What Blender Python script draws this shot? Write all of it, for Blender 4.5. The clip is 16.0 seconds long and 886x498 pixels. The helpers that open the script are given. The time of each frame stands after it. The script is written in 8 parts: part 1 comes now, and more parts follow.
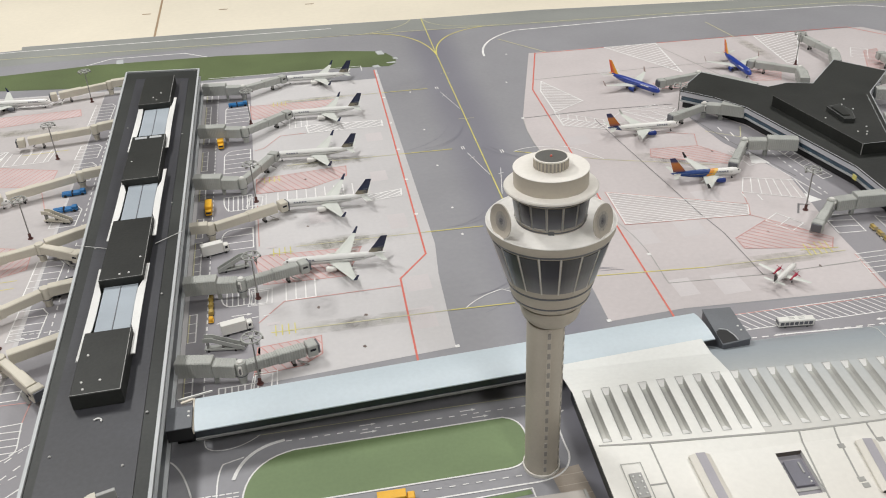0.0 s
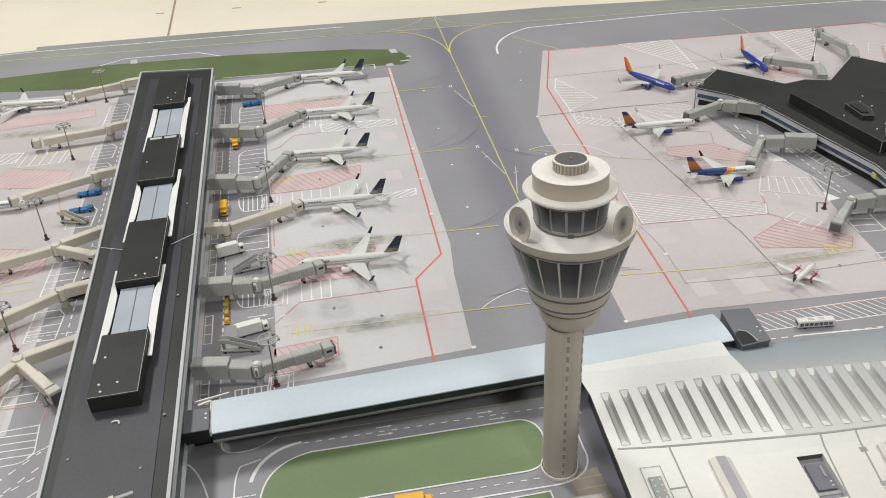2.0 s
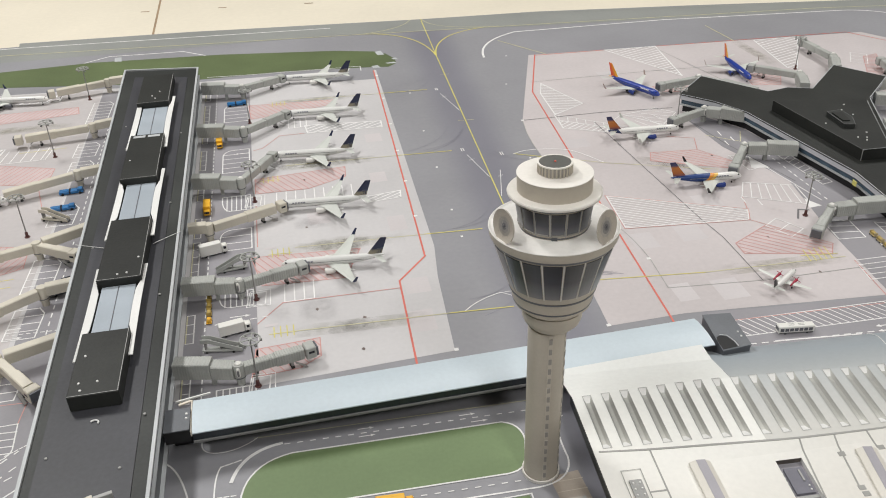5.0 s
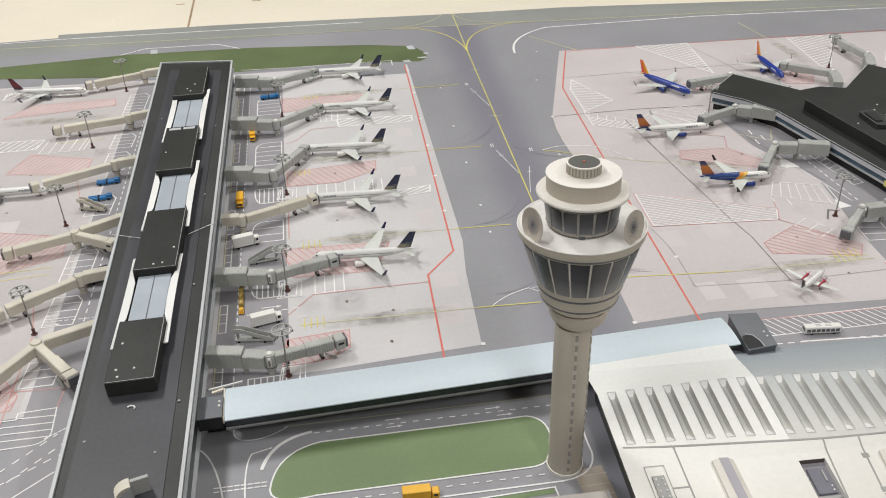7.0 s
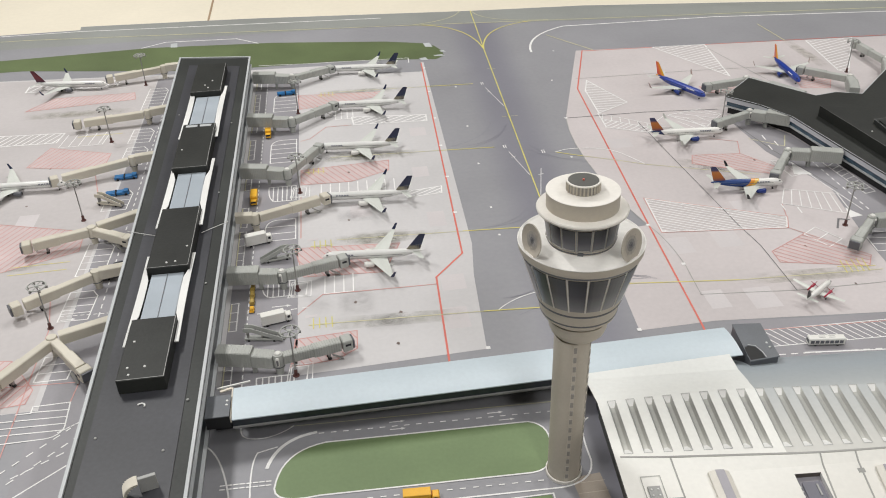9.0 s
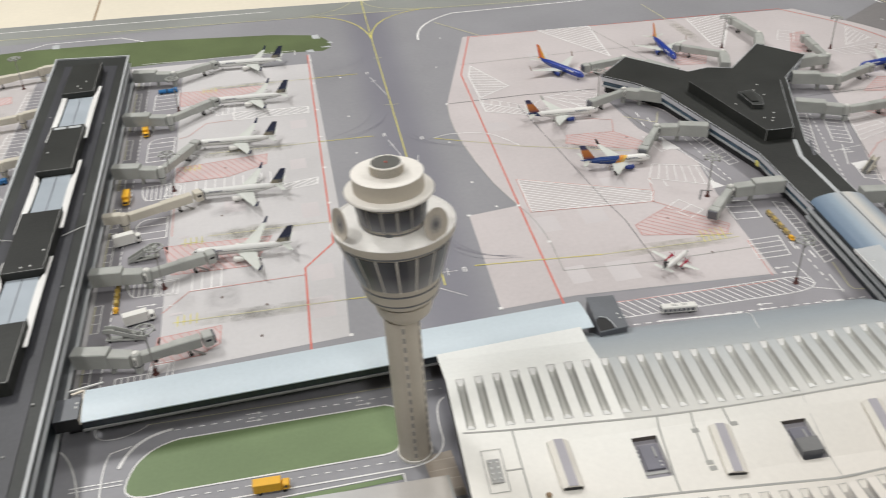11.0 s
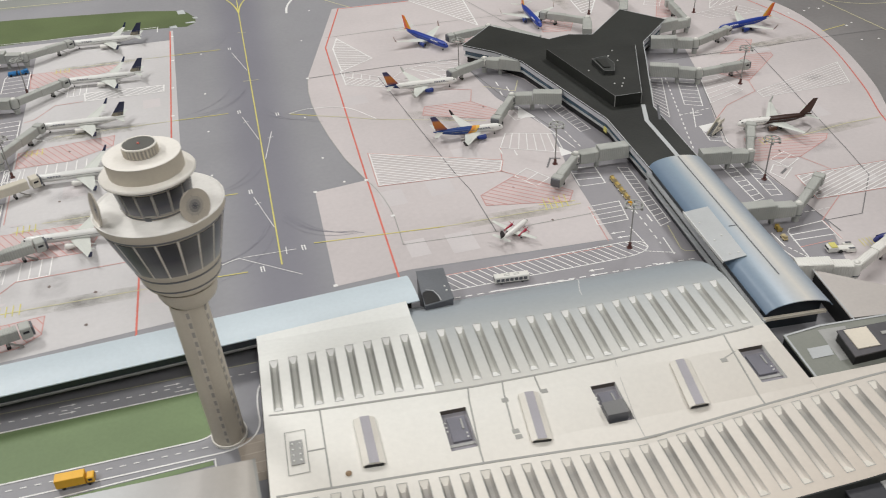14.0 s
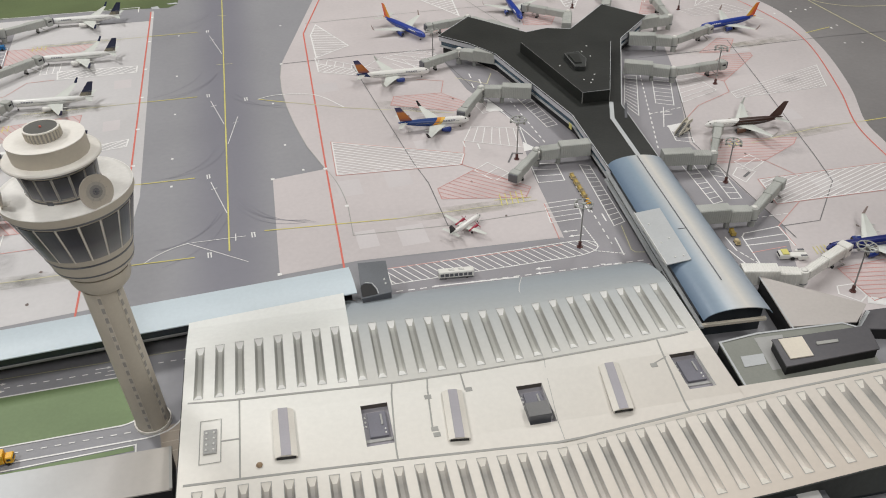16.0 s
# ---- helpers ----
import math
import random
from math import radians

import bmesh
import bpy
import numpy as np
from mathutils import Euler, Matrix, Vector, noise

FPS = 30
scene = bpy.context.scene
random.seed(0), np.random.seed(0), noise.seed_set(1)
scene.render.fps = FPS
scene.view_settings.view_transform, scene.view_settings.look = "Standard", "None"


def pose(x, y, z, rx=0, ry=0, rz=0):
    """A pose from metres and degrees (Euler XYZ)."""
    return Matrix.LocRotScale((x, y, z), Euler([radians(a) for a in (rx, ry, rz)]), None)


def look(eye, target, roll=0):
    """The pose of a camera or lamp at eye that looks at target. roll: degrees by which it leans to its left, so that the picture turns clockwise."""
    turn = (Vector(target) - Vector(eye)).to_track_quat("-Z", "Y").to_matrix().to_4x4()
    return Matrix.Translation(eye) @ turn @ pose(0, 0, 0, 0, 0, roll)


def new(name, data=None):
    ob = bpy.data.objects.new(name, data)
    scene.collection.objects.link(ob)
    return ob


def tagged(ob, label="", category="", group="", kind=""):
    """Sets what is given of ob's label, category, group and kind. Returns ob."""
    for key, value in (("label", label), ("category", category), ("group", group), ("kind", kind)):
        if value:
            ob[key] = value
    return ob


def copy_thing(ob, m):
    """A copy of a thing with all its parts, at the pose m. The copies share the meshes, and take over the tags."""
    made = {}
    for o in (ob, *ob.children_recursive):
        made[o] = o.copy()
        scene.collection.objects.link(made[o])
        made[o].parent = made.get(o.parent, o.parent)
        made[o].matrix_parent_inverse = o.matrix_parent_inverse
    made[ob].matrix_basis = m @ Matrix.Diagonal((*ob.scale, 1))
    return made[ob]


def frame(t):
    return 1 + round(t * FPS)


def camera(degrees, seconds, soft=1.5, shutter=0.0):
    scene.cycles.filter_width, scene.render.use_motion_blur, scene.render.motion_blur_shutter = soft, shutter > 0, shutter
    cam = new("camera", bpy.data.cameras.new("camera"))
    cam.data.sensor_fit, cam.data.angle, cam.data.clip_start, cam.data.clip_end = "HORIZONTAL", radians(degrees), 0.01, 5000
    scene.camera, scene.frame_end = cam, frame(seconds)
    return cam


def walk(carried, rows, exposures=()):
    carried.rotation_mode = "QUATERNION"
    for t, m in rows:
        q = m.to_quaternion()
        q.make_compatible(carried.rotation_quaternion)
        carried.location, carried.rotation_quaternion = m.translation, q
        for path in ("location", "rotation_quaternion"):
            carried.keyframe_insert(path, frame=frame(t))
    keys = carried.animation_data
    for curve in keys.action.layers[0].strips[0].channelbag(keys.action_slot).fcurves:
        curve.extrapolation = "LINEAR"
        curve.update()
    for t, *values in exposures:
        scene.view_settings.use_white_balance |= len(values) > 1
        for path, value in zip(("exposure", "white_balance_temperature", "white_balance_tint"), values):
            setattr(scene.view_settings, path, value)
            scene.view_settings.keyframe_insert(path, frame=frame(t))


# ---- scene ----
cam = camera(54.2, 16.0, soft=1.0, shutter=0.3)
PATH = [
    (0.0, (0.1034, 0.072, 0.478), (0.4047, 1.755, -0.56), -2.7),
    (0.5, (0.1017, 0.0734, 0.48), (0.3666, 1.7543, -0.57), -4.0),
    (1.0, (0.1003, 0.0717, 0.48), (0.3538, 1.7613, -0.558), -3.9),
    (1.5, (0.1029, 0.0742, 0.481), (0.3763, 1.7563, -0.566), -3.5),
    (2.0, (0.1006, 0.0777, 0.48), (0.3742, 1.7608, -0.564), -3.3),
    (2.5, (0.0984, 0.0772, 0.479), (0.3764, 1.7614, -0.564), -2.8),
    (3.0, (0.1009, 0.0746, 0.482), (0.3789, 1.7587, -0.56), -2.8),
    (3.5, (0.0992, 0.076, 0.48), (0.3878, 1.7619, -0.558), -2.6),
    (4.0, (0.1004, 0.0768, 0.479), (0.3958, 1.7611, -0.559), -2.4),
    (6.3, (0.1004, 0.0768, 0.48), (0.426, 1.7542, -0.56), -1.7),
    (6.5, (0.098, 0.0753, 0.481), (0.4156, 1.7535, -0.558), -1.8),
    (7.0, (0.0976, 0.0692, 0.487), (0.3455, 1.7519, -0.565), -2.2),
    (7.5, (0.1018, 0.0693, 0.488), (0.3329, 1.7414, -0.584), -2.0),
    (8.0, (0.1105, 0.0673, 0.492), (0.3355, 1.7439, -0.575), -1.8),
    (8.2, (0.1103, 0.0663, 0.497), (0.3409, 1.7407, -0.573), -1.4),
    (10.3, (0.1074, 0.067, 0.507), (0.2581, 1.746, -0.568), -3.5),
    (10.5, (0.1175, 0.0616, 0.5), (0.3015, 1.7383, -0.575), -2.7),
    (11.0, (0.1875, 0.0448, 0.501), (0.5076, 1.6887, -0.593), -2.7),
    (11.5, (0.2295, 0.0404, 0.495), (0.6432, 1.658, -0.606), -1.8),
    (12.0, (0.2363, 0.043, 0.497), (0.6358, 1.6617, -0.609), -2.3),
    (12.5, (0.2447, 0.0442, 0.498), (0.666, 1.6549, -0.609), -2.5),
    (13.0, (0.2528, 0.0434, 0.497), (0.7043, 1.6473, -0.61), -2.5),
    (13.5, (0.2544, 0.0461, 0.492), (0.7247, 1.6242, -0.644), -2.3),
    (14.0, (0.2883, 0.0282, 0.494), (0.7303, 1.6035, -0.657), -2.4),
    (14.5, (0.3277, 0.0121, 0.494), (0.7574, 1.5871, -0.662), -1.5),
    (15.0, (0.3327, 0.0161, 0.493), (0.7444, 1.589, -0.673), -1.1),
    (15.5, (0.3414, 0.0182, 0.493), (0.7437, 1.5902, -0.677), -1.2),
    (16.0, (0.3516, 0.018, 0.493), (0.7583, 1.5869, -0.679), -1.0),
]
walk(cam, [(t, look(eye, target, roll)) for t, eye, target, roll in PATH], [(0.0, 0.02), (1.5, -0.01), (2.5, -0.01), (3.5, 0.02), (8.2, 0.02), (11.5, 0.03), (13.0, 0.03), (14.0, -0.05), (15.0, -0.1), (16.0, -0.1)])

# ---- world and light: a closed room lit by ceiling panels ----
world = bpy.data.worlds.new("world")
scene.world = world
world.use_nodes = True
world.node_tree.nodes["Background"].inputs[0].default_value = (1.0, 0.96, 0.9, 1)
world.node_tree.nodes["Background"].inputs[1].default_value = 0.02
CEIL = 1.9
PANELS = [(-0.75, 1.9), (0.45, 1.9), (1.65, 1.9), (-0.75, 0.1), (1.65, 0.1), (0.45, -1.2)]
PANEL_W = [26, 9, 17, 15, 11, 18]
for (px, py), w in zip(PANELS, PANEL_W):
    lamp = bpy.data.lights.new("ceiling_lamp", "AREA")
    lamp.shape, lamp.size, lamp.size_y = "RECTANGLE", 0.2, 0.6
    lamp.energy, lamp.color = w, (1.0, 0.989, 0.970)
    new("ceiling_lamp", lamp).matrix_world = pose(px, py, CEIL - 0.03)


# ---- materials ----
def material(name, color, rough=0.6, metal=0.0, vary=0.08, scale=40.0, bump=0.0, dirt=None, spec=0.5, island=0.0):
    """A surface with broad stains and fine grain over its base colour."""
    m = bpy.data.materials.new(name)
    m.use_nodes = True
    nt = m.node_tree
    b = nt.nodes["Principled BSDF"]
    b.inputs["Roughness"].default_value, b.inputs["Metallic"].default_value = rough, metal
    b.inputs["Specular IOR Level"].default_value = spec
    tc = nt.nodes.new("ShaderNodeTexCoord")
    big, fine = nt.nodes.new("ShaderNodeTexNoise"), nt.nodes.new("ShaderNodeTexNoise")
    big.inputs["Scale"].default_value, fine.inputs["Scale"].default_value = scale * 0.35, scale * 12
    big.inputs["Detail"].default_value, fine.inputs["Detail"].default_value = 4, 3
    add = nt.nodes.new("ShaderNodeMath")
    add.operation = "MULTIPLY_ADD"
    add.inputs[1].default_value = 0.35
    ramp = nt.nodes.new("ShaderNodeValToRGB")
    dark = dirt or tuple(c * (1 - 2.2 * vary) for c in color)
    light = tuple(min(1, c * (1 + 1.2 * vary)) for c in color)
    ramp.color_ramp.elements[0].position, ramp.color_ramp.elements[1].position = 0.42, 0.9
    ramp.color_ramp.elements[0].color, ramp.color_ramp.elements[1].color = (*dark, 1), (*light, 1)
    nt.links.new(tc.outputs["Object"], big.inputs["Vector"])
    nt.links.new(tc.outputs["Object"], fine.inputs["Vector"])
    nt.links.new(fine.outputs["Fac"], add.inputs[0])
    nt.links.new(big.outputs["Fac"], add.inputs[2])
    nt.links.new(add.outputs[0], ramp.inputs["Fac"])
    out = ramp.outputs["Color"]
    if island:
        info, mul = nt.nodes.new("ShaderNodeObjectInfo"), nt.nodes.new("ShaderNodeMapRange")
        mul.inputs["To Min"].default_value, mul.inputs["To Max"].default_value = 1 - island, 1 + island
        nt.links.new(info.outputs["Random"], mul.inputs["Value"])
        mix = nt.nodes.new("ShaderNodeVectorMath")
        mix.operation = "SCALE"
        nt.links.new(out, mix.inputs[0])
        nt.links.new(mul.outputs["Result"], mix.inputs["Scale"])
        out = mix.outputs["Vector"]
    nt.links.new(out, b.inputs["Base Color"])
    if bump:
        bp = nt.nodes.new("ShaderNodeBump")
        bp.inputs["Strength"].default_value, bp.inputs["Distance"].default_value = bump, 0.0006
        nt.links.new(fine.outputs["Fac"], bp.inputs["Height"])
        nt.links.new(bp.outputs["Normal"], b.inputs["Normal"])
    return m


def banded(name, axis, stops, rough=0.4, metal=0.0, slant=0.0, sharp=True, span=1.0, start=0.0, x_tint=None):
    """Paint in bands along one local axis, as a livery, a gradient or painted-in shading; stops: (place, colour)."""
    m = bpy.data.materials.new(name)
    m.use_nodes = True
    nt = m.node_tree
    b = nt.nodes["Principled BSDF"]
    b.inputs["Roughness"].default_value, b.inputs["Metallic"].default_value = rough, metal
    tc, sep = nt.nodes.new("ShaderNodeTexCoord"), nt.nodes.new("ShaderNodeSeparateXYZ")
    nt.links.new(tc.outputs["Object"], sep.inputs[0])
    mr = nt.nodes.new("ShaderNodeMapRange")
    mr.inputs["From Min"].default_value, mr.inputs["From Max"].default_value = start, start + span
    src = sep.outputs["XYZ".index(axis)]
    if slant:
        ma = nt.nodes.new("ShaderNodeMath")
        ma.operation = "MULTIPLY_ADD"
        ma.inputs[1].default_value = slant
        nt.links.new(sep.outputs["Z" if axis != "Z" else "X"], ma.inputs[0])
        nt.links.new(src, ma.inputs[2])
        src = ma.outputs[0]
    nt.links.new(src, mr.inputs["Value"])
    ramp = nt.nodes.new("ShaderNodeValToRGB")
    ramp.color_ramp.interpolation = "CONSTANT" if sharp else "LINEAR"
    el = ramp.color_ramp.elements
    for i, (p, c) in enumerate(stops):
        e = el[i] if i < 2 else el.new(p)
        e.position, e.color = p, (*c, 1)
    nt.links.new(mr.outputs["Result"], ramp.inputs["Fac"])
    colour = ramp.outputs["Color"]
    if x_tint:
        # a second tint that grows along x: (from, to, colour factor)
        ma = nt.nodes.new("ShaderNodeMapRange")
        ma.inputs["From Min"].default_value, ma.inputs["From Max"].default_value = x_tint[0], x_tint[1]
        nt.links.new(sep.outputs[0], ma.inputs["Value"])
        mx = nt.nodes.new("ShaderNodeMix")
        mx.data_type, mx.blend_type = "RGBA", "MULTIPLY"
        nt.links.new(ma.outputs["Result"], mx.inputs[0])
        nt.links.new(colour, mx.inputs[6])
        mx.inputs[7].default_value = (*x_tint[2], 1)
        colour = mx.outputs[2]
    nz = nt.nodes.new("ShaderNodeTexNoise")
    nz.inputs["Scale"].default_value, nz.inputs["Detail"].default_value = 260, 5
    nt.links.new(tc.outputs["Object"], nz.inputs["Vector"])
    hs = nt.nodes.new("ShaderNodeHueSaturation")
    mv = nt.nodes.new("ShaderNodeMapRange")
    mv.inputs["To Min"].default_value, mv.inputs["To Max"].default_value = 0.94, 1.06
    nt.links.new(nz.outputs["Fac"], mv.inputs["Value"])
    nt.links.new(mv.outputs["Result"], hs.inputs["Value"])
    nt.links.new(colour, hs.inputs["Color"])
    nt.links.new(hs.outputs["Color"], b.inputs["Base Color"])
    return m


ASPHALT = material("printed_asphalt", (0.29, 0.289, 0.308), 0.5, vary=0.06, scale=14)
nt_ = ASPHALT.node_tree
worn = nt_.nodes.new("ShaderNodeVectorMath")  # worn band printed along the taxiway's middle
worn.operation, worn.inputs[1].default_value = "DOT_PRODUCT", (1.0, -0.0492, 0.0)
dist, soft = nt_.nodes.new("ShaderNodeMath"), nt_.nodes.new("ShaderNodeMapRange")
dist.operation, dist.inputs[1].default_value = "SUBTRACT", 0.286
ab = nt_.nodes.new("ShaderNodeMath")
ab.operation = "ABSOLUTE"
soft.interpolation_type = "SMOOTHSTEP"
soft.inputs["From Min"].default_value, soft.inputs["From Max"].default_value = 0.008, 0.062
soft.inputs["To Min"].default_value, soft.inputs["To Max"].default_value = 0.6, 0.0
mixw = nt_.nodes.new("ShaderNodeMixRGB")
mixw.inputs[2].default_value = (0.165, 0.162, 0.205, 1)
src_ = nt_.nodes["Principled BSDF"].inputs["Base Color"].links[0].from_socket
nt_.links.new([n for n in nt_.nodes if n.type == "TEX_COORD"][0].outputs["Object"], worn.inputs[0])
nt_.links.new(worn.outputs["Value"], dist.inputs[0])
nt_.links.new(dist.outputs[0], ab.inputs[0])
nt_.links.new(ab.outputs[0], soft.inputs["Value"])
nt_.links.new(soft.outputs["Result"], mixw.inputs[0])
nt_.links.new(src_, mixw.inputs[1])
nt_.links.new(mixw.outputs[0], nt_.nodes["Principled BSDF"].inputs["Base Color"])
ASPHALT_EAST = material("printed_asphalt_east", (0.215, 0.205, 0.205), 0.5, vary=0.1, scale=14)
ROAD = material("printed_road", (0.29, 0.28, 0.30), 0.5, vary=0.05, scale=30)
APRON_EAST = material("printed_concrete_east", (0.57, 0.525, 0.525), 0.5, vary=0.06, scale=16)
APRON = material("printed_concrete", (0.575, 0.560, 0.563), 0.5, vary=0.05, scale=18)
SLAB = material("printed_concrete_slab", (0.598, 0.562, 0.566), 0.5, vary=0.04, scale=30)
GRASS = material("printed_grass", (0.170, 0.240, 0.112), 0.55, vary=0.08, scale=25)
FAR_GRASS = material("printed_far_grass", (0.112, 0.148, 0.062), 0.55, vary=0.12, scale=25)
APRON_WEST = material("printed_concrete_west", (0.515, 0.485, 0.483), 0.5, vary=0.06, scale=14)
TAXI = material("printed_taxi_shade", (0.23, 0.226, 0.27), 0.5, vary=0.08, scale=12)
FAR_ROAD = material("printed_far_road", (0.285, 0.295, 0.28), 0.5, vary=0.06, scale=14)
PAVING = material("brown_paving", (0.42, 0.36, 0.30), 0.55, vary=0.06, scale=60)
WHITE_INK = material("white_ink", (0.82, 0.81, 0.80), 0.5, vary=0.05, scale=90)
RED_INK = material("red_ink", (0.68, 0.17, 0.13), 0.5, vary=0.06, scale=90)
PINK_INK = material("pink_ink", (0.60, 0.31, 0.285), 0.5, vary=0.05, scale=90)
ROSE_INK = material("rose_ink", (0.60, 0.495, 0.49), 0.5, vary=0.06, scale=60)
YELLOW_INK = material("yellow_ink", (0.68, 0.62, 0.18), 0.5, vary=0.06, scale=90)
PALE_YELLOW = material("pale_yellow_ink", (0.60, 0.57, 0.36), 0.5, vary=0.06, scale=90)
DARK_INK = material("dark_ink", (0.16, 0.155, 0.16), 0.5, vary=0.08, scale=90)
TABLE = material("cream_table", (0.76, 0.70, 0.575), 0.55, vary=0.04, scale=8)
SEAM = material("table_seam", (0.34, 0.24, 0.15), 0.7, vary=0.1)
WALL = material("room_wall", (0.42, 0.41, 0.39), 0.8, vary=0.03, scale=4)
CARPET = material("room_floor", (0.3, 0.29, 0.28), 0.9, vary=0.1, scale=20)
BLACK_ROOF = material("black_roof_card", (0.0270, 0.0285, 0.0262), 0.5, vary=0.2, scale=30, bump=0.2, spec=0.3)
SLATE_ROOF = material("slate_roof_card", (0.054, 0.055, 0.063), 0.45, spec=0.35, vary=0.16, scale=24)
EDGE_ROOF = material("dark_edge_card", (0.042, 0.045, 0.043), 0.5, spec=0.3, vary=0.18, scale=30)
PALE_TRIM = material("pale_trim", (0.5, 0.52, 0.53), 0.5, vary=0.06, scale=50)
WHITE_CARD = material("white_card", (0.78, 0.78, 0.76), 0.55, vary=0.05, scale=40)
CREAM_CARD = material("cream_card", (0.72, 0.66, 0.56), 0.55, vary=0.06, scale=40)
GLASS_BLUE = material("skylight_print", (0.42, 0.47, 0.52), 0.25, vary=0.05, scale=60)
BLUE_CARD = material("pale_blue_card", (0.56, 0.64, 0.69), 0.42, vary=0.05, scale=22)
DARK_GLASS = material("dark_facade_print", (0.018, 0.024, 0.03), 0.3, vary=0.15, scale=80)
BLUE_GLASS = material("blue_facade_print", (0.07, 0.12, 0.17), 0.25, vary=0.25, scale=160)
BLACK = material("black_card", (0.012, 0.012, 0.013), 0.6, vary=0.1)
BLOCK_SLATE = material("block_slate", (0.10, 0.096, 0.106), 0.42, vary=0.12, scale=24)
WARM_GREY = material("warm_grey_card", (0.50, 0.465, 0.44), 0.42, vary=0.06, scale=30)
RAMP_SLATE = material("ramp_slate", (0.13, 0.14, 0.155), 0.42, vary=0.12, scale=60)
HOOD_CREAM = material("hood_cream", (0.74, 0.71, 0.645), 0.5, vary=0.05, scale=60)
LEDGE_PALE = material("pale_lilac_ledge", (0.60, 0.61, 0.65), 0.45, vary=0.06, scale=60)
STRIP_LILAC = material("lilac_grey_strip", (0.40, 0.385, 0.42), 0.5, vary=0.05, scale=60)
GREY_CARD = material("grey_card", (0.38, 0.38, 0.37), 0.5, vary=0.06, scale=50)
MID_GREY = material("mid_grey_card", (0.2, 0.2, 0.2), 0.5, vary=0.08, scale=50)
LINE_GREY = material("grey_print_line", (0.36, 0.36, 0.34), 0.55, vary=0.06, scale=90)
BRIDGE_GREY = material("bridge_grey", (0.43, 0.44, 0.415), 0.5, vary=0.08, scale=90)
BRIDGE_CREAM = material("bridge_cream", (0.62, 0.58, 0.49), 0.5, vary=0.06, scale=90)
TOWER_CREAM = material("tower_cream", (0.56, 0.51, 0.43), 0.55, vary=0.05, scale=40)
TOWER_WHITE = material("tower_white", (0.82, 0.79, 0.735), 0.5, vary=0.05, scale=40)
TOWER_GREY = material("tower_grey", (0.36, 0.34, 0.31), 0.55, vary=0.06, scale=60)
STRIP_CREAM = material("stair_strip_cream", (0.62, 0.57, 0.49), 0.5, vary=0.06, scale=60)
# brighter than the other tower whites: light on the deck put into the colour
DECK_LIT_WHITE = material("tower_deck_lit_white", (0.90, 0.88, 0.84), 0.5, vary=0.07, scale=30)
DISH_TAN = material("dish_tan", (0.55, 0.50, 0.43), 0.5, vary=0.08, scale=120)
DISH_PALE = material("dish_pale", (0.44, 0.41, 0.37), 0.5, vary=0.1, scale=200)
DISH_MID = material("dish_mid", (0.30, 0.29, 0.28), 0.5, vary=0.12, scale=240)
DISH_DARK = material("dish_dark", (0.16, 0.16, 0.18), 0.5, vary=0.12, scale=240)
# glass reflection put into the pane colour: near black on top, paler below
PANE = banded("tower_pane_gradient", "Z", [(0, (0.33, 0.32, 0.31)), (0.3, (0.16, 0.16, 0.17)), (0.65, (0.04, 0.04, 0.05)), (1, (0.018, 0.018, 0.024))], 0.3, sharp=False, span=0.034, start=0.1842)
PANE_TOP = banded("tower_pane_top_gradient", "Z", [(0, (0.34, 0.33, 0.32)), (0.35, (0.15, 0.15, 0.17)), (0.7, (0.04, 0.042, 0.055)), (1, (0.018, 0.018, 0.024))], 0.3, sharp=False, span=0.018, start=0.2262)
CAP_GREY = material("cap_grey", (0.11, 0.11, 0.10), 0.5, vary=0.12, scale=120)
SEAM_GREY = material("bay_back_wall", (0.10, 0.085, 0.075), 0.6, vary=0.1, scale=90)
BAY_GREY = material("bay_grey", (0.27, 0.26, 0.285), 0.5, vary=0.08, scale=90)
UNIT_GREY = material("unit_grey", (0.17, 0.168, 0.20), 0.5, vary=0.1, scale=90)
OLIVE_GREY = material("olive_grey_card", (0.24, 0.25, 0.22), 0.5, vary=0.08, scale=50)
SPOT = material("oil_spot", (0.20, 0.155, 0.14), 0.5, vary=0.15, scale=300)
RUBBER = material("black_rubber", (0.02, 0.02, 0.02), 0.7, vary=0.1)
STEEL = material("pole_steel", (0.33, 0.325, 0.31), 0.45, 0.3, vary=0.1, scale=100)
POLE_RED = material("pole_base_red", (0.10, 0.035, 0.03), 0.55, vary=0.1, scale=100)
YELLOW = material("yellow_plastic", (0.85, 0.46, 0.03), 0.4, vary=0.06, scale=100)
OCHRE = material("ochre_plastic", (0.45, 0.32, 0.08), 0.5, vary=0.1, scale=100)
BLUE = material("blue_plastic", (0.02, 0.17, 0.42), 0.4, vary=0.1, scale=100)
WHITE = material("white_plastic", (0.78, 0.77, 0.73), 0.4, vary=0.04, scale=100)
DARK_WIN = material("dark_window", (0.03, 0.03, 0.035), 0.25, vary=0.1)
GUNMETAL = material("gunmetal", (0.12, 0.125, 0.14), 0.4, vary=0.1, scale=100)


# ---- mesh helpers ----
def part(name, bm, mat, parent=None, label=""):
    me = bpy.data.meshes.new(name)
    bm.to_mesh(me)
    bm.free()
    me.materials.append(mat)
    ob = new(name, me)
    ob.parent = parent
    if label:
        ob["label"] = label
    return ob


def smooth(ob, angle=40):
    lim = radians(angle)
    bm = bmesh.new()
    bm.from_mesh(ob.data)
    for f in bm.faces:
        f.smooth = True
    for e in bm.edges:
        e.smooth = len(e.link_faces) == 2 and e.calc_face_angle(0) < lim
    bm.to_mesh(ob.data)
    bm.free()
    return ob


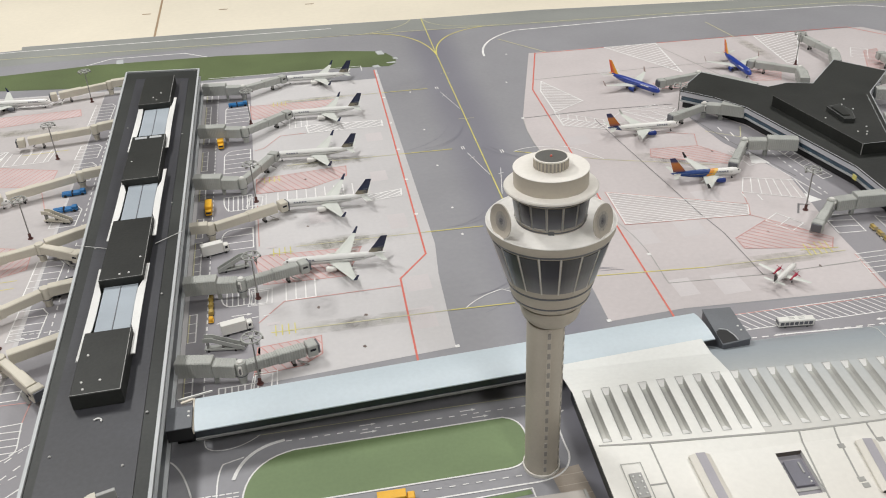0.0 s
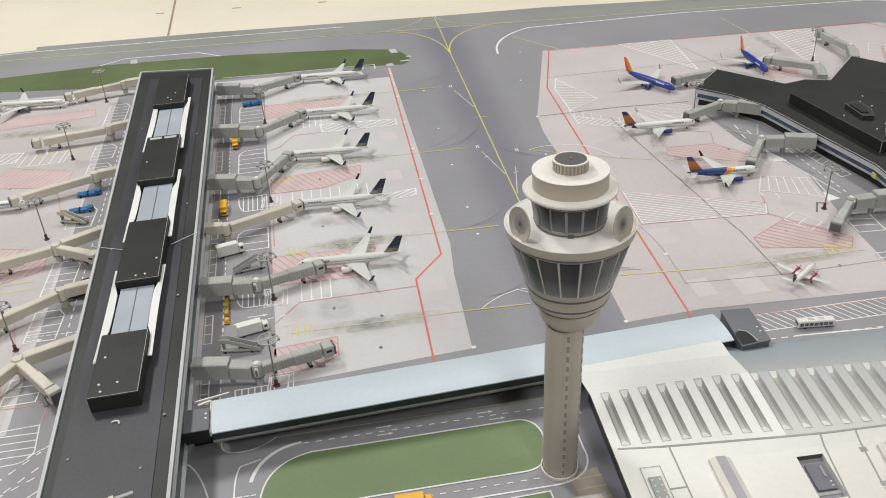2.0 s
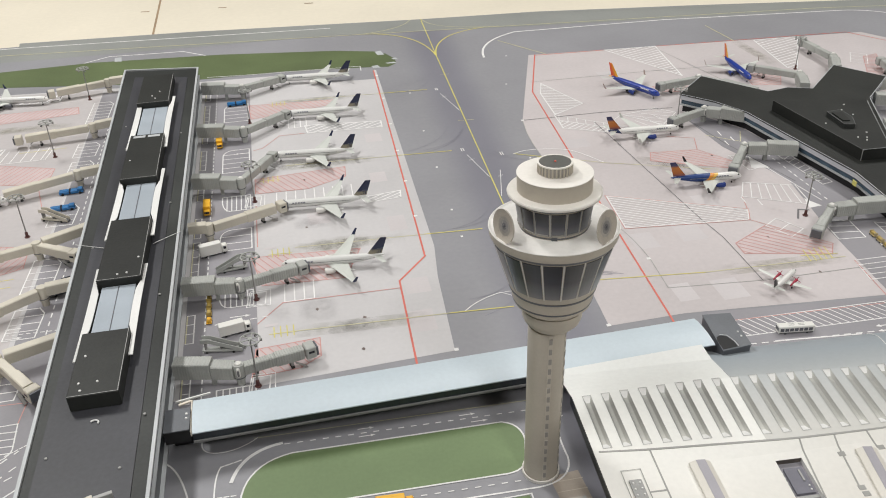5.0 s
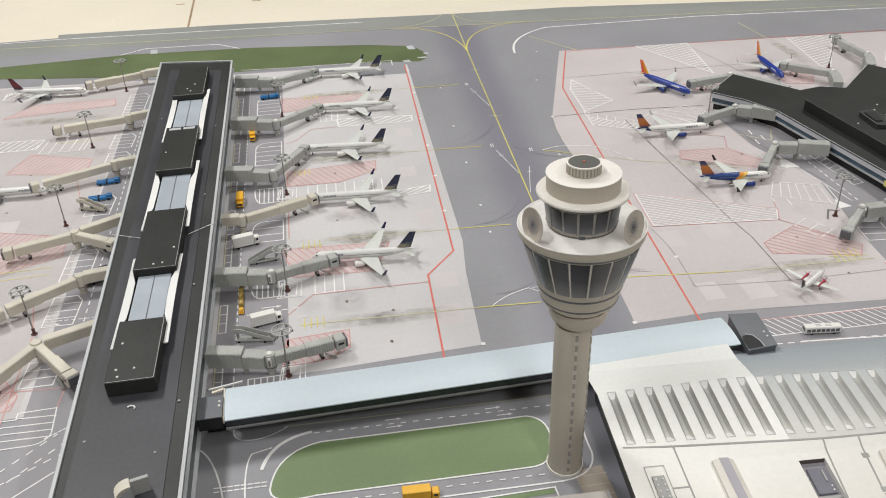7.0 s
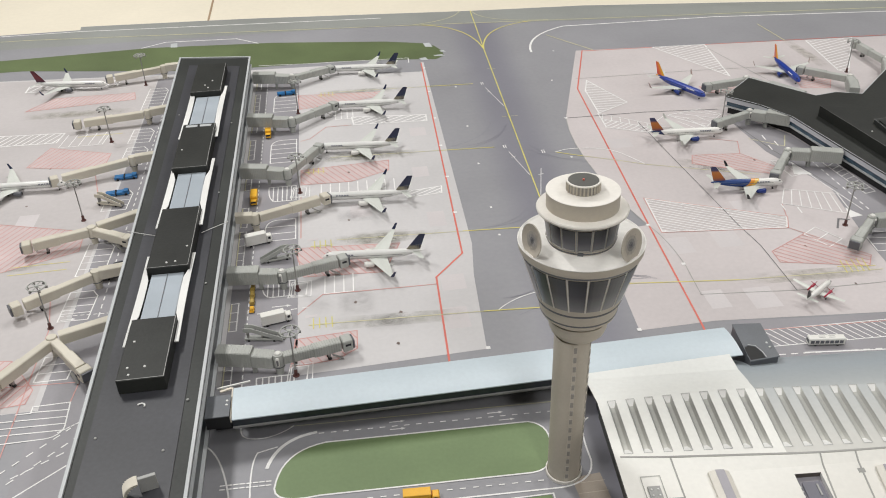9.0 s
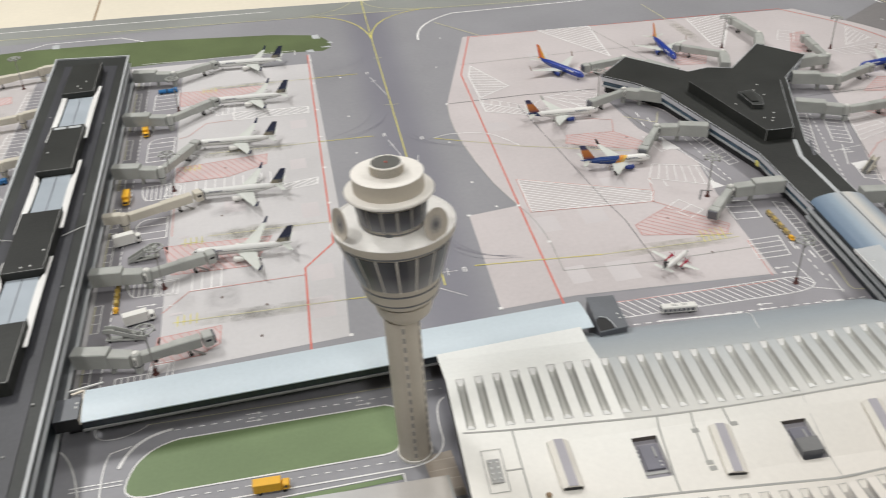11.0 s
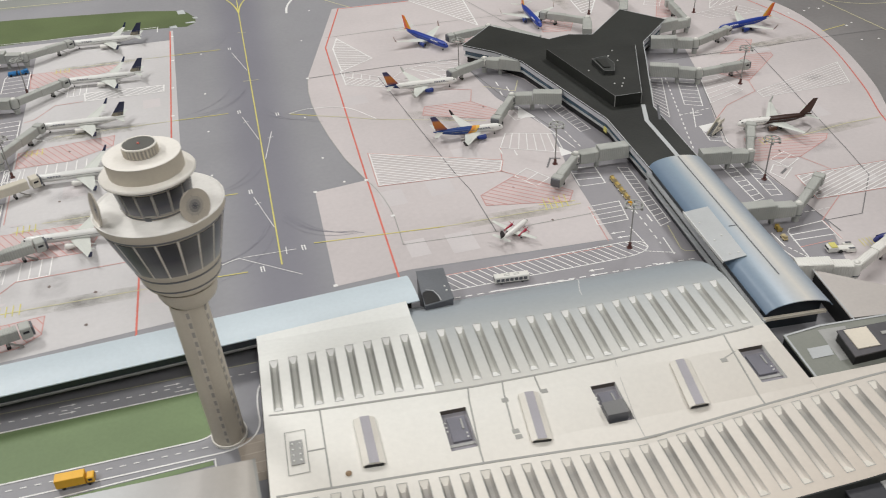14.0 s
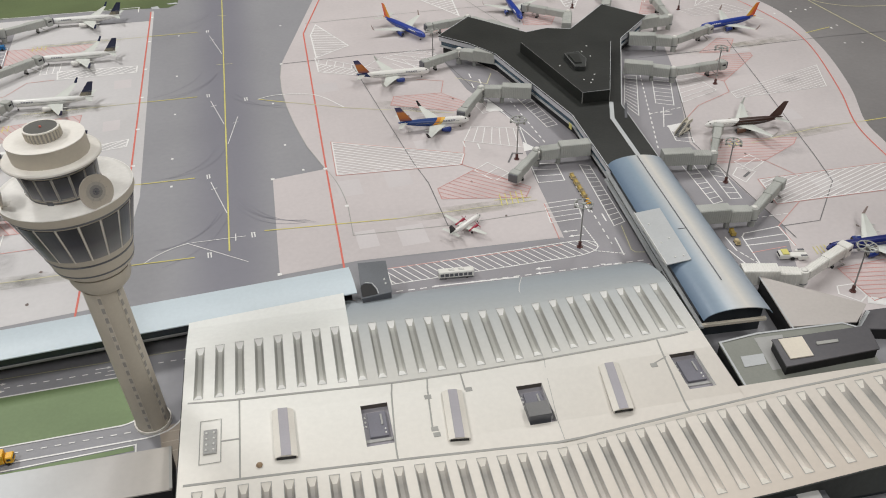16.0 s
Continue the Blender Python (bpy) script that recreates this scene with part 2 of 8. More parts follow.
def thing(name, m, label, category, group="", kind=""):
    ob = new(name)
    ob.matrix_world = m
    ob.empty_display_size = 0.01
    return tagged(ob, label, category, group, kind)


def box(x0, x1, y0, y1, z0, z1, bev=0.0, bm=None, m=None):
    bm = bm or bmesh.new()
    ret = bmesh.ops.create_cube(bm, size=1.0, matrix=Matrix.LocRotScale(((x0 + x1) / 2, (y0 + y1) / 2, (z0 + z1) / 2), None, (x1 - x0, y1 - y0, z1 - z0)))
    vs = ret["verts"]
    if bev:
        es = list({e for v in vs for e in v.link_edges})
        r = bmesh.ops.bevel(bm, geom=es, offset=bev, segments=1, affect="EDGES")
        vs = r["verts"]
    if m is not None:
        bmesh.ops.transform(bm, matrix=m, verts=list(vs))
    return bm


def prism(pts, z0, z1, bm=None, taper=None):
    """A slab over the outline pts (counter-clockwise); taper: a second outline for the top."""
    bm = bm or bmesh.new()
    lo = [bm.verts.new((x, y, z0)) for x, y in pts]
    hi = [bm.verts.new((x, y, z1)) for x, y in (taper or pts)]
    n = len(pts)
    bm.faces.new(lo[::-1])
    bm.faces.new(hi)
    for i in range(n):
        bm.faces.new((lo[i], lo[(i + 1) % n], hi[(i + 1) % n], hi[i]))
    bmesh.ops.recalc_face_normals(bm, faces=bm.faces)
    return bm


def sheet(pts, z, bm=None):
    bm = bm or bmesh.new()
    f = bm.faces.new([bm.verts.new((x, y, z)) for x, y in pts])
    f.normal_update()
    if f.normal.z < 0:
        f.normal_flip()
    return bm


def lathe(profile, n=48, bm=None, cx=0.0, cy=0.0, a0=0.0, a1=360.0, ring=False):
    """Turns (radius, z) pairs round the z axis."""
    bm = bm or bmesh.new()
    full = abs(a1 - a0) >= 359.9
    k = n if full else n + 1
    rings = []
    for r, z in profile:
        rings.append([bm.verts.new((cx + r * math.cos(radians(a0 + (a1 - a0) * i / n)), cy + r * math.sin(radians(a0 + (a1 - a0) * i / n)), z)) for i in range(k)])
    for a, b in zip(rings, rings[1:] + (rings[:1] if ring else [])):
        for i in range(n):
            j = (i + 1) % k
            bm.faces.new((a[i], a[j], b[j], b[i]))
    if full and not ring:
        if profile[0][0] > 1e-5:
            bm.faces.new(rings[0][::-1])
        if profile[-1][0] > 1e-5:
            bm.faces.new(rings[-1])
    bmesh.ops.remove_doubles(bm, verts=bm.verts, dist=1e-6)
    bmesh.ops.recalc_face_normals(bm, faces=bm.faces)
    return bm


def tube(a, b, r, n=10, bm=None, r2=None):
    bm = bm or bmesh.new()
    a, b = Vector(a), Vector(b)
    m = Matrix.Translation((a + b) / 2) @ (b - a).to_track_quat("Z", "Y").to_matrix().to_4x4()
    bmesh.ops.create_cone(bm, cap_ends=True, segments=n, radius1=r, radius2=r if r2 is None else r2, depth=(b - a).length, matrix=m)
    return bm


LAYER = [0]


def stroke(pts, w, z, bm=None, closed=False):
    """A painted line of width w along pts; each stretch lies a hair above the last."""
    bm = bm or bmesh.new()
    ps = [Vector((x, y)) for x, y in pts]
    if closed:
        ps.append(ps[0])
    for a, b in zip(ps, ps[1:]):
        d = b - a
        if d.length < 1e-6:
            continue
        d.normalize()
        s, e = Vector((-d.y, d.x)) * w / 2, d * w / 2
        LAYER[0] = (LAYER[0] + 7) % 24
        sheet([a - e + s, a - e - s, b + e - s, b + e + s], z + LAYER[0] * 4e-6, bm)
    return bm


def dashes(a, b, w, z, on, off, bm=None):
    bm = bm or bmesh.new()
    a, b = Vector(a), Vector(b)
    d = (b - a).normalized()
    k, s = (b - a).length, 0.0
    while s < k:
        stroke([a + d * s, a + d * min(k, s + on)], w, z, bm)
        s += on + off
    return bm


def clip_line(p, d, poly):
    """The stretch of the line p + t d inside a convex outline."""
    lo, hi = -9.0, 9.0
    n = len(poly)
    for i in range(n):
        a, b = Vector(poly[i]), Vector(poly[(i + 1) % n])
        e = b - a
        nrm = Vector((-e.y, e.x))
        den, num = nrm.dot(d), nrm.dot(a - p)
        if abs(den) < 1e-12:
            if num > 0:
                return None
            continue
        t = num / den
        if den > 0:
            lo = max(lo, t)
        else:
            hi = min(hi, t)
    return (p + d * lo, p + d * hi) if hi > lo else None


def hatch(poly, angle, gap, w, z, bm=None, border=True):
    """Slanting lines inside a convex outline."""
    bm = bm or bmesh.new()
    ps = [Vector(p) for p in poly]
    area = sum(a.x * b.y - b.x * a.y for a, b in zip(ps, ps[1:] + ps[:1]))
    if area < 0:
        ps.reverse()
    d = Vector((math.cos(radians(angle)), math.sin(radians(angle))))
    n = Vector((-d.y, d.x))
    vals = [p.dot(n) for p in ps]
    s = min(vals) + gap * 0.6
    while s < max(vals):
        got = clip_line(n * s, d, ps)
        if got:
            stroke(got, w, z, bm)
        s += gap
    if border:
        stroke(ps, w, z, bm, closed=True)
    return bm


def spline(pts, n=6):
    """A smooth line through a few points."""
    ps = [Vector(p) for p in pts]
    ps = [ps[0] * 2 - ps[1]] + ps + [ps[-1] * 2 - ps[-2]]
    out = []
    for a, b, c, d in zip(ps, ps[1:], ps[2:], ps[3:]):
        for k in range(n):
            t = k / n
            out.append((0.5 * (b * 2 + (c - a) * t + (a * 2 - b * 5 + c * 4 - d) * t * t + (b * 3 - a - c * 3 + d) * t ** 3))[:])
    return out + [ps[-2][:]]


def inset(pts, d):
    ps = [Vector(p) for p in pts]
    out = []
    n = len(ps)
    for i in range(n):
        a, b, c = ps[i - 1], ps[i], ps[(i + 1) % n]
        e1, e2 = (b - a).normalized(), (c - b).normalized()
        n1, n2 = Vector((-e1.y, e1.x)), Vector((-e2.y, e2.x))
        k = (n1 + n2).normalized()
        out.append(tuple(b + k * d / max(0.35, k.dot(n1))))
    return out


# ---- room and table ----
def room():
    x0, x1, y0, y1, z0 = -3.2, 4.2, -2.6, 4.6, -0.78
    tagged(part("floor", box(x0, x1, y0, y1, z0 - 0.05, z0), CARPET), "dark grey carpet floor under the table", "floor", kind="structure")
    tagged(part("ceiling", box(x0, x1, y0, y1, CEIL, CEIL + 0.05), WALL), "plain off-white room ceiling with light panels", "ceiling", kind="structure")
    for nm, b in (("wall_north", (x0, x1, y1, y1 + 0.1)), ("wall_south", (x0, x1, y0 - 0.1, y0)), ("wall_west", (x0 - 0.1, x0, y0, y1)), ("wall_east", (x1, x1 + 0.1, y0, y1))):
        tagged(part(nm, box(*b, z0, CEIL), WALL), "plain off-white painted room wall", "wall", kind="structure")
    t = thing("table", pose(0, 0, 0), "large cream-painted display table under the model airport", "table")
    part("tabletop", box(-1.6, 2.4, -0.25, 3.2, -0.04, -0.0012), TABLE, t)
    for x in (-1.5, 2.3):
        for y in (-0.15, 3.1):
            part("leg", box(x - 0.04, x + 0.04, y - 0.04, y + 0.04, z0, -0.041), TABLE, t)
    for x, y in ((-0.1545, 1.9035), (-0.0015, 1.886), (0.1715, 1.8645)):
        part("pencil_mark", stroke([(x - 0.0062, y + 0.0008), (x + 0.0062, y - 0.0008)], 0.005, -0.0009), SEAM, t, "short brown mark on the table board")
    part("seam", stroke([(-0.126, 1.736), (-0.15, 3.19)], 0.004, -0.0008), SEAM, t, "brown joint between two table boards")


room()


# ---- pier ----
def pier():
    t = thing("pier_terminal", pose(0, 0, 0), "long pier terminal model with black card roof and skylights", "terminal")
    near, far = 0.30, 1.385
    L0, L1, R = -0.105, -0.1305, -0.0215
    part("facade", prism([(L0 + 0.003, near), (R - 0.003, near), (R - 0.003, far - 0.006), (L1 + 0.003, far + 0.008)], 0.0, 0.0465), DARK_GLASS, t)
    part("roof_edge", prism([(L0, near), (R, near), (R, far - 0.008), (L1, far + 0.01)], 0.0465, 0.0475), EDGE_ROOF, t)
    part("roof_strip", prism([(-0.098, near), (-0.034, near), (-0.036, 1.34), (-0.112, 1.36)], 0.0475, 0.0482), SLATE_ROOF, t)
    rim = 0.0025
    part("parapet", prism([(R - rim, near), (R, near), (R, far - 0.008), (R - rim, far - 0.008)], 0.0475, 0.0495), PALE_TRIM, t)
    part("parapet", prism([(L0, near), (L0 + rim, near), (L1 + rim, far + 0.01), (L1, far + 0.01)], 0.0475, 0.0495), PALE_TRIM, t)
    part("parapet", prism([(L1 + rim, far + 0.0075), (R - rim, far - 0.0105), (R - rim, far - 0.008), (L1 + rim, far + 0.01)], 0.0475, 0.0495), PALE_TRIM, t)
    for z in (0.012, 0.036):
        part("facade_ledge", box(R - 0.004, R, near, far - 0.01, z, z + 0.0016), PALE_TRIM, t)
    boxes = [(0.613, 0.694), (0.774, 0.888), (0.982, 1.104), (1.212, 1.32)]
    xl, xr = (-0.087, -0.087, -0.0895, -0.093), (-0.0495, -0.048, -0.05, -0.052)
    for i, (a, b) in enumerate(boxes):
        o = part("roof_box", box(xl[i], xr[i], a, b, 0.0483, 0.062, 0.0006), BLACK_ROOF, t, "black raised roof box")
        for e in ([(xl[i] + 0.0006, a + 0.0006), (xr[i] - 0.0006, a + 0.0006), (xr[i] - 0.0006, b - 0.0006)],):
            part("box_edge", stroke(e, 0.0005, 0.0622), GREY_CARD, o)
        if i == 2:
            for k in (0, 1):
                part("vent_strip", box(xl[i] + 0.004 + 0.017 * k, xl[i] + 0.018 + 0.017 * k, b - 0.010, b - 0.004, 0.0621, 0.0625), PALE_TRIM, o)
        for x, y in (((-0.0798, 0.6617), (-0.0664, 0.6277), (-0.080, 0.6278), (-0.0778, 0.6190)), ((-0.053, 0.808), (-0.069, 0.781), (-0.061, 0.782)), ((-0.083, 1.030),), ((-0.075, 1.235), (-0.066, 1.25), (-0.070, 1.225)))[i]:
            part("bolt", lathe([(0.0011, 0.0621), (0.0009, 0.0628), (0, 0.063)], 10, cx=x, cy=y), WHITE_CARD, o)
    for i in range(3):
        a, b = boxes[i][1], boxes[i + 1][0]
        x0, x1 = xl[i] + 0.004, xr[i] - 0.004
        xm = (x0 + x1) / 2
        for lo, hi in ((x0, xm - 0.0004), (xm + 0.0004, x1)):
            part("skylight_pane", box(lo, hi, a + 0.0005, b - 0.0005, 0.0483, 0.0545), GLASS_BLUE, t)
        part("skylight_bar", box(xm - 0.0004, xm + 0.0004, a, b, 0.0483, 0.0548), GUNMETAL, t)
        for s in (-1, 1):
            bm = bmesh.new()
            xe = x0 - 0.001 if s < 0 else x1 + 0.001
            n = 10
            pts_in, pts_out = [], []
            y0, y1 = a - 0.03, b + 0.03
            for k in range(n + 1):
                f = k / n
                bow = 0.0022 * math.sin(math.pi * f)
                pts_in.append((xe - s * (bow - 0.002), y0 + (y1 - y0) * f))
                pts_out.append((xe + s * (0.0072 - bow * 0.3), y0 + (y1 - y0) * f))
            outline = pts_in + pts_out[::-1]
            # bands stay outside the raised boxes
            outline = [((min(x, xl[i] - 0.0006) if s < 0 else max(x, xr[i] + 0.0006)) if (y < a + 0.001 or y > b - 0.001) else x, y) for x, y in outline]
            part("canopy", prism(outline, 0.0556, 0.0566), WHITE_CARD, t, "white curved canopy strip")
            part("canopy_post", box(xe + s * 0.002, xe + s * 0.0035, a + 0.002, b - 0.002, 0.0483, 0.0555), EDGE_ROOF, t)


pier()


# ---- connecting bridge between pier and main terminal ----
def vault(x0, x1, y0, y1, z0, rise, n=10, thick=0.001, axis="x", bm=None):
    """A curved sheet roof with its axis along x, between y0 and y1."""
    bm = bm or bmesh.new()
    top = []
    for k in range(n + 1):
        f = k / n
        top.append((y0 + (y1 - y0) * f, z0 + rise * (1 - (2 * f - 1) ** 2)))
    rows = []
    for x in (x0, x1):
        rows.append(([bm.verts.new((x, y, z)) for y, z in top], [bm.verts.new((x, y, z - thick)) for y, z in top]))
    (a, al), (b, bl) = rows
    for k in range(n):
        bm.faces.new((a[k], b[k], b[k + 1], a[k + 1]))
        bm.faces.new((al[k + 1], bl[k + 1], bl[k], al[k]))
    bm.faces.new(a + al[::-1])
    bm.faces.new(b[::-1] + bl)
    bm.faces.new((a[0], al[0], bl[0], b[0]))
    bm.faces.new((a[-1], b[-1], bl[-1], al[-1]))
    bmesh.ops.recalc_face_normals(bm, faces=bm.faces)
    return bm


def connector():
    t = thing("connector_building", pose(0.0108, 0, 0, 0, 0, 1.05), "long connector building with pale blue curved card roof", "connector")
    smooth(part("roof", vault(-0.001, 0.4255, 0.591, 0.6292, 0.0285, 0.0022), BLUE_CARD, t))
    part("fascia", box(-0.001, 0.398, 0.592, 0.594, 0.0207, 0.0274), DARK_GLASS, t)
    part("fascia_ledge", box(-0.001, 0.398, 0.5905, 0.5945, 0.0190, 0.0205), MID_GREY, t)
    part("wall", box(0.0, 0.4245, 0.617, 0.627, 0.0, 0.0272), SEAM_GREY, t)
    part("soffit", box(0.0, 0.398, 0.5946, 0.6168, 0.0192, 0.0202), MID_GREY, t)
    part("roof_end", box(-0.0022, -0.0012, 0.5915, 0.6285, 0.0255, 0.0300), CREAM_CARD, t, "cream card end strip")
    o = part("edge_strip", box(0.0, 0.0275, 0.0, 0.0012, 0.0, 0.0014), WHITE_CARD, t, "loose white card edge strip")
    o.matrix_basis = pose(-0.0145, 0.6290, 0.0286, 0, 1.5, 12)
    o = part("edge_strip", box(0.0, 0.010, 0.0, 0.0022, 0.0, 0.0010), CREAM_CARD, t, "curled cream card edge")
    o.matrix_basis = pose(-0.0115, 0.6250, 0.0282, 0, 4, 24)
    j = thing("link_block", pose(0, 0, 0), "dark slate card block joining pier and connector", "building block")
    part("body", box(-0.0213, -0.0025, 0.5915, 0.616, 0.0205, 0.032), BLACK, j)
    part("support", box(-0.0195, -0.005, 0.612, 0.6155, 0.0, 0.0204), BLACK, j)
    part("roof", box(-0.0213, -0.0025, 0.591, 0.6165, 0.0321, 0.033), RAMP_SLATE, j)
    for y in (0.604, 0.609):
        part("bolt", lathe([(0.0011, 0.033), (0.0009, 0.0337), (0, 0.0339)], 10, cx=-0.005, cy=y), WHITE_CARD, j)
    h = thing("ramp_block", pose(0, 0, 0), "slate grey card block with a dark arched opening", "building block")
    top = [(0.4275, 0.5890), (0.4545, 0.5915), (0.4585, 0.6370), (0.4335, 0.6400)]
    part("body", prism([(x, y) for x, y in inset(top, 0.0006)], 0.0, 0.0276), GUNMETAL, h)
    part("roof", prism(top, 0.0277, 0.0287), RAMP_SLATE, h)
    part("arch", sheet([(0.4285, 0.5905), (0.4420, 0.5915), (0.4418, 0.5985), (0.4395, 0.6065), (0.4345, 0.6088), (0.4308, 0.6075), (0.4292, 0.6030)], 0.0289), BLACK, h, "black arched opening")
    part("arch_lip", stroke([(0.4428, 0.5920), (0.4426, 0.5990), (0.4402, 0.6073), (0.4347, 0.6098)], 0.0008, 0.0292), PALE_TRIM, h)
    for y in (0.604, 0.610):
        part("bolt", lathe([(0.0010, 0.0288), (0.0008, 0.0294), (0, 0.0296)], 8, cx=0.4515, cy=y), WHITE_CARD, h)


connector()


# ---- tower ----
def tower():
    t = thing("control_tower", pose(0.251, 0.522, 0, 5.58, -1.65, 0), "cream card airport control tower with two glazed decks", "control tower")
    n = 56
    smooth(part("shaft", lathe([(0.0124, -0.0012), (0.0124, 0.148)], 40), TOWER_CREAM, t))
    smooth(part("base_ring", lathe([(0.0128, 0.0), (0.0138, 0.0), (0.0138, 0.004), (0.0128, 0.004)], 40, ring=True), TOWER_WHITE, t))
    for k in range(16):
        z = 0.008 + k * 0.0088
        for az in (-96, -34):
            part("stair_slot", box(0.0121, 0.0129, -0.0010, 0.0010, z, z + 0.0048, m=pose(0, 0, 0, 0, 0, az)), TOWER_GREY, t)
    for az in (-96, -34):
        part("stair_strip", box(0.0119, 0.0126, -0.0015, 0.0015, 0.004, 0.147, m=pose(0, 0, 0, 0, 0, az)), STRIP_CREAM, t)
    smooth(part("collar", lathe([(0.0128, 0.1285), (0.0150, 0.1300), (0.0188, 0.1345), (0.0203, 0.139), (0.0207, 0.1455), (0.0150, 0.1458)], 48), TOWER_CREAM, t))
    smooth(part("bowl", lathe([(0.0208, 0.1466), (0.0255, 0.1515), (0.0274, 0.1600), (0.0280, 0.1635), (0.0397, 0.2068), (0.034, 0.2069)], n), TOWER_CREAM, t), 25)
    smooth(part("bowl_line", lathe([(0.0276, 0.1638), (0.0285, 0.1638), (0.0289, 0.1652), (0.0278, 0.1652)], n, ring=True), GUNMETAL, t))
    smooth(part("bowl_line", lathe([(0.0255, 0.1538), (0.0263, 0.1538), (0.0266, 0.1550), (0.0257, 0.1550)], n, ring=True), GUNMETAL, t))
    smooth(part("bowl_line", lathe([(0.0383, 0.2028), (0.0391, 0.2028), (0.0396, 0.2044), (0.0385, 0.2044)], n, ring=True), GUNMETAL, t))

    def cone_r(z, r0, z0, r1, z1):
        return r0 + (r1 - r0) * (z - z0) / (z1 - z0)

    k = 18
    for i in range(k):
        a = 360 * i / k + 3
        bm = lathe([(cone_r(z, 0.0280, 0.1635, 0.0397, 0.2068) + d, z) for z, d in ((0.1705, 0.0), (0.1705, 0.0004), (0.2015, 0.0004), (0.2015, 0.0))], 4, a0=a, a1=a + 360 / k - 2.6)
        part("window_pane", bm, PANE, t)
        r0, r1 = cone_r(0.1695, 0.0280, 0.1635, 0.0397, 0.2068), cone_r(0.2025, 0.0280, 0.1635, 0.0397, 0.2068)
        c, s = math.cos(radians(a - 1.3)), math.sin(radians(a - 1.3))
        part("mullion", tube((r0 * c, r0 * s, 0.1695), (r1 * c, r1 * s, 0.2025), 0.00048, 6), TOWER_WHITE, t)
    # cream side under a white floor: overhead light painted into the deck
    smooth(part("deck_ring", lathe([(0.0345, 0.2046), (0.0400, 0.2047), (0.0406, 0.2062), (0.0409, 0.2104), (0.0345, 0.2104)], n), TOWER_CREAM, t), 30)
    smooth(part("deck_floor", lathe([(0.0408, 0.2105), (0.0411, 0.2107), (0.0411, 0.2112), (0.0406, 0.2113), (0.0395, 0.2106), (0.0370, 0.2101), (0.019, 0.2096)], n), DECK_LIT_WHITE, t), 30)
    smooth(part("cab", lathe([(0.0209, 0.2070), (0.0212, 0.2085), (0.0243, 0.2325), (0.018, 0.2326)], n), TOWER_CREAM, t), 25)
    smooth(part("cab_line", lathe([(0.0208, 0.2112), (0.0219, 0.2112), (0.0220, 0.2120), (0.0209, 0.2120)], n, ring=True), GUNMETAL, t))
    smooth(part("cab_line", lathe([(0.0236, 0.2305), (0.0245, 0.2305), (0.0247, 0.2318), (0.0237, 0.2318)], n, ring=True), GUNMETAL, t))
    k = 15
    for i in range(k):
        a = 360 * i / k + 8
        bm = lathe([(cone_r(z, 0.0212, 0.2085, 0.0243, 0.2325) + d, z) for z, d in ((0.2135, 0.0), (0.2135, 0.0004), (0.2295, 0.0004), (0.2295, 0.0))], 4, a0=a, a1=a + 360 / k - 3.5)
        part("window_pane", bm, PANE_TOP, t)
        r0, r1 = cone_r(0.2125, 0.0212, 0.2085, 0.0243, 0.2325), cone_r(0.230, 0.0212, 0.2085, 0.0243, 0.2325)
        c, s = math.cos(radians(a - 1.75)), math.sin(radians(a - 1.75))
        part("mullion", tube((r0 * c, r0 * s, 0.2125), (r1 * c, r1 * s, 0.230), 0.0004, 6), GREY_CARD, t)
        a2 = a + 180 / k - 1.75
        c, s = math.cos(radians(a2)), math.sin(radians(a2))
        part("pane_sill", box(-0.0004, 0.0006, -0.0034, 0.0034, 0.2138, 0.2146, m=pose(0.0222 * c, 0.0222 * s, 0, 0, 0, a2)), TOWER_GREY, t)
    part("door", box(0.0198, 0.0222, -0.0018, 0.0018, 0.2084, 0.2128, m=pose(0, 0, 0, 0, 0, -107)), GUNMETAL, t)
    smooth(part("brim", lathe([(0.020, 0.2328), (0.0288, 0.2335), (0.0291, 0.2348), (0.0285, 0.2356), (0.0229, 0.236)], n), TOWER_WHITE, t), 30)
    # drum side darker than its top, imitating light from above by colour
    smooth(part("drum", lathe([(0.0229, 0.2357), (0.0229, 0.2464), (0.0108, 0.2464)], n), TOWER_CREAM, t), 30)
    smooth(part("drum_top", lathe([(0.0228, 0.2465), (0.0231, 0.2466), (0.0231, 0.2470), (0.0108, 0.2470)], n), TOWER_WHITE, t), 30)
    smooth(part("cap", lathe([(0.0100, 0.2470), (0.0100, 0.2528), (0.0094, 0.2532), (0, 0.2532)], n), TOWER_GREY, t), 30)
    part("cap_top", lathe([(0.0095, 0.2533), (0.0095, 0.2535), (0, 0.2535)], 40), CAP_GREY, t)
    smooth(part("cap_rim", lathe([(0.0096, 0.2530), (0.0107, 0.2530), (0.0107, 0.2538), (0.0096, 0.2538)], 40, ring=True), TOWER_WHITE, t))
    for i in range(28):
        c, s = math.cos(math.tau * i / 28), math.sin(math.tau * i / 28)
        part("cap_rib", tube((0.0102 * c, 0.0102 * s, 0.2471), (0.0102 * c, 0.0102 * s, 0.2529), 0.00055, 6), TOWER_CREAM, t)
    part("beacon", lathe([(0.0008, 0.2536), (0.0006, 0.2544), (0, 0.2546)], 10), RED_INK, t, "tiny red beacon")
    for az in (-162, -51):
        m = pose(0.0355 * math.cos(radians(az)), 0.0355 * math.sin(radians(az)), 0.2198) @ pose(0, 0, 0, 0, 0, az) @ pose(0, 0, 0, 0, 82, 0)
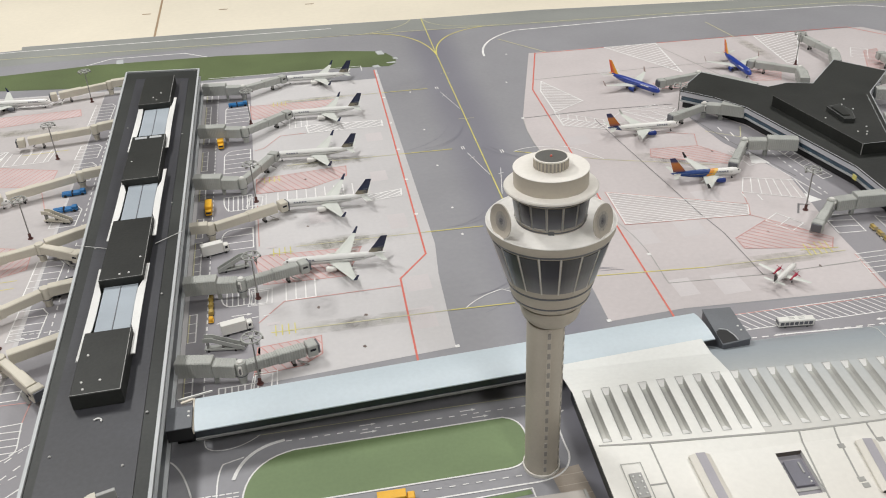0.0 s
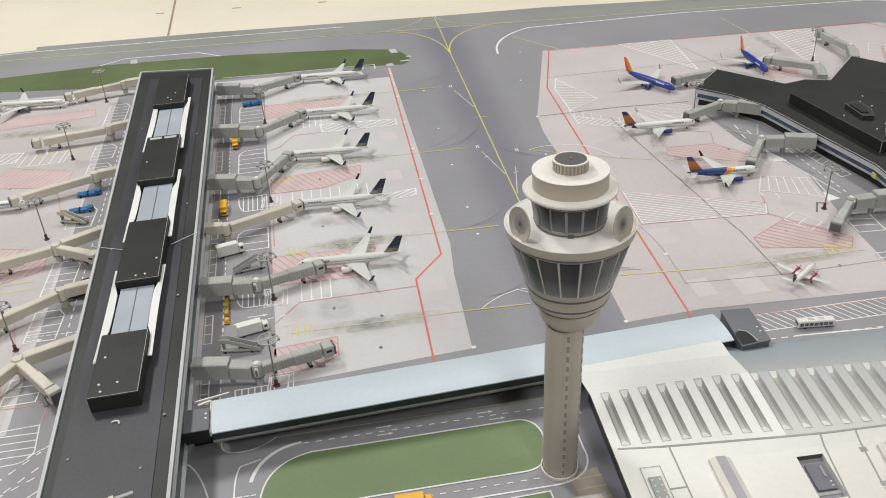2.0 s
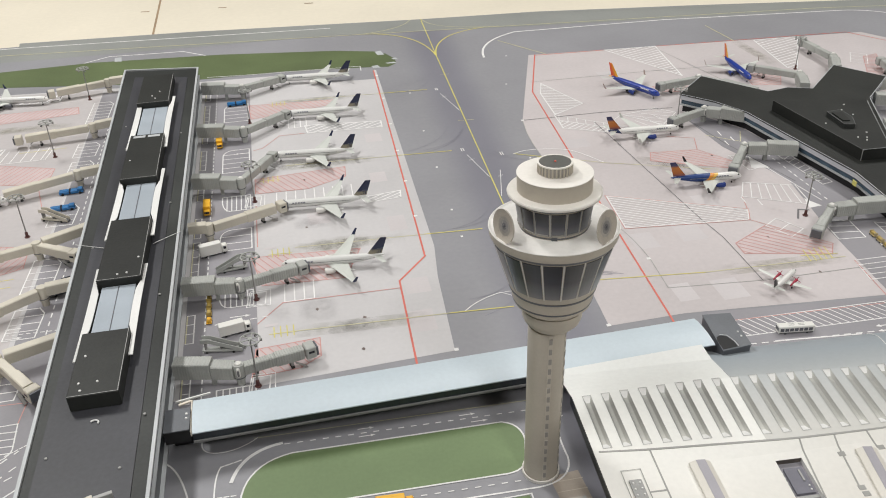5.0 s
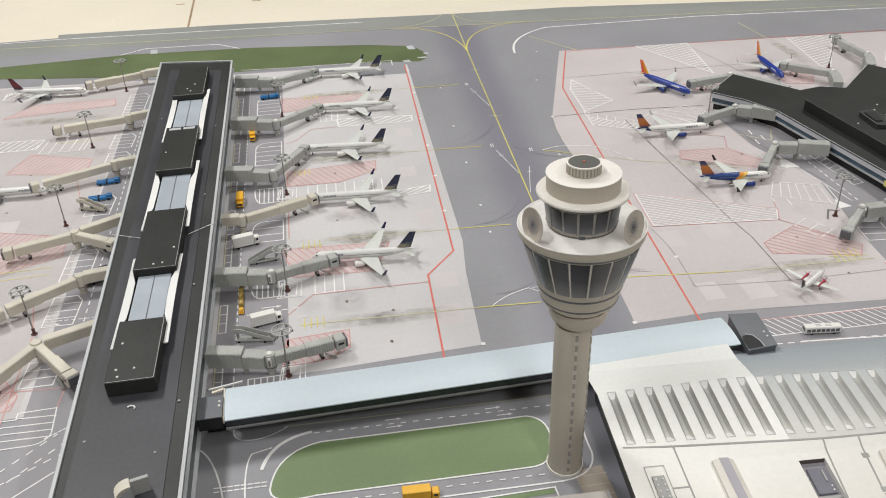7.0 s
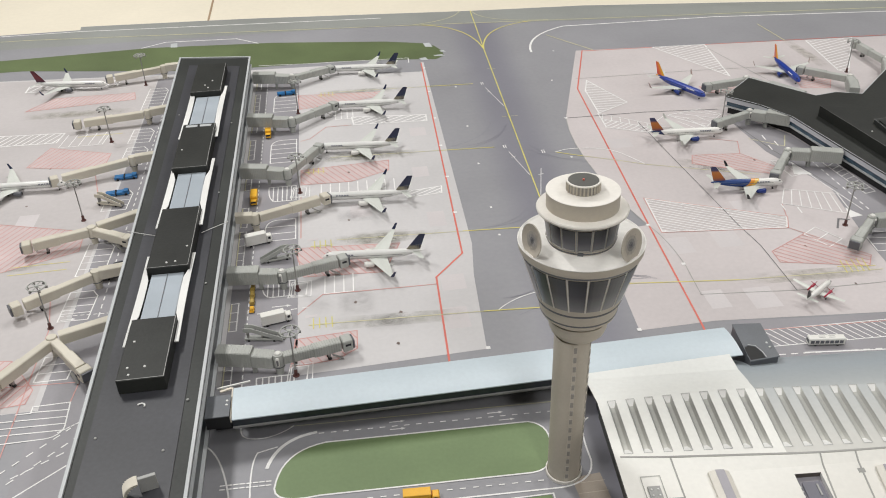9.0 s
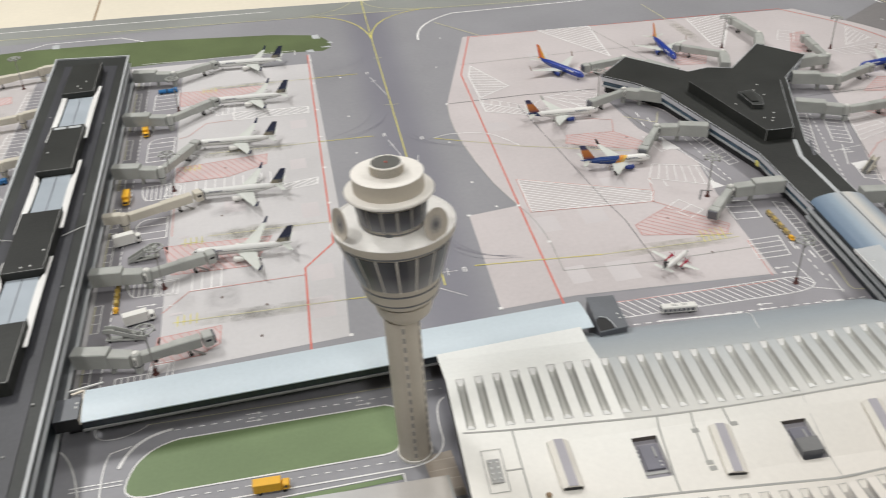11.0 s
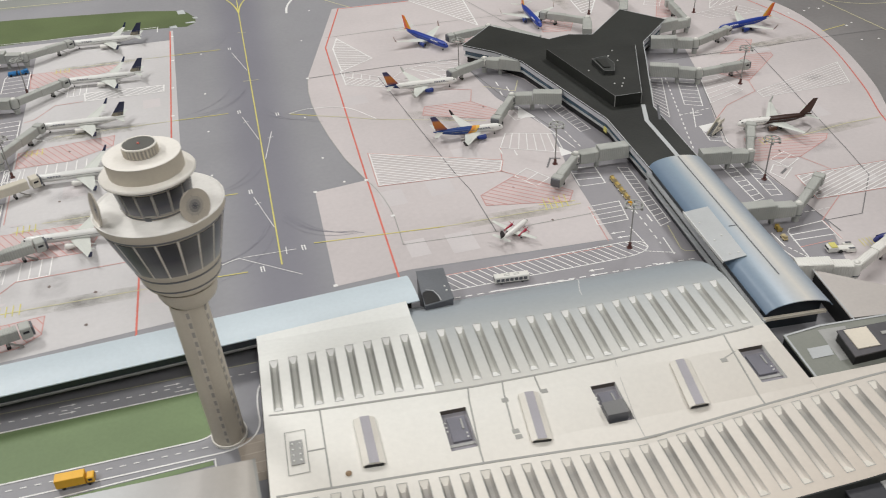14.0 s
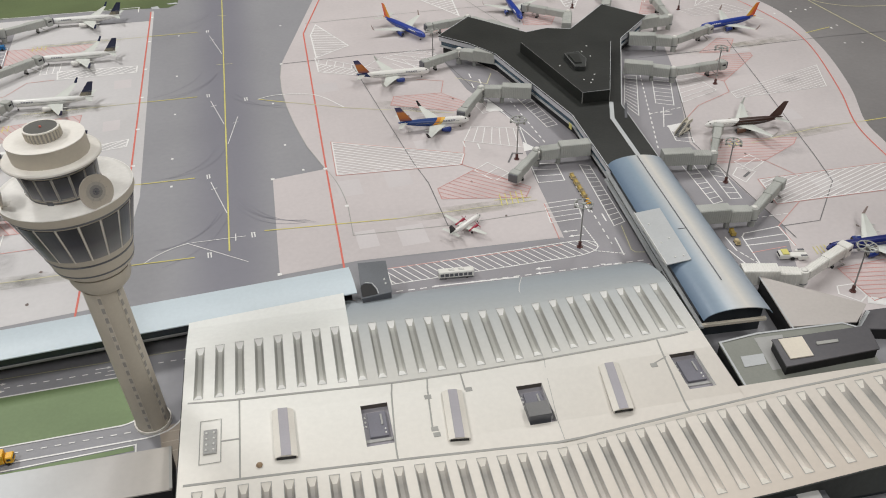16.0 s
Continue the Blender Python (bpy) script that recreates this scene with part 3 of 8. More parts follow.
        bm = lathe([(0.0, 0.0004), (0.004, 0.0006), (0.0106, 0.0018), (0.0110, 0.0020), (0.0108, 0.0010), (0.004, -0.0004), (0.0, -0.0006)], 32)
        bmesh.ops.transform(bm, matrix=m, verts=bm.verts)
        d = smooth(part("dish_antenna", bm, DISH_TAN, t), 30)
        for r1, z, mat in ((0.0062, 0.00112, DISH_PALE), (0.0042, 0.00116, DISH_MID), (0.0022, 0.00120, DISH_DARK)):
            bm = lathe([(r1, z - 0.00003), (r1, z), (0.0, z)], 28)
            bmesh.ops.transform(bm, matrix=m, verts=bm.verts)
            part("dish_centre", bm, mat, d)
        bm = lathe([(0.0008, 0.0012), (0.0007, 0.0016), (0.0, 0.0018)], 12)
        bmesh.ops.transform(bm, matrix=m, verts=bm.verts)
        part("dish_hub", bm, GUNMETAL, d)
        for q in range(8):
            bm = tube((0, 0, 0.00124), (0.0076 * math.cos(q * math.pi / 4), 0.0076 * math.sin(q * math.pi / 4), 0.00132), 0.00008, 4)
            bmesh.ops.transform(bm, matrix=m, verts=bm.verts)
            part("dish_strut", bm, TOWER_GREY, d)
        part("dish_foot", box(-0.0015, 0.0015, -0.003, 0.003, 0.2084, 0.2108, m=pose(0.0345 * math.cos(radians(az)), 0.0345 * math.sin(radians(az)), 0)), TOWER_WHITE, t)
    lift = pose(0, 0, 0.0152) @ Matrix.Diagonal((0.945, 0.945, 1, 1))
    lift[0][2], lift[0][3] = -0.022, 0.0058
    lift[2][0], lift[2][1] = -0.028, -0.125  # the decks stay level on the leaning shaft
    for o in t.children_recursive:
        if not o.name.startswith(("shaft", "base_ring", "stair")):
            for v in o.data.vertices:
                v.co.z += max(0.0, 0.2068 - v.co.z) * 0.03
            o.data.transform(lift)


tower()


# ---- main terminal ----
TM = pose(0.284, 0.588, 0, 0, 0, -4)
# roof colour: warmer and darker to the south, darker again along x
ROOF_GRADIENT = banded("terminal_roof_gradient", "Y", [(0, (0.72, 0.665, 0.59)), (0.30, (0.78, 0.755, 0.70)), (0.6, (0.81, 0.81, 0.77)), (1, (0.77, 0.785, 0.765))], 0.42, sharp=False, span=0.27, start=-0.245, x_tint=(0.12, 0.42, (0.80, 0.765, 0.745)))
# runs from pale grey to darker blue-grey at the rounded north edge
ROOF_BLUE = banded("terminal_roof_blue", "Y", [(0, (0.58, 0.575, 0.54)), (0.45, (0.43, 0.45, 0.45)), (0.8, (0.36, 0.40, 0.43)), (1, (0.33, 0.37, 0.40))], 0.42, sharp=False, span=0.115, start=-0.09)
# shade inside the troughs is painted in: dark middles, paler towards the ends
TROUGH_A = banded("roof_trough_grey_shaded", "Y", [(0, (0.62, 0.62, 0.58)), (0.10, (0.54, 0.54, 0.50)), (0.22, (0.40, 0.40, 0.37)), (0.45, (0.33, 0.33, 0.305)), (0.78, (0.32, 0.32, 0.30)), (0.9, (0.42, 0.42, 0.39)), (1, (0.55, 0.55, 0.52))], 0.45, sharp=False, span=0.057)
TROUGH_B = banded("roof_trough_warm_shaded", "Y", [(0, (0.80, 0.75, 0.68)), (0.10, (0.66, 0.61, 0.55)), (0.3, (0.47, 0.44, 0.40)), (0.78, (0.28, 0.27, 0.25)), (0.87, (0.36, 0.34, 0.31)), (0.93, (0.42, 0.39, 0.36)), (1, (0.55, 0.51, 0.46))], 0.45, sharp=False, span=0.0645)


def roof_z(v):
    f = max(0.0, v + 0.03) / 0.072
    return 0.033 - 0.029 * f * f


def between(x, knots):
    """Straight-line value at x through (place, value) knots."""
    for (a, va), (b, vb) in zip(knots, knots[1:]):
        if x <= b:
            break
    return va + (vb - va) * (x - a) / (b - a)


# height of the sagging card roof along five lines across it, and how those lines bow in plan
SAG = [
    (-0.245, [(0, 0.040), (0.13, 0.026), (0.265, 0.0175), (0.36, 0.022), (0.45, 0.026), (0.70, 0.030)], [(0, 0), (0.30, -0.008), (0.385, -0.004), (0.46, 0.0016), (0.70, 0.010)]),
    (-0.1725, [(0, 0.041), (0.13, 0.026), (0.265, 0.0165), (0.36, 0.023), (0.45, 0.027), (0.70, 0.031)], [(0, 0.001), (0.043, 0.001), (0.10, -0.003), (0.16, -0.006), (0.20, -0.009), (0.25, -0.0125), (0.27, -0.011), (0.30, -0.008), (0.348, -0.0036), (0.396, 0), (0.44, 0.003), (0.51, 0.0065), (0.70, 0.012)]),
    *[(v, [(0, 0.041), (0.13, 0.026), (0.265, 0.017), (0.36, 0.024), (0.45, 0.027), (0.70, 0.031)], [(0, 0), (0.042, -0.002), (0.149, -0.0075), (0.262, -0.0150), (0.358, -0.0065), (0.44, 0), (0.52, 0.004), (0.70, 0.010)]) for v in (-0.1662, -0.1630)],
    (-0.1605, [(0, 0.041), (0.13, 0.027), (0.265, 0.018), (0.37, 0.025), (0.70, 0.031)], [(0, 0), (0.70, 0)]),
    (-0.110, [(0, 0.041), (0.13, 0.032), (0.265, 0.026), (0.37, 0.033), (0.70, 0.033)], [(0, 0), (0.70, 0)]),
    (-0.0885, [(0, 0.041), (0.13, 0.034), (0.265, 0.028), (0.37, 0.034), (0.70, 0.034)], [(0, 0.001), (0.006, 0), (0.04, -0.0035), (0.15, -0.0101), (0.21, -0.0103), (0.27, -0.0085), (0.366, -0.0045), (0.40, -0.001), (0.70, 0)]),
    (-0.0835, [(0, 0.041), (0.13, 0.0345), (0.265, 0.029), (0.37, 0.034), (0.70, 0.034)], [(0, -0.002), (0.04, -0.003), (0.087, -0.0046), (0.14, -0.0075), (0.22, -0.0095), (0.26, -0.0094), (0.293, -0.006), (0.35, -0.003), (0.40, -0.0015), (0.70, 0)]),
    (-0.0265, [(0, 0.041), (0.13, 0.039), (0.265, 0.035), (0.37, 0.036), (0.70, 0.035)], [(0, -0.003), (0.04, -0.001), (0.10, 0.0015), (0.147, 0), (0.235, -0.004), (0.28, -0.004), (0.31, -0.002), (0.36, 0.0005), (0.70, 0)]),
    (0.004, [(0, 0.035), (0.13, 0.034), (0.40, 0.033)], [(0, 0), (0.70, 0)]),
    (0.03, [(0, 0.033), (0.70, 0.033)], [(0, 0), (0.70, 0)]),
]
SAG_EYE = TM.inverted() @ Vector((0.34, 0.02, 0.493))


def sagged(p):
    """The place on the sagging roof of a point given on the flat roof plan."""
    u, v, z = p
    v_ = min(max(v, -0.2449), 0.0299)
    for (va, za, da), (vb, zb, db) in zip(SAG, SAG[1:]):
        if v_ <= vb:
            break
    f = (v_ - va) / (vb - va)
    uu = min(max(u, 0.0), 0.699)
    dz = between(uu, za) * (1 - f) + between(uu, zb) * f - 0.033
    q = Vector((u, v + between(uu, da) * (1 - f) + between(uu, db) * f, z))
    k = dz / (SAG_EYE.z - 0.033)
    return Vector((q.x + (SAG_EYE.x - q.x) * k, q.y + (SAG_EYE.y - q.y) * k, z + dz))


def terminal():
    t = thing("main_terminal", TM, "main terminal model with white ribbed card roof", "terminal")
    slots = [(round(0.0113 + 0.01512 * i - 0.0033, 6), round(0.0113 + 0.01512 * i + 0.0033, 6)) for i in range(26)]
    spread = [(0, 0.0132), (1, 0.0282), (6, 0.1027), (11, 0.174), (16, 0.2437), (21, 0.3164), (26, 0.3962), (31, 0.477), (33, 0.509), (43, 0.672)]
    slots2 = [(between(i, spread) - 0.0034, between(i, spread) + 0.0034) for i in range(44)]

    def panel(us, vs, holes, z_of=roof_z):
        bm = bmesh.new()
        grid = {}

        def vert(u, v):
            key = (round(u, 6), round(v, 6))
            if key not in grid:
                grid[key] = bm.verts.new((u, v, z_of(v)))
            return grid[key]
        for u0, u1 in zip(us, us[1:]):
            for v0, v1 in zip(vs, vs[1:]):
                if any(h[0] - 1e-5 <= u0 and u1 <= h[1] + 1e-5 and h[2] - 1e-5 <= v0 and v1 <= h[3] + 1e-5 for h in holes):
                    continue
                bm.faces.new((vert(u0, v0), vert(u1, v0), vert(u1, v1), vert(u0, v1)))
        return bm
    A0, A1 = -0.0835, -0.0265
    B0, B1 = -0.237, -0.1725
    holes = [(a, b, A0, A1) for a, b in slots]
    us1 = sorted([0.0, 0.1287] + [u for s in slots[:8] for u in s])
    us2 = sorted([0.1287, 0.403] + [u for s in slots[8:] for u in s])
    us2 = sorted(set(round(u, 6) for u in us2))
    smooth(part("roof_panel", panel(us1, [-0.0885, A0, -0.055, A1, -0.012, 0.002], holes, lambda v: max(roof_z(v), 0.0290)), ROOF_GRADIENT, t))
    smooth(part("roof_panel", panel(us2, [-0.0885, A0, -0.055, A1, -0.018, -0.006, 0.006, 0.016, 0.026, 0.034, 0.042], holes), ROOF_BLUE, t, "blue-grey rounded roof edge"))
    bm = bmesh.new()
    bm.faces.new([bm.verts.new((u, v, 0.0290)) for u, v in ((0.0, 0.002), (0.1287, 0.002), (0.1287, 0.0220), (0.0, 0.0092))])
    part("roof_panel", bm, ROOF_GRADIENT, t)
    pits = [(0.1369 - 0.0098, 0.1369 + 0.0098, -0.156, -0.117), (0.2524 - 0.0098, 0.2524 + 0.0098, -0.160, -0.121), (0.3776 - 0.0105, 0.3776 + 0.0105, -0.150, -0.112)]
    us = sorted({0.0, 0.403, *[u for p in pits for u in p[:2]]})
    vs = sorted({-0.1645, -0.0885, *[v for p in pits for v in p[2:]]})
    part("roof_panel", panel(us, vs, pits), ROOF_GRADIENT, t)
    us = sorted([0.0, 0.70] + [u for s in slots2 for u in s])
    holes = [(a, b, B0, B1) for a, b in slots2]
    part("roof_panel", panel(us, [-0.2445, B0, B1, -0.1645], holes), ROOF_GRADIENT, t)
    part("roof_panel", panel([0.403, 0.70], [-0.1645, -0.1545], []), ROOF_GRADIENT, t)

    def trough(w, l, d=0.0021):
        bm = bmesh.new()
        e = 0.0060
        top = [bm.verts.new(p) for p in ((-w, 0, 0), (w, 0, 0), (w, l, 0), (-w, l, 0))]
        lo = [bm.verts.new(p) for p in ((-w * 0.4, e, -d), (w * 0.4, e, -d), (w * 0.4, l - e, -d), (-w * 0.4, l - e, -d))]
        bm.faces.new(lo)
        for i in (1, 3):
            j = (i + 1) % 4
            bm.faces.new((top[i], top[j], lo[j], lo[i]))
        ends = [bmesh.new(), bmesh.new()]
        for q, i in zip(ends, (0, 2)):
            j = (i + 1) % 4
            q.faces.new([q.verts.new(v.co) for v in (top[i], top[j], lo[j], lo[i])])
        for b in (bm, *ends):
            bmesh.ops.recalc_face_normals(b, faces=b.faces)
            for f in b.faces:
                if f.normal.z < 0:
                    f.normal_flip()
        return bm, ends
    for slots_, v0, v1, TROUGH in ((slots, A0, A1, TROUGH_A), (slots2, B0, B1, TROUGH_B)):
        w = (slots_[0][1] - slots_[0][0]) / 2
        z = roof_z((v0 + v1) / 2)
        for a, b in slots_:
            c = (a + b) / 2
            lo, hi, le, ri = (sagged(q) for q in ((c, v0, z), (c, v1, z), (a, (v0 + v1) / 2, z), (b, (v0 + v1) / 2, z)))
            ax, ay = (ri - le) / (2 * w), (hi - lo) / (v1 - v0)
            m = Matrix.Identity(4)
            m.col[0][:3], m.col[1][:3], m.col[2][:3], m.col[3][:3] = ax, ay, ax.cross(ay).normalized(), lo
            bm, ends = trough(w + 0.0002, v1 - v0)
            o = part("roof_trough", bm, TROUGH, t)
            # the rim draws the grey outline and the slight shadow at the slot edge
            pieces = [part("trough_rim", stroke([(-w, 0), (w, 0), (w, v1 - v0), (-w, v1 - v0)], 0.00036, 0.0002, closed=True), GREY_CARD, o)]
            # white and cream ends paint in the highlight on the sloping faces
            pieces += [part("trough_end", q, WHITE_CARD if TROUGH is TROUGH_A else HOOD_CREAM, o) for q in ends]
            # the mesh keeps its own straight axes for the shade gradient; the slight shear of the bent card lies in the
            # parent link
            o.matrix_parent_inverse = m
    # printed joints
    for v, u1 in ((-0.0885, 0.392), (-0.1645, 0.70)):
        part("roof_joint", box(0.004, u1, v - 0.0009, v + 0.0009, 0.0330, 0.0333), LINE_GREY, t)
    for u, v0, v1 in ((0.0411, -0.164, -0.0895), (0.1504, -0.164, -0.0895), (0.1778, -0.148, -0.0895), (0.2051, -0.117, -0.0895), (0.3621, -0.164, -0.0895)):
        lean = 0 if u < 0.05 or u == 0.2051 else 0.055 * (v1 - v0) if u < 0.3 else 0.0043
        part("roof_joint", prism([(u - lean - 0.0006, v0), (u - lean + 0.0006, v0), (u + lean * 0.6 + 0.0006, v1), (u + lean * 0.6 - 0.0006, v1)], 0.0330, 0.03325), LINE_GREY, t)
    part("roof_seam", prism([(0.2620, -0.164), (0.2624, -0.164), (0.2716, -0.0895), (0.2712, -0.0895)], 0.0330, 0.03315), GREY_CARD, t, "fine seam between two roof cards")
    part("roof_seam", prism([(0.2712, -0.0880), (0.2715, -0.0880), (0.2742, -0.0225), (0.2739, -0.0225)], 0.0330, 0.03315), PALE_TRIM, t)
    part("roof_joint", prism([(0.3525, -0.1190), (0.3640, -0.1140), (0.3640, -0.1130), (0.3525, -0.1180)], 0.0330, 0.03325), LINE_GREY, t)
    part("roof_joint", box(0.0285, 0.0408, -0.131, -0.1297, 0.0330, 0.03325), LINE_GREY, t)
    for u, v in ((0.1767, -0.118), (0.1759, -0.1495), (0.1765, -0.1550), (0.2077, -0.1165), (0.3513, -0.1205)):
        part("roof_hatch", box(u - 0.0025, u + 0.0025, v - 0.002, v + 0.002, 0.0330, 0.0333), LINE_GREY, t)
    # outlined vent patch
    part("vent_outline", stroke([(0.0138, -0.149), (0.0283, -0.149), (0.0283, -0.109), (0.0138, -0.109)], 0.0006, 0.0334, closed=True), LINE_GREY, t)
    vp = part("vent_plate", box(0.0165, 0.0255, -0.141, -0.119, 0.0332, 0.0344), GREY_CARD, t)
    for i in range(2):
        for j in range(4):
            part("vent_knob", lathe([(0.0009, 0.0345), (0.0007, 0.0352), (0, 0.0353)], 8, cx=0.0185 + 0.005 * i, cy=-0.138 + 0.0052 * j), WHITE_CARD, vp)
    # sunken plant bays
    for i, (u0, u1, v0, v1) in enumerate(pits):
        bay = part("plant_bay", prism([(u0, v0), (u1, v0), (u1, v1), (u0, v1)], 0.0283, 0.0290), BAY_GREY, t, "sunken grey roof bay")
        for b in ((u0 - 0.0008, u0, v0, v1), (u1, u1 + 0.0008, v0, v1), (u0, u1, v0 - 0.0008, v0), (u0, u1, v1, v1 + 0.0008)):
            part("bay_wall", box(*b, 0.0286, 0.0329), SEAM_GREY if b[2] == v1 else WHITE_CARD, bay)
        part("plant_unit", box(u0 + 0.0035, u1 - 0.0025, v0 + 0.0095, v1 - 0.006, 0.0291, 0.0311, 0.0003), UNIT_GREY, bay)
        part("bay_strip", box(u0 + 0.0003, u1 - 0.0003, v0 + 0.0060, v0 + 0.0085, 0.0291, 0.0297), GREY_CARD, bay)
        for j in range(3):
            part("bay_knob", lathe([(0.0009, 0.0291), (0.0007, 0.0297), (0, 0.0299)], 8, cx=u0 + 0.0018, cy=v1 - 0.009 - 0.0042 * j), WHITE_CARD, bay)
        for j in range(2):
            part("bay_knob", lathe([(0.0008, 0.0312), (0.0006, 0.0318), (0, 0.0319)], 8, cx=u1 - 0.0045, cy=v0 + 0.012 + 0.0036 * j), WHITE_CARD, bay)
        part("plant_pipe", box(u1 - 0.0068, u1 - 0.0055, v1 - 0.019, v1 - 0.009, 0.0312, 0.0318), GREY_CARD, bay)
    bay2 = part("plant_box", box(0.2425, 0.2590, -0.1570, -0.1440, 0.0291, 0.0385, 0.0004), GUNMETAL, t, "dark plant box on the roof")
    part("plant_box_lid", box(0.2425, 0.2590, -0.1570, -0.1440, 0.0386, 0.0389), MID_GREY, bay2)
    # curved roof lights
    for u, v, turn in ((0.0719, -0.1335, 1.0), (0.1927, -0.1409, -3.5), (0.3141, -0.1380, -4.0)):
        hw, hl = 0.0077, 0.0212
        at = sagged((u, v, 0.0333))
        tilt = math.degrees(math.atan2(sagged((u, v + hl, 0.0333)).z - sagged((u, v - hl, 0.0333)).z, 2 * hl))
        side = math.degrees(math.atan2(sagged((u + hw, v, 0.0333)).z - sagged((u - hw, v, 0.0333)).z, 2 * hw))
        q = thing("roof_light", TM @ pose(*at, 0, 0, turn) @ pose(0, 0, 0, tilt, -side, 0), "long cream ridge roof light with a grey top strip", "roof light", "ridge roof lights")
        bm = bmesh.new()
        prof = [(-hw, 0.0), (-hw, 0.0020), (-0.0034, 0.0040), (0.0034, 0.0040), (hw, 0.0020), (hw, 0.0)]
        ends = [[bm.verts.new((x, y, z)) for x, z in prof] for y in (-hl, hl)]
        for k in range(5):
            bm.faces.new((ends[0][k], ends[0][k + 1], ends[1][k + 1], ends[1][k]))
        bm.faces.new(ends[1])
        bm.faces.new(ends[0][::-1])
        bmesh.ops.recalc_face_normals(bm, faces=bm.faces)
        part("hood", bm, HOOD_CREAM, q)
        part("top_strip", box(-0.0034, 0.0034, -hl, hl, 0.0041, 0.0043), STRIP_LILAC, q)
        part("end_opening", box(-hw + 0.001, hw - 0.001, -hl - 0.0004, -hl - 0.0001, 0.0002, 0.0026), BLACK, q)
    # pale crease in the rounded edge
    crease = [(0.2925, 0.0415), (0.2900, 0.032), (0.2850, 0.018), (0.2795, 0.004), (0.2760, -0.008), (0.2745, -0.022)]
    for (u0, v0), (u1, v1) in zip(crease, crease[1:]):
        part("roof_crease", tube((u0, v0, roof_z(v0) + 0.0003), (u1, v1, roof_z(v1) + 0.0003), 0.0004, 5), WHITE_CARD, t)
    # walls under the roof
    part("wall", prism([(0.012, -0.242), (0.69, -0.242), (0.69, -0.158), (0.40, -0.158), (0.40, -0.0), (0.402, 0.024), (0.14, 0.024), (0.14, 0.0), (0.012, 0.0)], 0.0, 0.0105), DARK_GLASS, t)
    part("eave", prism([(-0.0006, -0.2445), (0.0, -0.2445), (0.0, -0.036), (-0.0006, -0.036)], 0.0262, 0.0328), EDGE_ROOF, t)
    part("eave", prism([(0.0, -0.2455), (0.70, -0.2455), (0.70, -0.2446), (0.0, -0.2446)], 0.008, 0.033), EDGE_ROOF, t)
    part("eave", prism([(0.4031, -0.1545), (0.404, -0.1545), (0.404, -0.01), (0.4031, -0.01)], 0.020, 0.0322), EDGE_ROOF, t)
    # the flat plan follows the sagging card
    for o in t.children_recursive:
        if o.name.startswith(("roof_trough", "trough_", "wall", "roof_crease")):
            continue
        bm = bmesh.new()
        bm.from_mesh(o.data)
        us_ = [v.co.x for v in bm.verts]
        if max(us_) - min(us_) > 0.06:
            k = 0.0165
            while k < max(us_):
                bmesh.ops.bisect_plane(bm, geom=bm.verts[:] + bm.edges[:] + bm.faces[:], plane_co=(k, 0, 0), plane_no=(1, 0, 0))
                k += 0.02
        vs_ = [v.co.y for v in bm.verts]
        if max(vs_) - min(vs_) > 0.02:
            for row in SAG[1:-1]:
                bmesh.ops.bisect_plane(bm, geom=bm.verts[:] + bm.edges[:] + bm.faces[:], plane_co=(0, row[0], 0), plane_no=(0, 1, 0))
        for v in bm.verts:
            if v.co.z > 0.012:
                v.co = sagged(v.co)
        bm.to_mesh(o.data)
        bm.free()


terminal()


# ---- concourse ----
OUT = [(0.640, 1.136), (0.655, 1.118), (0.673, 1.097), (0.686, 1.072), (0.696, 1.053), (0.728, 0.858), (0.719, 0.731), (0.779, 0.736), (0.794, 0.867), (0.878, 1.053), (0.949, 1.119), (0.906, 1.182), (0.825, 1.105), (0.794, 1.118), (0.761, 1.112), (0.700, 1.193)]


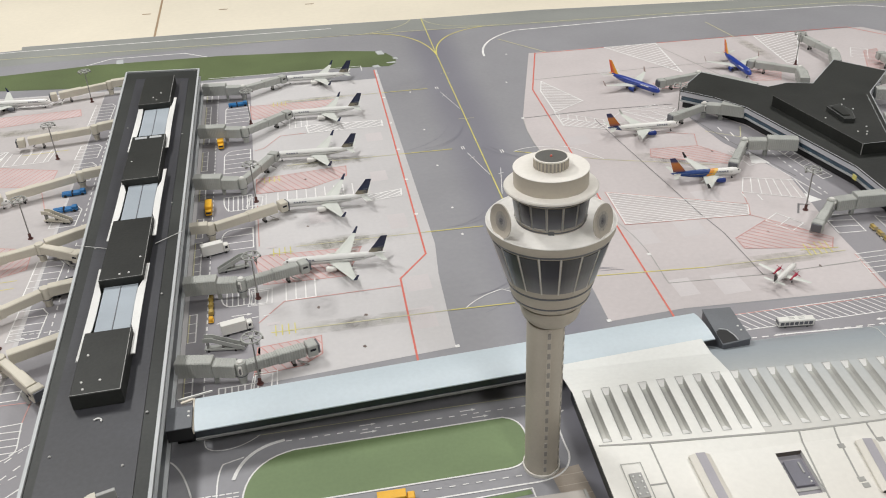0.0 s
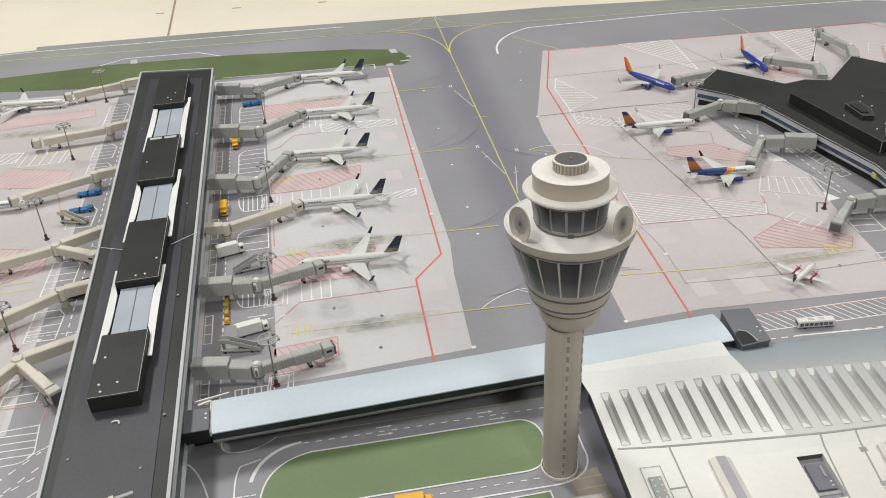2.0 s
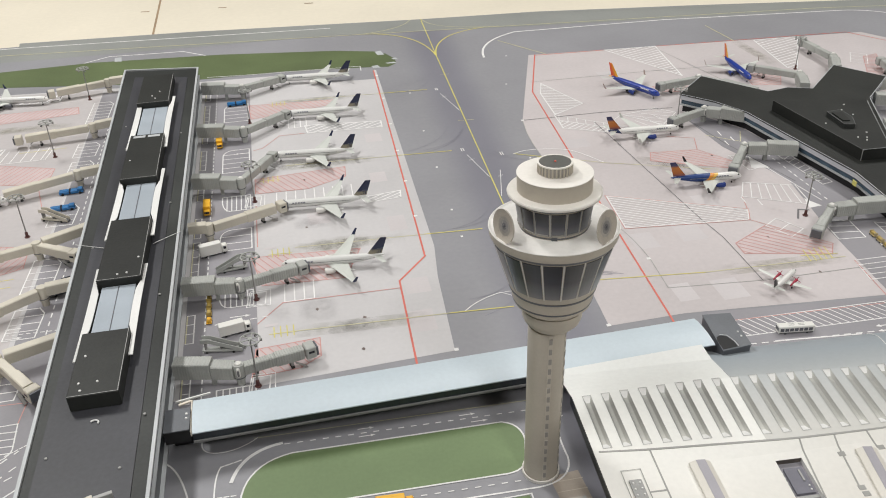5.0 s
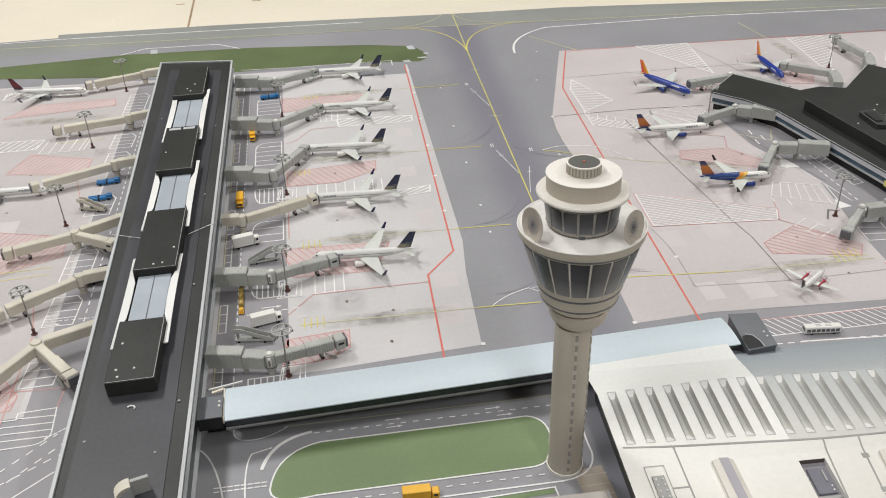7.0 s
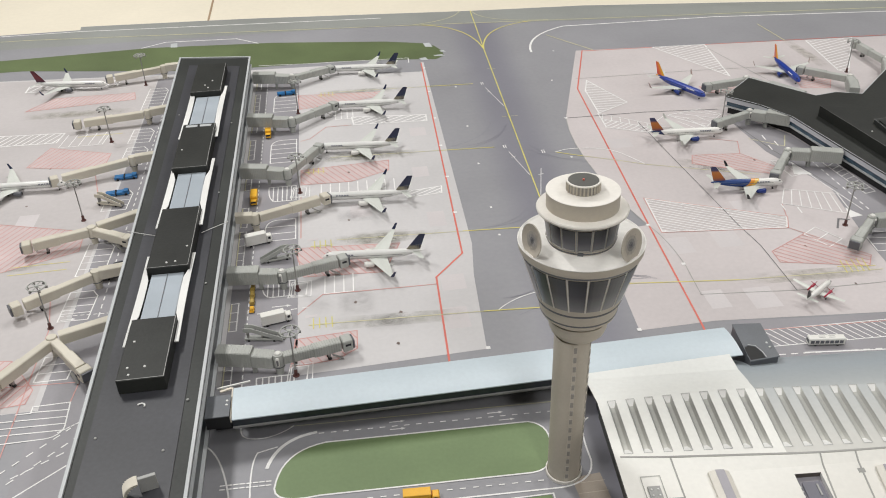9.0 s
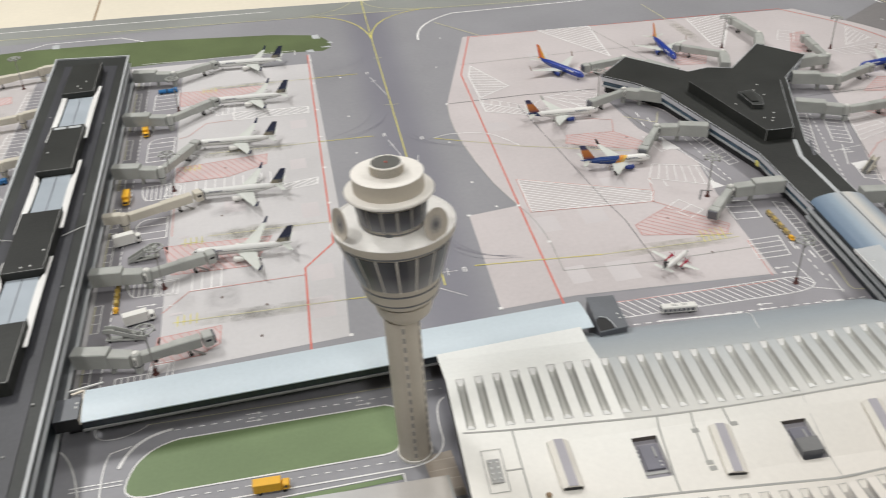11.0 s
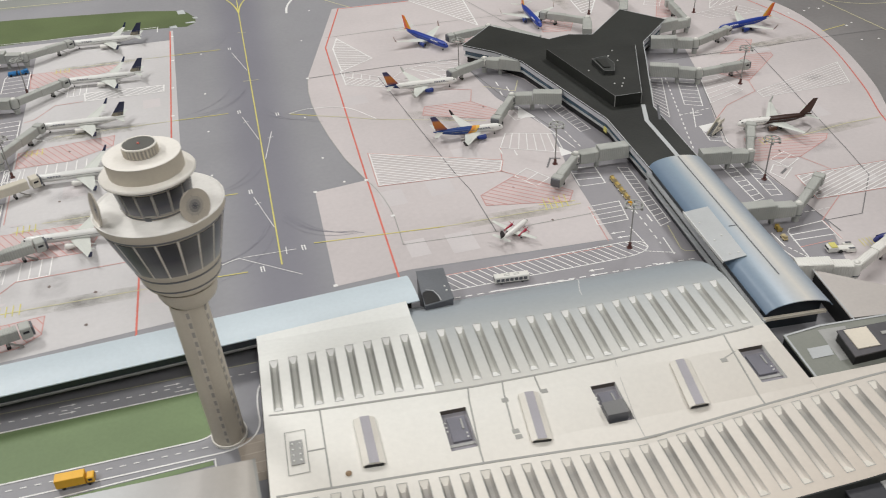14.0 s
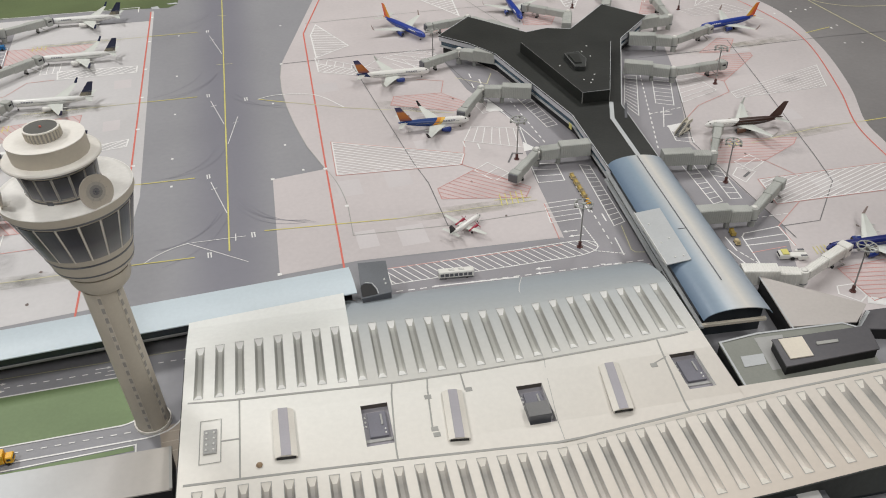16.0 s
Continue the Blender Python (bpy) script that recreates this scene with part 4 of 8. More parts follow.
def concourse():
    t = thing("y_concourse", pose(0, 0, 0), "three-armed concourse model with black card roof", "concourse")
    part("plinth", prism(inset(OUT, 0.005), 0.0, 0.0095), BLACK, t)
    part("lower_ledge", prism(inset(OUT, 0.0015), 0.0096, 0.0118), PALE_TRIM, t)
    part("glazing", prism(inset(OUT, 0.003), 0.0119, 0.0183), BLUE_GLASS, t)
    part("upper_ledge", prism(inset(OUT, 0.0005), 0.0184, 0.0245), LEDGE_PALE, t)
    part("roof", prism(OUT, 0.0246, 0.026), BLACK_ROOF, t)
    n = len(OUT)
    for i in list(range(n)):
        a, b = OUT[i], OUT[(i + 1) % n]
        if i == 6:
            continue
        d = (Vector(b) - Vector(a)).normalized()
        part("roof_rim", stroke([Vector(a) + d * 0.001, Vector(b) - d * 0.001], 0.0010, 0.0263), PALE_TRIM, t)
    hub = [(0.730, 1.048), (0.750, 0.883), (0.784, 0.881), (0.845, 1.016), (0.800, 1.043), (0.775, 1.030)]
    h = part("hub", prism(hub, 0.0261, 0.0402), BLACK_ROOF, t, "raised black roof block")
    for (a, b), mat in zip(zip(hub[:3], hub[1:4]), (MID_GREY, PALE_TRIM, PALE_TRIM)):
        part("hub_rim", stroke([a, b], 0.0005, 0.0404), mat, h)
    part("hub_corner", tube((0.7500, 0.8826, 0.0265), (0.7500, 0.8826, 0.0400), 0.0005, 5), GREY_CARD, h)
    part("hub_corner", tube((0.7842, 0.8806, 0.0265), (0.7842, 0.8806, 0.0400), 0.0004, 5), GREY_CARD, h)
    unit = part("roof_unit", prism([(0.7665, 0.984), (0.765, 0.944), (0.777, 0.940), (0.787, 0.962), (0.786, 0.986)], 0.0403, 0.0455), EDGE_ROOF, h)
    part("unit_rim", stroke([(0.7665, 0.984), (0.765, 0.944), (0.777, 0.940), (0.787, 0.962), (0.786, 0.986)], 0.0005, 0.0457, closed=True), MID_GREY, unit)
    part("unit_top", prism([(0.769, 0.978), (0.768, 0.952), (0.776, 0.950), (0.782, 0.976)], 0.0456, 0.047), BLACK_ROOF, unit)
    for x, y in ((0.770, 0.948), (0.776, 0.947), (0.795, 0.995), (0.765, 0.915), (0.775, 0.912), (0.770, 0.905), (0.808, 1.01), (0.783, 0.925), (0.800, 0.978), (0.752, 0.962)):
        part("bolt", lathe([(0.0011, 0.0404), (0.0009, 0.0411), (0, 0.0412)], 10, cx=x, cy=y), WHITE_CARD, h)
    part("gutter", stroke([(0.784, 0.874), (0.769, 0.837), (0.759, 0.739)], 0.0050, 0.0264), PALE_TRIM, t, "pale grey roof strip")
    part("gutter", stroke([(0.800, 0.868), (0.785, 0.835)], 0.003, 0.0264), GUNMETAL, t)
    for x, y in ((0.712, 0.962), (0.7255, 0.85), (0.684, 1.078)):
        part("yellow_sign", box(x - 0.0030, x - 0.0022, y - 0.0035, y + 0.0035, 0.0135, 0.0195), YELLOW_INK, t)


concourse()


def barrel():
    a = math.degrees(math.atan2(0.0275, 0.2520))
    m = pose(0.749, 0.7345, 0, 0, 0, -a)
    t = thing("barrel_hall", m, "long hall model with curved blue barrel roof and painted-in sheen", "hall")
    L, w, z0, rise = 0.2545, 0.0302, 0.0265, 0.0105
    bm = bmesh.new()
    n = 20
    rows = []
    for y in (0.0, -L * 0.5, -L):
        rows.append([bm.verts.new((w * (2 * k / n - 1), y, z0 + rise * math.sqrt(max(0.0, 1 - (2 * k / n - 1) ** 2 * 0.985)))) for k in range(n + 1)])
    for r0, r1 in zip(rows, rows[1:]):
        for k in range(n):
            bm.faces.new((r0[k], r1[k], r1[k + 1], r0[k + 1]))
    bmesh.ops.recalc_face_normals(bm, faces=bm.faces)
    bmesh.ops.solidify(bm, geom=list(bm.faces), thickness=0.0008)
    bmesh.ops.recalc_face_normals(bm, faces=bm.faces)
    smooth(part("roof", bm, BARREL_SHEEN, t), 30)
    part("ridge_line", box(-0.0004, 0.0004, -0.217, -0.002, z0 + rise + 0.0002, z0 + rise + 0.0006), GUNMETAL, t)
    part("roof_joint", box(-0.008, 0.0, -0.138, -0.1376, z0 + rise * 0.99, z0 + rise + 0.0004), GUNMETAL, t)
    part("wall", box(-w + 0.002, w - 0.002, -L + 0.012, 0.0, 0.0, 0.0262), DARK_GLASS, t)
    part("end_beam", box(-w + 0.001, w - 0.0035, -L + 0.001, -L + 0.004, 0.019, 0.0215), CREAM_CARD, t)
    for z in (0.0095, 0.019):
        part("ledge", box(-w - 0.002, -w + 0.0018, -L + 0.0, 0.0, z, z + 0.002), PALE_TRIM, t)
    o = part("side_canopy", prism([(-0.0375, -0.1035), (-0.0365, -0.187), (-0.0135, -0.1845), (-0.0120, -0.1015)], 0.0, 0.0008), PALE_TRIM, t, "flat pale grey side canopy")
    part("canopy_lip", prism([(-0.0383, -0.1035), (-0.0373, -0.187), (-0.0366, -0.187), (-0.0376, -0.1035)], -0.0012, 0.0020), WHITE_CARD, o, "raised white card lip")
    o.matrix_basis = pose(0, 0, 0.0372) @ pose(0, 0, 0, 0, -3.5, 0)
    for x, y in ((-0.031, -0.125), (-0.030, -0.155), (-0.021, -0.150), (-0.018, -0.178), (-0.026, -0.178)):
        part("bolt", lathe([(0.0010, 0.0009), (0.0008, 0.0014), (0, 0.0015)], 8, cx=x, cy=y), WHITE_CARD, o)


# blue roof; the cream band is a highlight painted into the colour
BARREL_SHEEN = banded("barrel_blue_sheen", "X", [(0, (0.14, 0.205, 0.295)), (0.3, (0.27, 0.345, 0.42)), (0.62, (0.66, 0.64, 0.60)), (0.8, (0.44, 0.48, 0.52)), (1, (0.22, 0.29, 0.38))], 0.33, 0.0, sharp=False, span=0.06, start=-0.03)
barrel()


# ---- further low buildings ----
def slab_building(name, outline, z, wall, roof, label, category, skirt=0.0012):
    t = thing(name, pose(0, 0, 0), label, category)
    part("wall", prism(inset(outline, 0.001), 0.0, z - skirt - 0.0001), wall, t)
    part("roof", prism(outline, z - skirt, z), roof, t)
    return t


# roof colour runs from cool grey in the west to darker warm grey
SOUTH_ROOF = banded("south_roof_gradient", "X", [(0, (0.58, 0.62, 0.64)), (0.45, (0.54, 0.56, 0.57)), (0.8, (0.47, 0.45, 0.43)), (1, (0.40, 0.37, 0.33))], 0.42, sharp=False, span=0.22, start=0.05)
s = slab_building("south_connector", [(-0.02, 0.447), (0.267, 0.4335), (0.2675, 0.473), (-0.02, 0.487)], 0.021, BLACK, SOUTH_ROOF, "flat pale grey connector roof beside the terminal", "connector")
part("roof_rim", box(0.2655, 0.2675, 0.434, 0.4725, 0.0211, 0.0217), LINE_GREY, s)
s = slab_building("wedge_building", [(0.774, 0.533), (0.762, 0.466), (0.818, 0.4565), (0.840, 0.474)], 0.02, BLACK, WARM_GREY, "flat wedge-shaped grey card roof beside the barrel hall", "building")
part("roof_rim", stroke([(0.774, 0.533), (0.763, 0.464)], 0.0012, 0.0202), PALE_TRIM, s)
s = slab_building("wedge_building", [(0.8195, 0.4568), (1.0, 0.40), (1.0, 0.46), (0.8415, 0.4745)], 0.012, BLACK, BLOCK_SLATE, "low dark grey card roof beyond the wedge roof", "building")
part("roof_rim", stroke([(0.8225, 0.4575), (0.8425, 0.4725)], 0.0030, 0.0122), PALE_TRIM, s)
s = slab_building("plant_roof", [(0.686, 0.4115), (0.80, 0.405), (0.809, 0.447), (0.801, 0.455), (0.727, 0.4625), (0.692, 0.461)], 0.0245, BLACK, OLIVE_GREY, "low grey plant roof between the terminal wings", "building")
part("roof_patch", sheet([(0.722, 0.4575), (0.746, 0.4550), (0.730, 0.4200), (0.716, 0.4210)], 0.0247), GREY_CARD, s)
part("roof_patch", sheet([(0.700, 0.441), (0.719, 0.4395), (0.7155, 0.4285), (0.697, 0.4295)], 0.0249), PALE_TRIM, s)
part("roof_rim", stroke([(0.687, 0.413), (0.693, 0.4600), (0.727, 0.4615), (0.8005, 0.4540), (0.808, 0.4470)], 0.0018, 0.0250), PALE_TRIM, s)
s = slab_building("dark_block", [(0.7205, 0.4130), (0.8005, 0.4110), (0.809, 0.4370), (0.7265, 0.4430)], 0.0345, BLACK, BLOCK_SLATE, "dark slate card block with a cream roof square", "building")
part("roof_square", prism([(0.7275, 0.4190), (0.7465, 0.4175), (0.7505, 0.4390), (0.7310, 0.4410)], 0.0346, 0.0355), CREAM_CARD, s)
part("roof_bar", prism([(0.7565, 0.4275), (0.7745, 0.4260), (0.7755, 0.4290), (0.7575, 0.4307)], 0.0346, 0.0352), LINE_GREY, s)
s = slab_building("kerb_block", [(0.640, 0.29), (0.688, 0.287), (0.691, 0.3235), (0.644, 0.3285)], 0.018, BLACK, SLATE_ROOF, "dark slate card block at the terminal front", "building")
part("roof_patch", prism([(0.668, 0.305), (0.684, 0.304), (0.686, 0.319), (0.67, 0.320)], 0.0181, 0.0187), GREY_CARD, s)


# ---- the printed ground sheet ----
Z1, Z2, Z3, Z4 = 0.00012, 0.00024, 0.00036, 0.00048
MAT = thing("ground", pose(0, 0, 0), "printed airport ground sheet lying on the cream table", "ground sheet", kind="structure")


def ink(name, bm, mat):
    part(name, bm, mat, MAT)


FAR = [(-0.95, 1.733), (-0.36, 1.733), (-0.363, 1.753), (-0.055, 1.732), (0.37, 1.683), (0.587, 1.667), (0.907, 1.614), (1.9, 1.42)]
part("asphalt", prism([(-0.95, 0.05), (1.9, 0.05)] + FAR[::-1], -0.001, 0.0), ASPHALT, MAT)
part("far_road", sheet([(-0.9, 1.655), (0.2, 1.632), (0.6, 1.575), (1.1, 1.515), (1.8, 1.39)] + [(x, y - 0.003) for x, y in FAR[:0:-1]], Z1), FAR_ROAD, MAT, "greenish grey far perimeter road")
part("dark_asphalt", sheet([(1.0, 0.36), (1.9, 0.30), (1.9, 1.30), (1.30, 1.40), (1.14, 1.30), (0.98, 0.9)], Z1 * 0.5), ASPHALT_EAST, MAT, "darker brownish asphalt print beyond the east apron")
part("grass", sheet([(-0.9, 1.535), (-0.41, 1.527), (-0.13, 1.468), (-0.016, 1.462), (0.104, 1.462), (0.224, 1.446), (0.272, 1.437), (0.287, 1.450), (0.288, 1.474), (0.277, 1.503), (0.262, 1.519), (0.195, 1.543), (0.0, 1.580), (-0.214, 1.600), (-0.426, 1.589), (-0.9, 1.57)], Z2), FAR_GRASS, MAT)
for x, y, w, h in ((0.262, 1.50, 0.012, 0.02), (0.272, 1.452, 0.016, 0.006), (0.247, 1.437, 0.012, 0.012), (0.285, 1.47, 0.008, 0.008), (-0.178, 1.594, 0.012, 0.022)):
    part("grass_notch", sheet([(x, y), (x + w, y - 0.002), (x + w - 0.003, y + h), (x - 0.002, y + h - 0.002)], Z3), PALE_TRIM, MAT)
L_AP = [(-0.9, 0.655), (-0.12, 0.662), (0.2195, 0.678), (0.228, 0.80), (0.236, 0.86), (0.250, 1.427), (0.19, 1.44), (-0.12, 1.455), (-0.9, 1.53)]
part("apron", sheet(L_AP, Z1), APRON, MAT)
part("apron", sheet([(-0.9, 0.656), (-0.179, 0.6625), (-0.179, 1.455), (-0.9, 1.528)], Z1 + 0.00003), APRON_WEST, MAT, "pinkish printed concrete west of the pier")
curve = [(0.421, 1.163), (0.4145, 1.12), (0.412, 1.079), (0.4125, 1.03), (0.416, 0.980), (0.423, 0.92), (0.436, 0.862)]
part("apron", sheet([(0.365, 0.680), (0.44, 0.682), (0.64, 0.664), (0.68, 0.63), (0.90, 0.40), (1.1, 0.35), (1.0, 0.56)] + spline([(1.05, 0.65), (1.068, 0.736), (1.08, 0.791), (1.123, 0.880), (1.165, 1.006), (1.185, 1.138), (1.16, 1.25), (1.09, 1.38)]) + [(0.507, 1.427)] + curve + [(0.377, 0.856)], Z1), APRON_EAST, MAT)
part("asphalt_patch", sheet([(0.165, 1.392), (0.2448, 1.386), (0.2462, 1.4235), (0.2465, 1.4330), (0.175, 1.4430)], Z1 + 0.00005), ASPHALT, MAT)
ink("edge_line", stroke([(-0.019, 1.468), (0.055, 1.461), (0.227, 1.452), (0.226, 1.430)], 0.0014, Z3), WHITE_INK)
random.seed(5)
for x, y in ((0.455, 0.815), (0.51, 0.82), (0.50, 0.71), (0.455, 0.715), (0.56, 0.88), (0.47, 1.07), (0.205, 0.79), (0.12, 0.955), (0.20, 1.04), (0.2, 0.73), (1.0, 0.83), (0.95, 0.68), (1.05, 1.03), (0.205, 0.92), (0.21, 1.16), (0.60, 1.30), (-0.27, 1.0)):
    w, h = random.uniform(0.02, 0.03), random.uniform(0.025, 0.035)
    part("lighter_slab", sheet([(x - w / 2, y - h / 2), (x + w / 2, y - h / 2), (x + w / 2, y + h / 2), (x - w / 2, y + h / 2)], Z1 + 0.00006), SLAB, MAT)
# service roads
part("service_road", sheet([(-0.02, 0.632), (0.047, 0.632), (0.047, 1.42), (-0.02, 1.42)], Z2), ROAD, MAT)
part("service_road", sheet([(-0.172, 0.40), (-0.112, 0.40), (-0.13, 1.44), (-0.178, 1.44), (-0.175, 0.9)], Z2), ROAD, MAT)
part("service_road", sheet([(0.638, 1.125), (0.645, 1.01), (0.676, 0.905), (0.655, 0.79), (0.642, 0.66), (0.46, 0.678), (0.455, 0.60), (0.72, 0.56), (0.735, 0.86), (0.70, 1.05), (0.66, 1.12)], Z2), ROAD, MAT)
part("service_road", sheet([(0.79, 0.85), (0.77, 0.70), (0.76, 0.53), (0.80, 0.48), (0.86, 0.62), (0.852, 0.80), (0.926, 0.98), (0.955, 1.07), (0.90, 1.09)], Z2), ROAD, MAT)



def arc(cx, cy, r, a0, a1, n=14, ry=None):
    return [(cx + r * math.cos(radians(a0 + (a1 - a0) * i / n)), cy + (ry or r) * math.sin(radians(a0 + (a1 - a0) * i / n))) for i in range(n + 1)]


def bez(a, b, c, n=14):
    a, b, c = Vector(a), Vector(b), Vector(c)
    return [(a * (1 - t) ** 2 + b * 2 * t * (1 - t) + c * t * t)[:] for t in [i / n for i in range(n + 1)]]


# taxiway lines
ink("taxi_line", stroke([(0.322, 0.733), (0.358, 1.468), (0.370, 1.683)], 0.0015, Z3), YELLOW_INK)
ink("taxi_line", stroke(bez((0.358, 1.468), (0.352, 1.60), (0.255, 1.622)), 0.0022, Z3), YELLOW_INK)
ink("taxi_line", stroke(bez((0.358, 1.468), (0.372, 1.585), (0.471, 1.598)), 0.0022, Z3), YELLOW_INK)
ink("taxi_line", stroke(bez((0.349, 1.684), (0.33, 1.632), (0.244, 1.621)), 0.0016, Z3), PALE_YELLOW)
ink("taxi_line", stroke(bez((0.372, 1.68), (0.378, 1.61), (0.50, 1.598)), 0.0014, Z3), PALE_YELLOW)
ink("taxi_line", stroke([(-0.9, 1.70), (-0.452, 1.692), (0.254, 1.621), (0.471, 1.598), (1.1, 1.53), (1.8, 1.40)], 0.0020, Z3), PALE_YELLOW)
ink("edge_line", stroke([(-0.9, 1.728), (-0.361, 1.723), (0.197, 1.676)], 0.0028, Z3), WHITE_INK)
ink("edge_line", stroke([(0.6, 1.655), (1.2, 1.55)], 0.0016, Z3), LINE_GREY)
ink("edge_line", stroke([(-0.228, 1.601), (-0.190, 1.625), (-0.065, 1.616), (-0.026, 1.583)], 0.0026, Z3), WHITE_INK)
ink("edge_line", stroke(bez((0.433, 1.437), (0.44, 1.52), (0.518, 1.555)) + [(0.80, 1.545), (1.130, 1.504)] + bez((1.130, 1.504), (1.22, 1.49), (1.25, 1.36)), 0.0036, Z3), WHITE_INK)
ink("lead_line", stroke([(0.478, 1.515), (0.535, 1.425)], 0.002, Z3), PALE_YELLOW)
ink("lead_line", stroke([(0.855, 1.49), (0.862, 1.40)], 0.002, Z3), PALE_YELLOW)
# red limits
ink("red_limit", stroke([(0.1825, 0.655), (0.189, 0.8015), (0.2225, 0.842), (0.2455, 1.4240)], 0.0019, Z3), RED_INK)
ink("red_limit", stroke([(0.4235, 0.66), (0.425, 0.676), (0.437, 0.861), (0.4655, 1.264), (0.517, 1.4240)], 0.0019, Z3), RED_INK)
ink("red_limit", stroke([(0.517, 1.4225)] + spline([(1.066, 1.387), (1.13, 1.27), (1.160, 1.124), (1.154, 1.02), (1.105, 0.878), (1.063, 0.783), (1.047, 0.70)]), 0.0016, Z3), RED_INK)
for x, y in ((0.2475, 1.40), (0.2435, 1.30), (0.2395, 1.20), (0.2355, 1.11), (0.2315, 1.02), (0.228, 0.93), (0.221, 0.679), (0.365, 0.681), (0.377, 0.856), (0.421, 1.163), (0.446, 0.78), (0.436, 0.862)):
    ink("dot", sheet([(x - 0.002, y - 0.002), (x + 0.002, y - 0.002), (x + 0.002, y + 0.002), (x - 0.002, y + 0.002)], Z4), WHITE_INK)
# apron joints
ink("joint", stroke(curve + bez((0.436, 0.862), (0.447, 0.83), (0.447, 0.777)) + [(0.443, 0.725), (0.54, 0.715), (0.657, 0.713)], 0.0008, Z3), LINE_GREY)
ink("joint", stroke([(0.515, 1.13), (0.534, 0.845), (0.5395, 0.80), (0.538, 0.715)], 0.0009, Z3), DARK_INK)
ink("joint", stroke([(0.421, 1.163), (0.534, 1.161), (0.638, 1.150)], 0.0012, Z3), DARK_INK)
ink("joint", stroke([(0.474, 1.304), (0.668, 1.299), (0.80, 1.29)], 0.0010, Z3), LINE_GREY)
ink("joint", stroke([(0.638, 1.12), (0.653, 1.02), (0.682, 0.90)], 0.0012, Z3), DARK_INK)
ink("joint", stroke([(0.926, 0.985), (0.856, 0.80), (0.86, 0.60)], 0.0012, Z3), DARK_INK)
ink("joint", stroke([(1.05, 1.06), (1.02, 0.93), (0.980, 0.767), (0.974, 0.741), (0.958, 0.681), (0.900, 0.619), (0.854, 0.621)], 0.0010, Z3), DARK_INK)
ink("joint", stroke([(0.90, 1.038), (0.96, 1.036), (1.057, 1.032), (1.2, 1.028), (1.30, 1.020)], 0.0011, Z3), DARK_INK)
ink("joint", stroke([(0.72, 1.40), (0.76, 1.22)], 0.0010, Z3), LINE_GREY)
# taxiway cross marks and letters as plain bars
for x0, y0, x1, y1, f in ((0.330, 1.297, 0.344, 1.223, 0.22), (0.321, 1.073, 0.3335, 1.004, 0.22), (0.351, 1.019, 0.335, 0.952, 0.22), (0.311, 0.869, 0.324, 0.802, 0.22), (0.287, 0.757, 0.339, 0.754, 0.82), (0.283, 0.757, 0.338, 0.710, 0)):
    ink("stand_mark", stroke([(x0, y0), (x1, y1)], 0.0008, Z3), WHITE_INK)
    if f:
        x, y = x0 + (x1 - x0) * f, y0 + (y1 - y0) * f
        dx, dy = (0.003, 0.001) if abs(y1 - y0) > 0.02 else (0.0004, 0.006)
        ink("stand_mark", stroke([(x - dx, y - dy), (x + dx, y + dy)], 0.0009, Z3), WHITE_INK)
ink("stand_mark", stroke(bez((0.242, 0.735), (0.258, 0.751), (0.283, 0.757)), 0.0011, Z3), WHITE_INK)
for x, y in ((0.328, 1.315), (0.3185, 1.090), (0.365, 1.066), (0.309, 0.882), (0.347, 0.754), (0.303, 0.731)):
    for k in (-1, 1):
        ink("letter_bar", stroke([(x + 0.0014 * k, y - 0.004), (x + 0.0014 * k, y + 0.004)], 0.0012, Z3), WHITE_INK)
    ink("letter_bar", stroke([(x - 0.0016, y + 0.0035), (x + 0.0016, y + 0.0035)], 0.0009, Z3), WHITE_INK)
for x, y, h in ((0.345, 1.1855, 0.0105), (0.3535, 1.3755, 0.006)):
    ink("cross_tick", stroke([(x - h, y + 0.001), (x + h, y - 0.001)], 0.0010, Z3), PALE_YELLOW)
for x, y in ((0.2805, 1.164), (0.276, 1.048), (0.271, 0.934), (0.269, 0.872), (0.286, 1.310), (0.436, 1.306), (0.470, 1.433), (0.397, 1.043), (0.399, 0.930), (0.412, 0.867)):
    if y:
        ink("dot", sheet([(x - 0.0013, y - 0.0018), (x + 0.0013, y - 0.0018), (x + 0.0013, y + 0.0018), (x - 0.0013, y + 0.0018)], Z3), WHITE_INK)
# tyre marks
random.seed(9)
for k in range(16):
    x, y = random.choice(((0.355, 0.755), (0.355, 0.755), (0.31, 0.905), (0.365, 1.05), (0.31, 1.11), (0.31, 0.755), (0.32, 1.34)))
    x, y = x + random.uniform(-0.01, 0.01), y + random.uniform(-0.02, 0.02)
    dx = 0.05 if x > 0.33 else -0.05
    ink("tyre_mark", stroke(bez((x - dx * 0.3, y + 0.05), (x, y), (x + dx, y + random.uniform(-0.02, 0.0))), 0.00042, Z2 + 0.00003), TAXI)
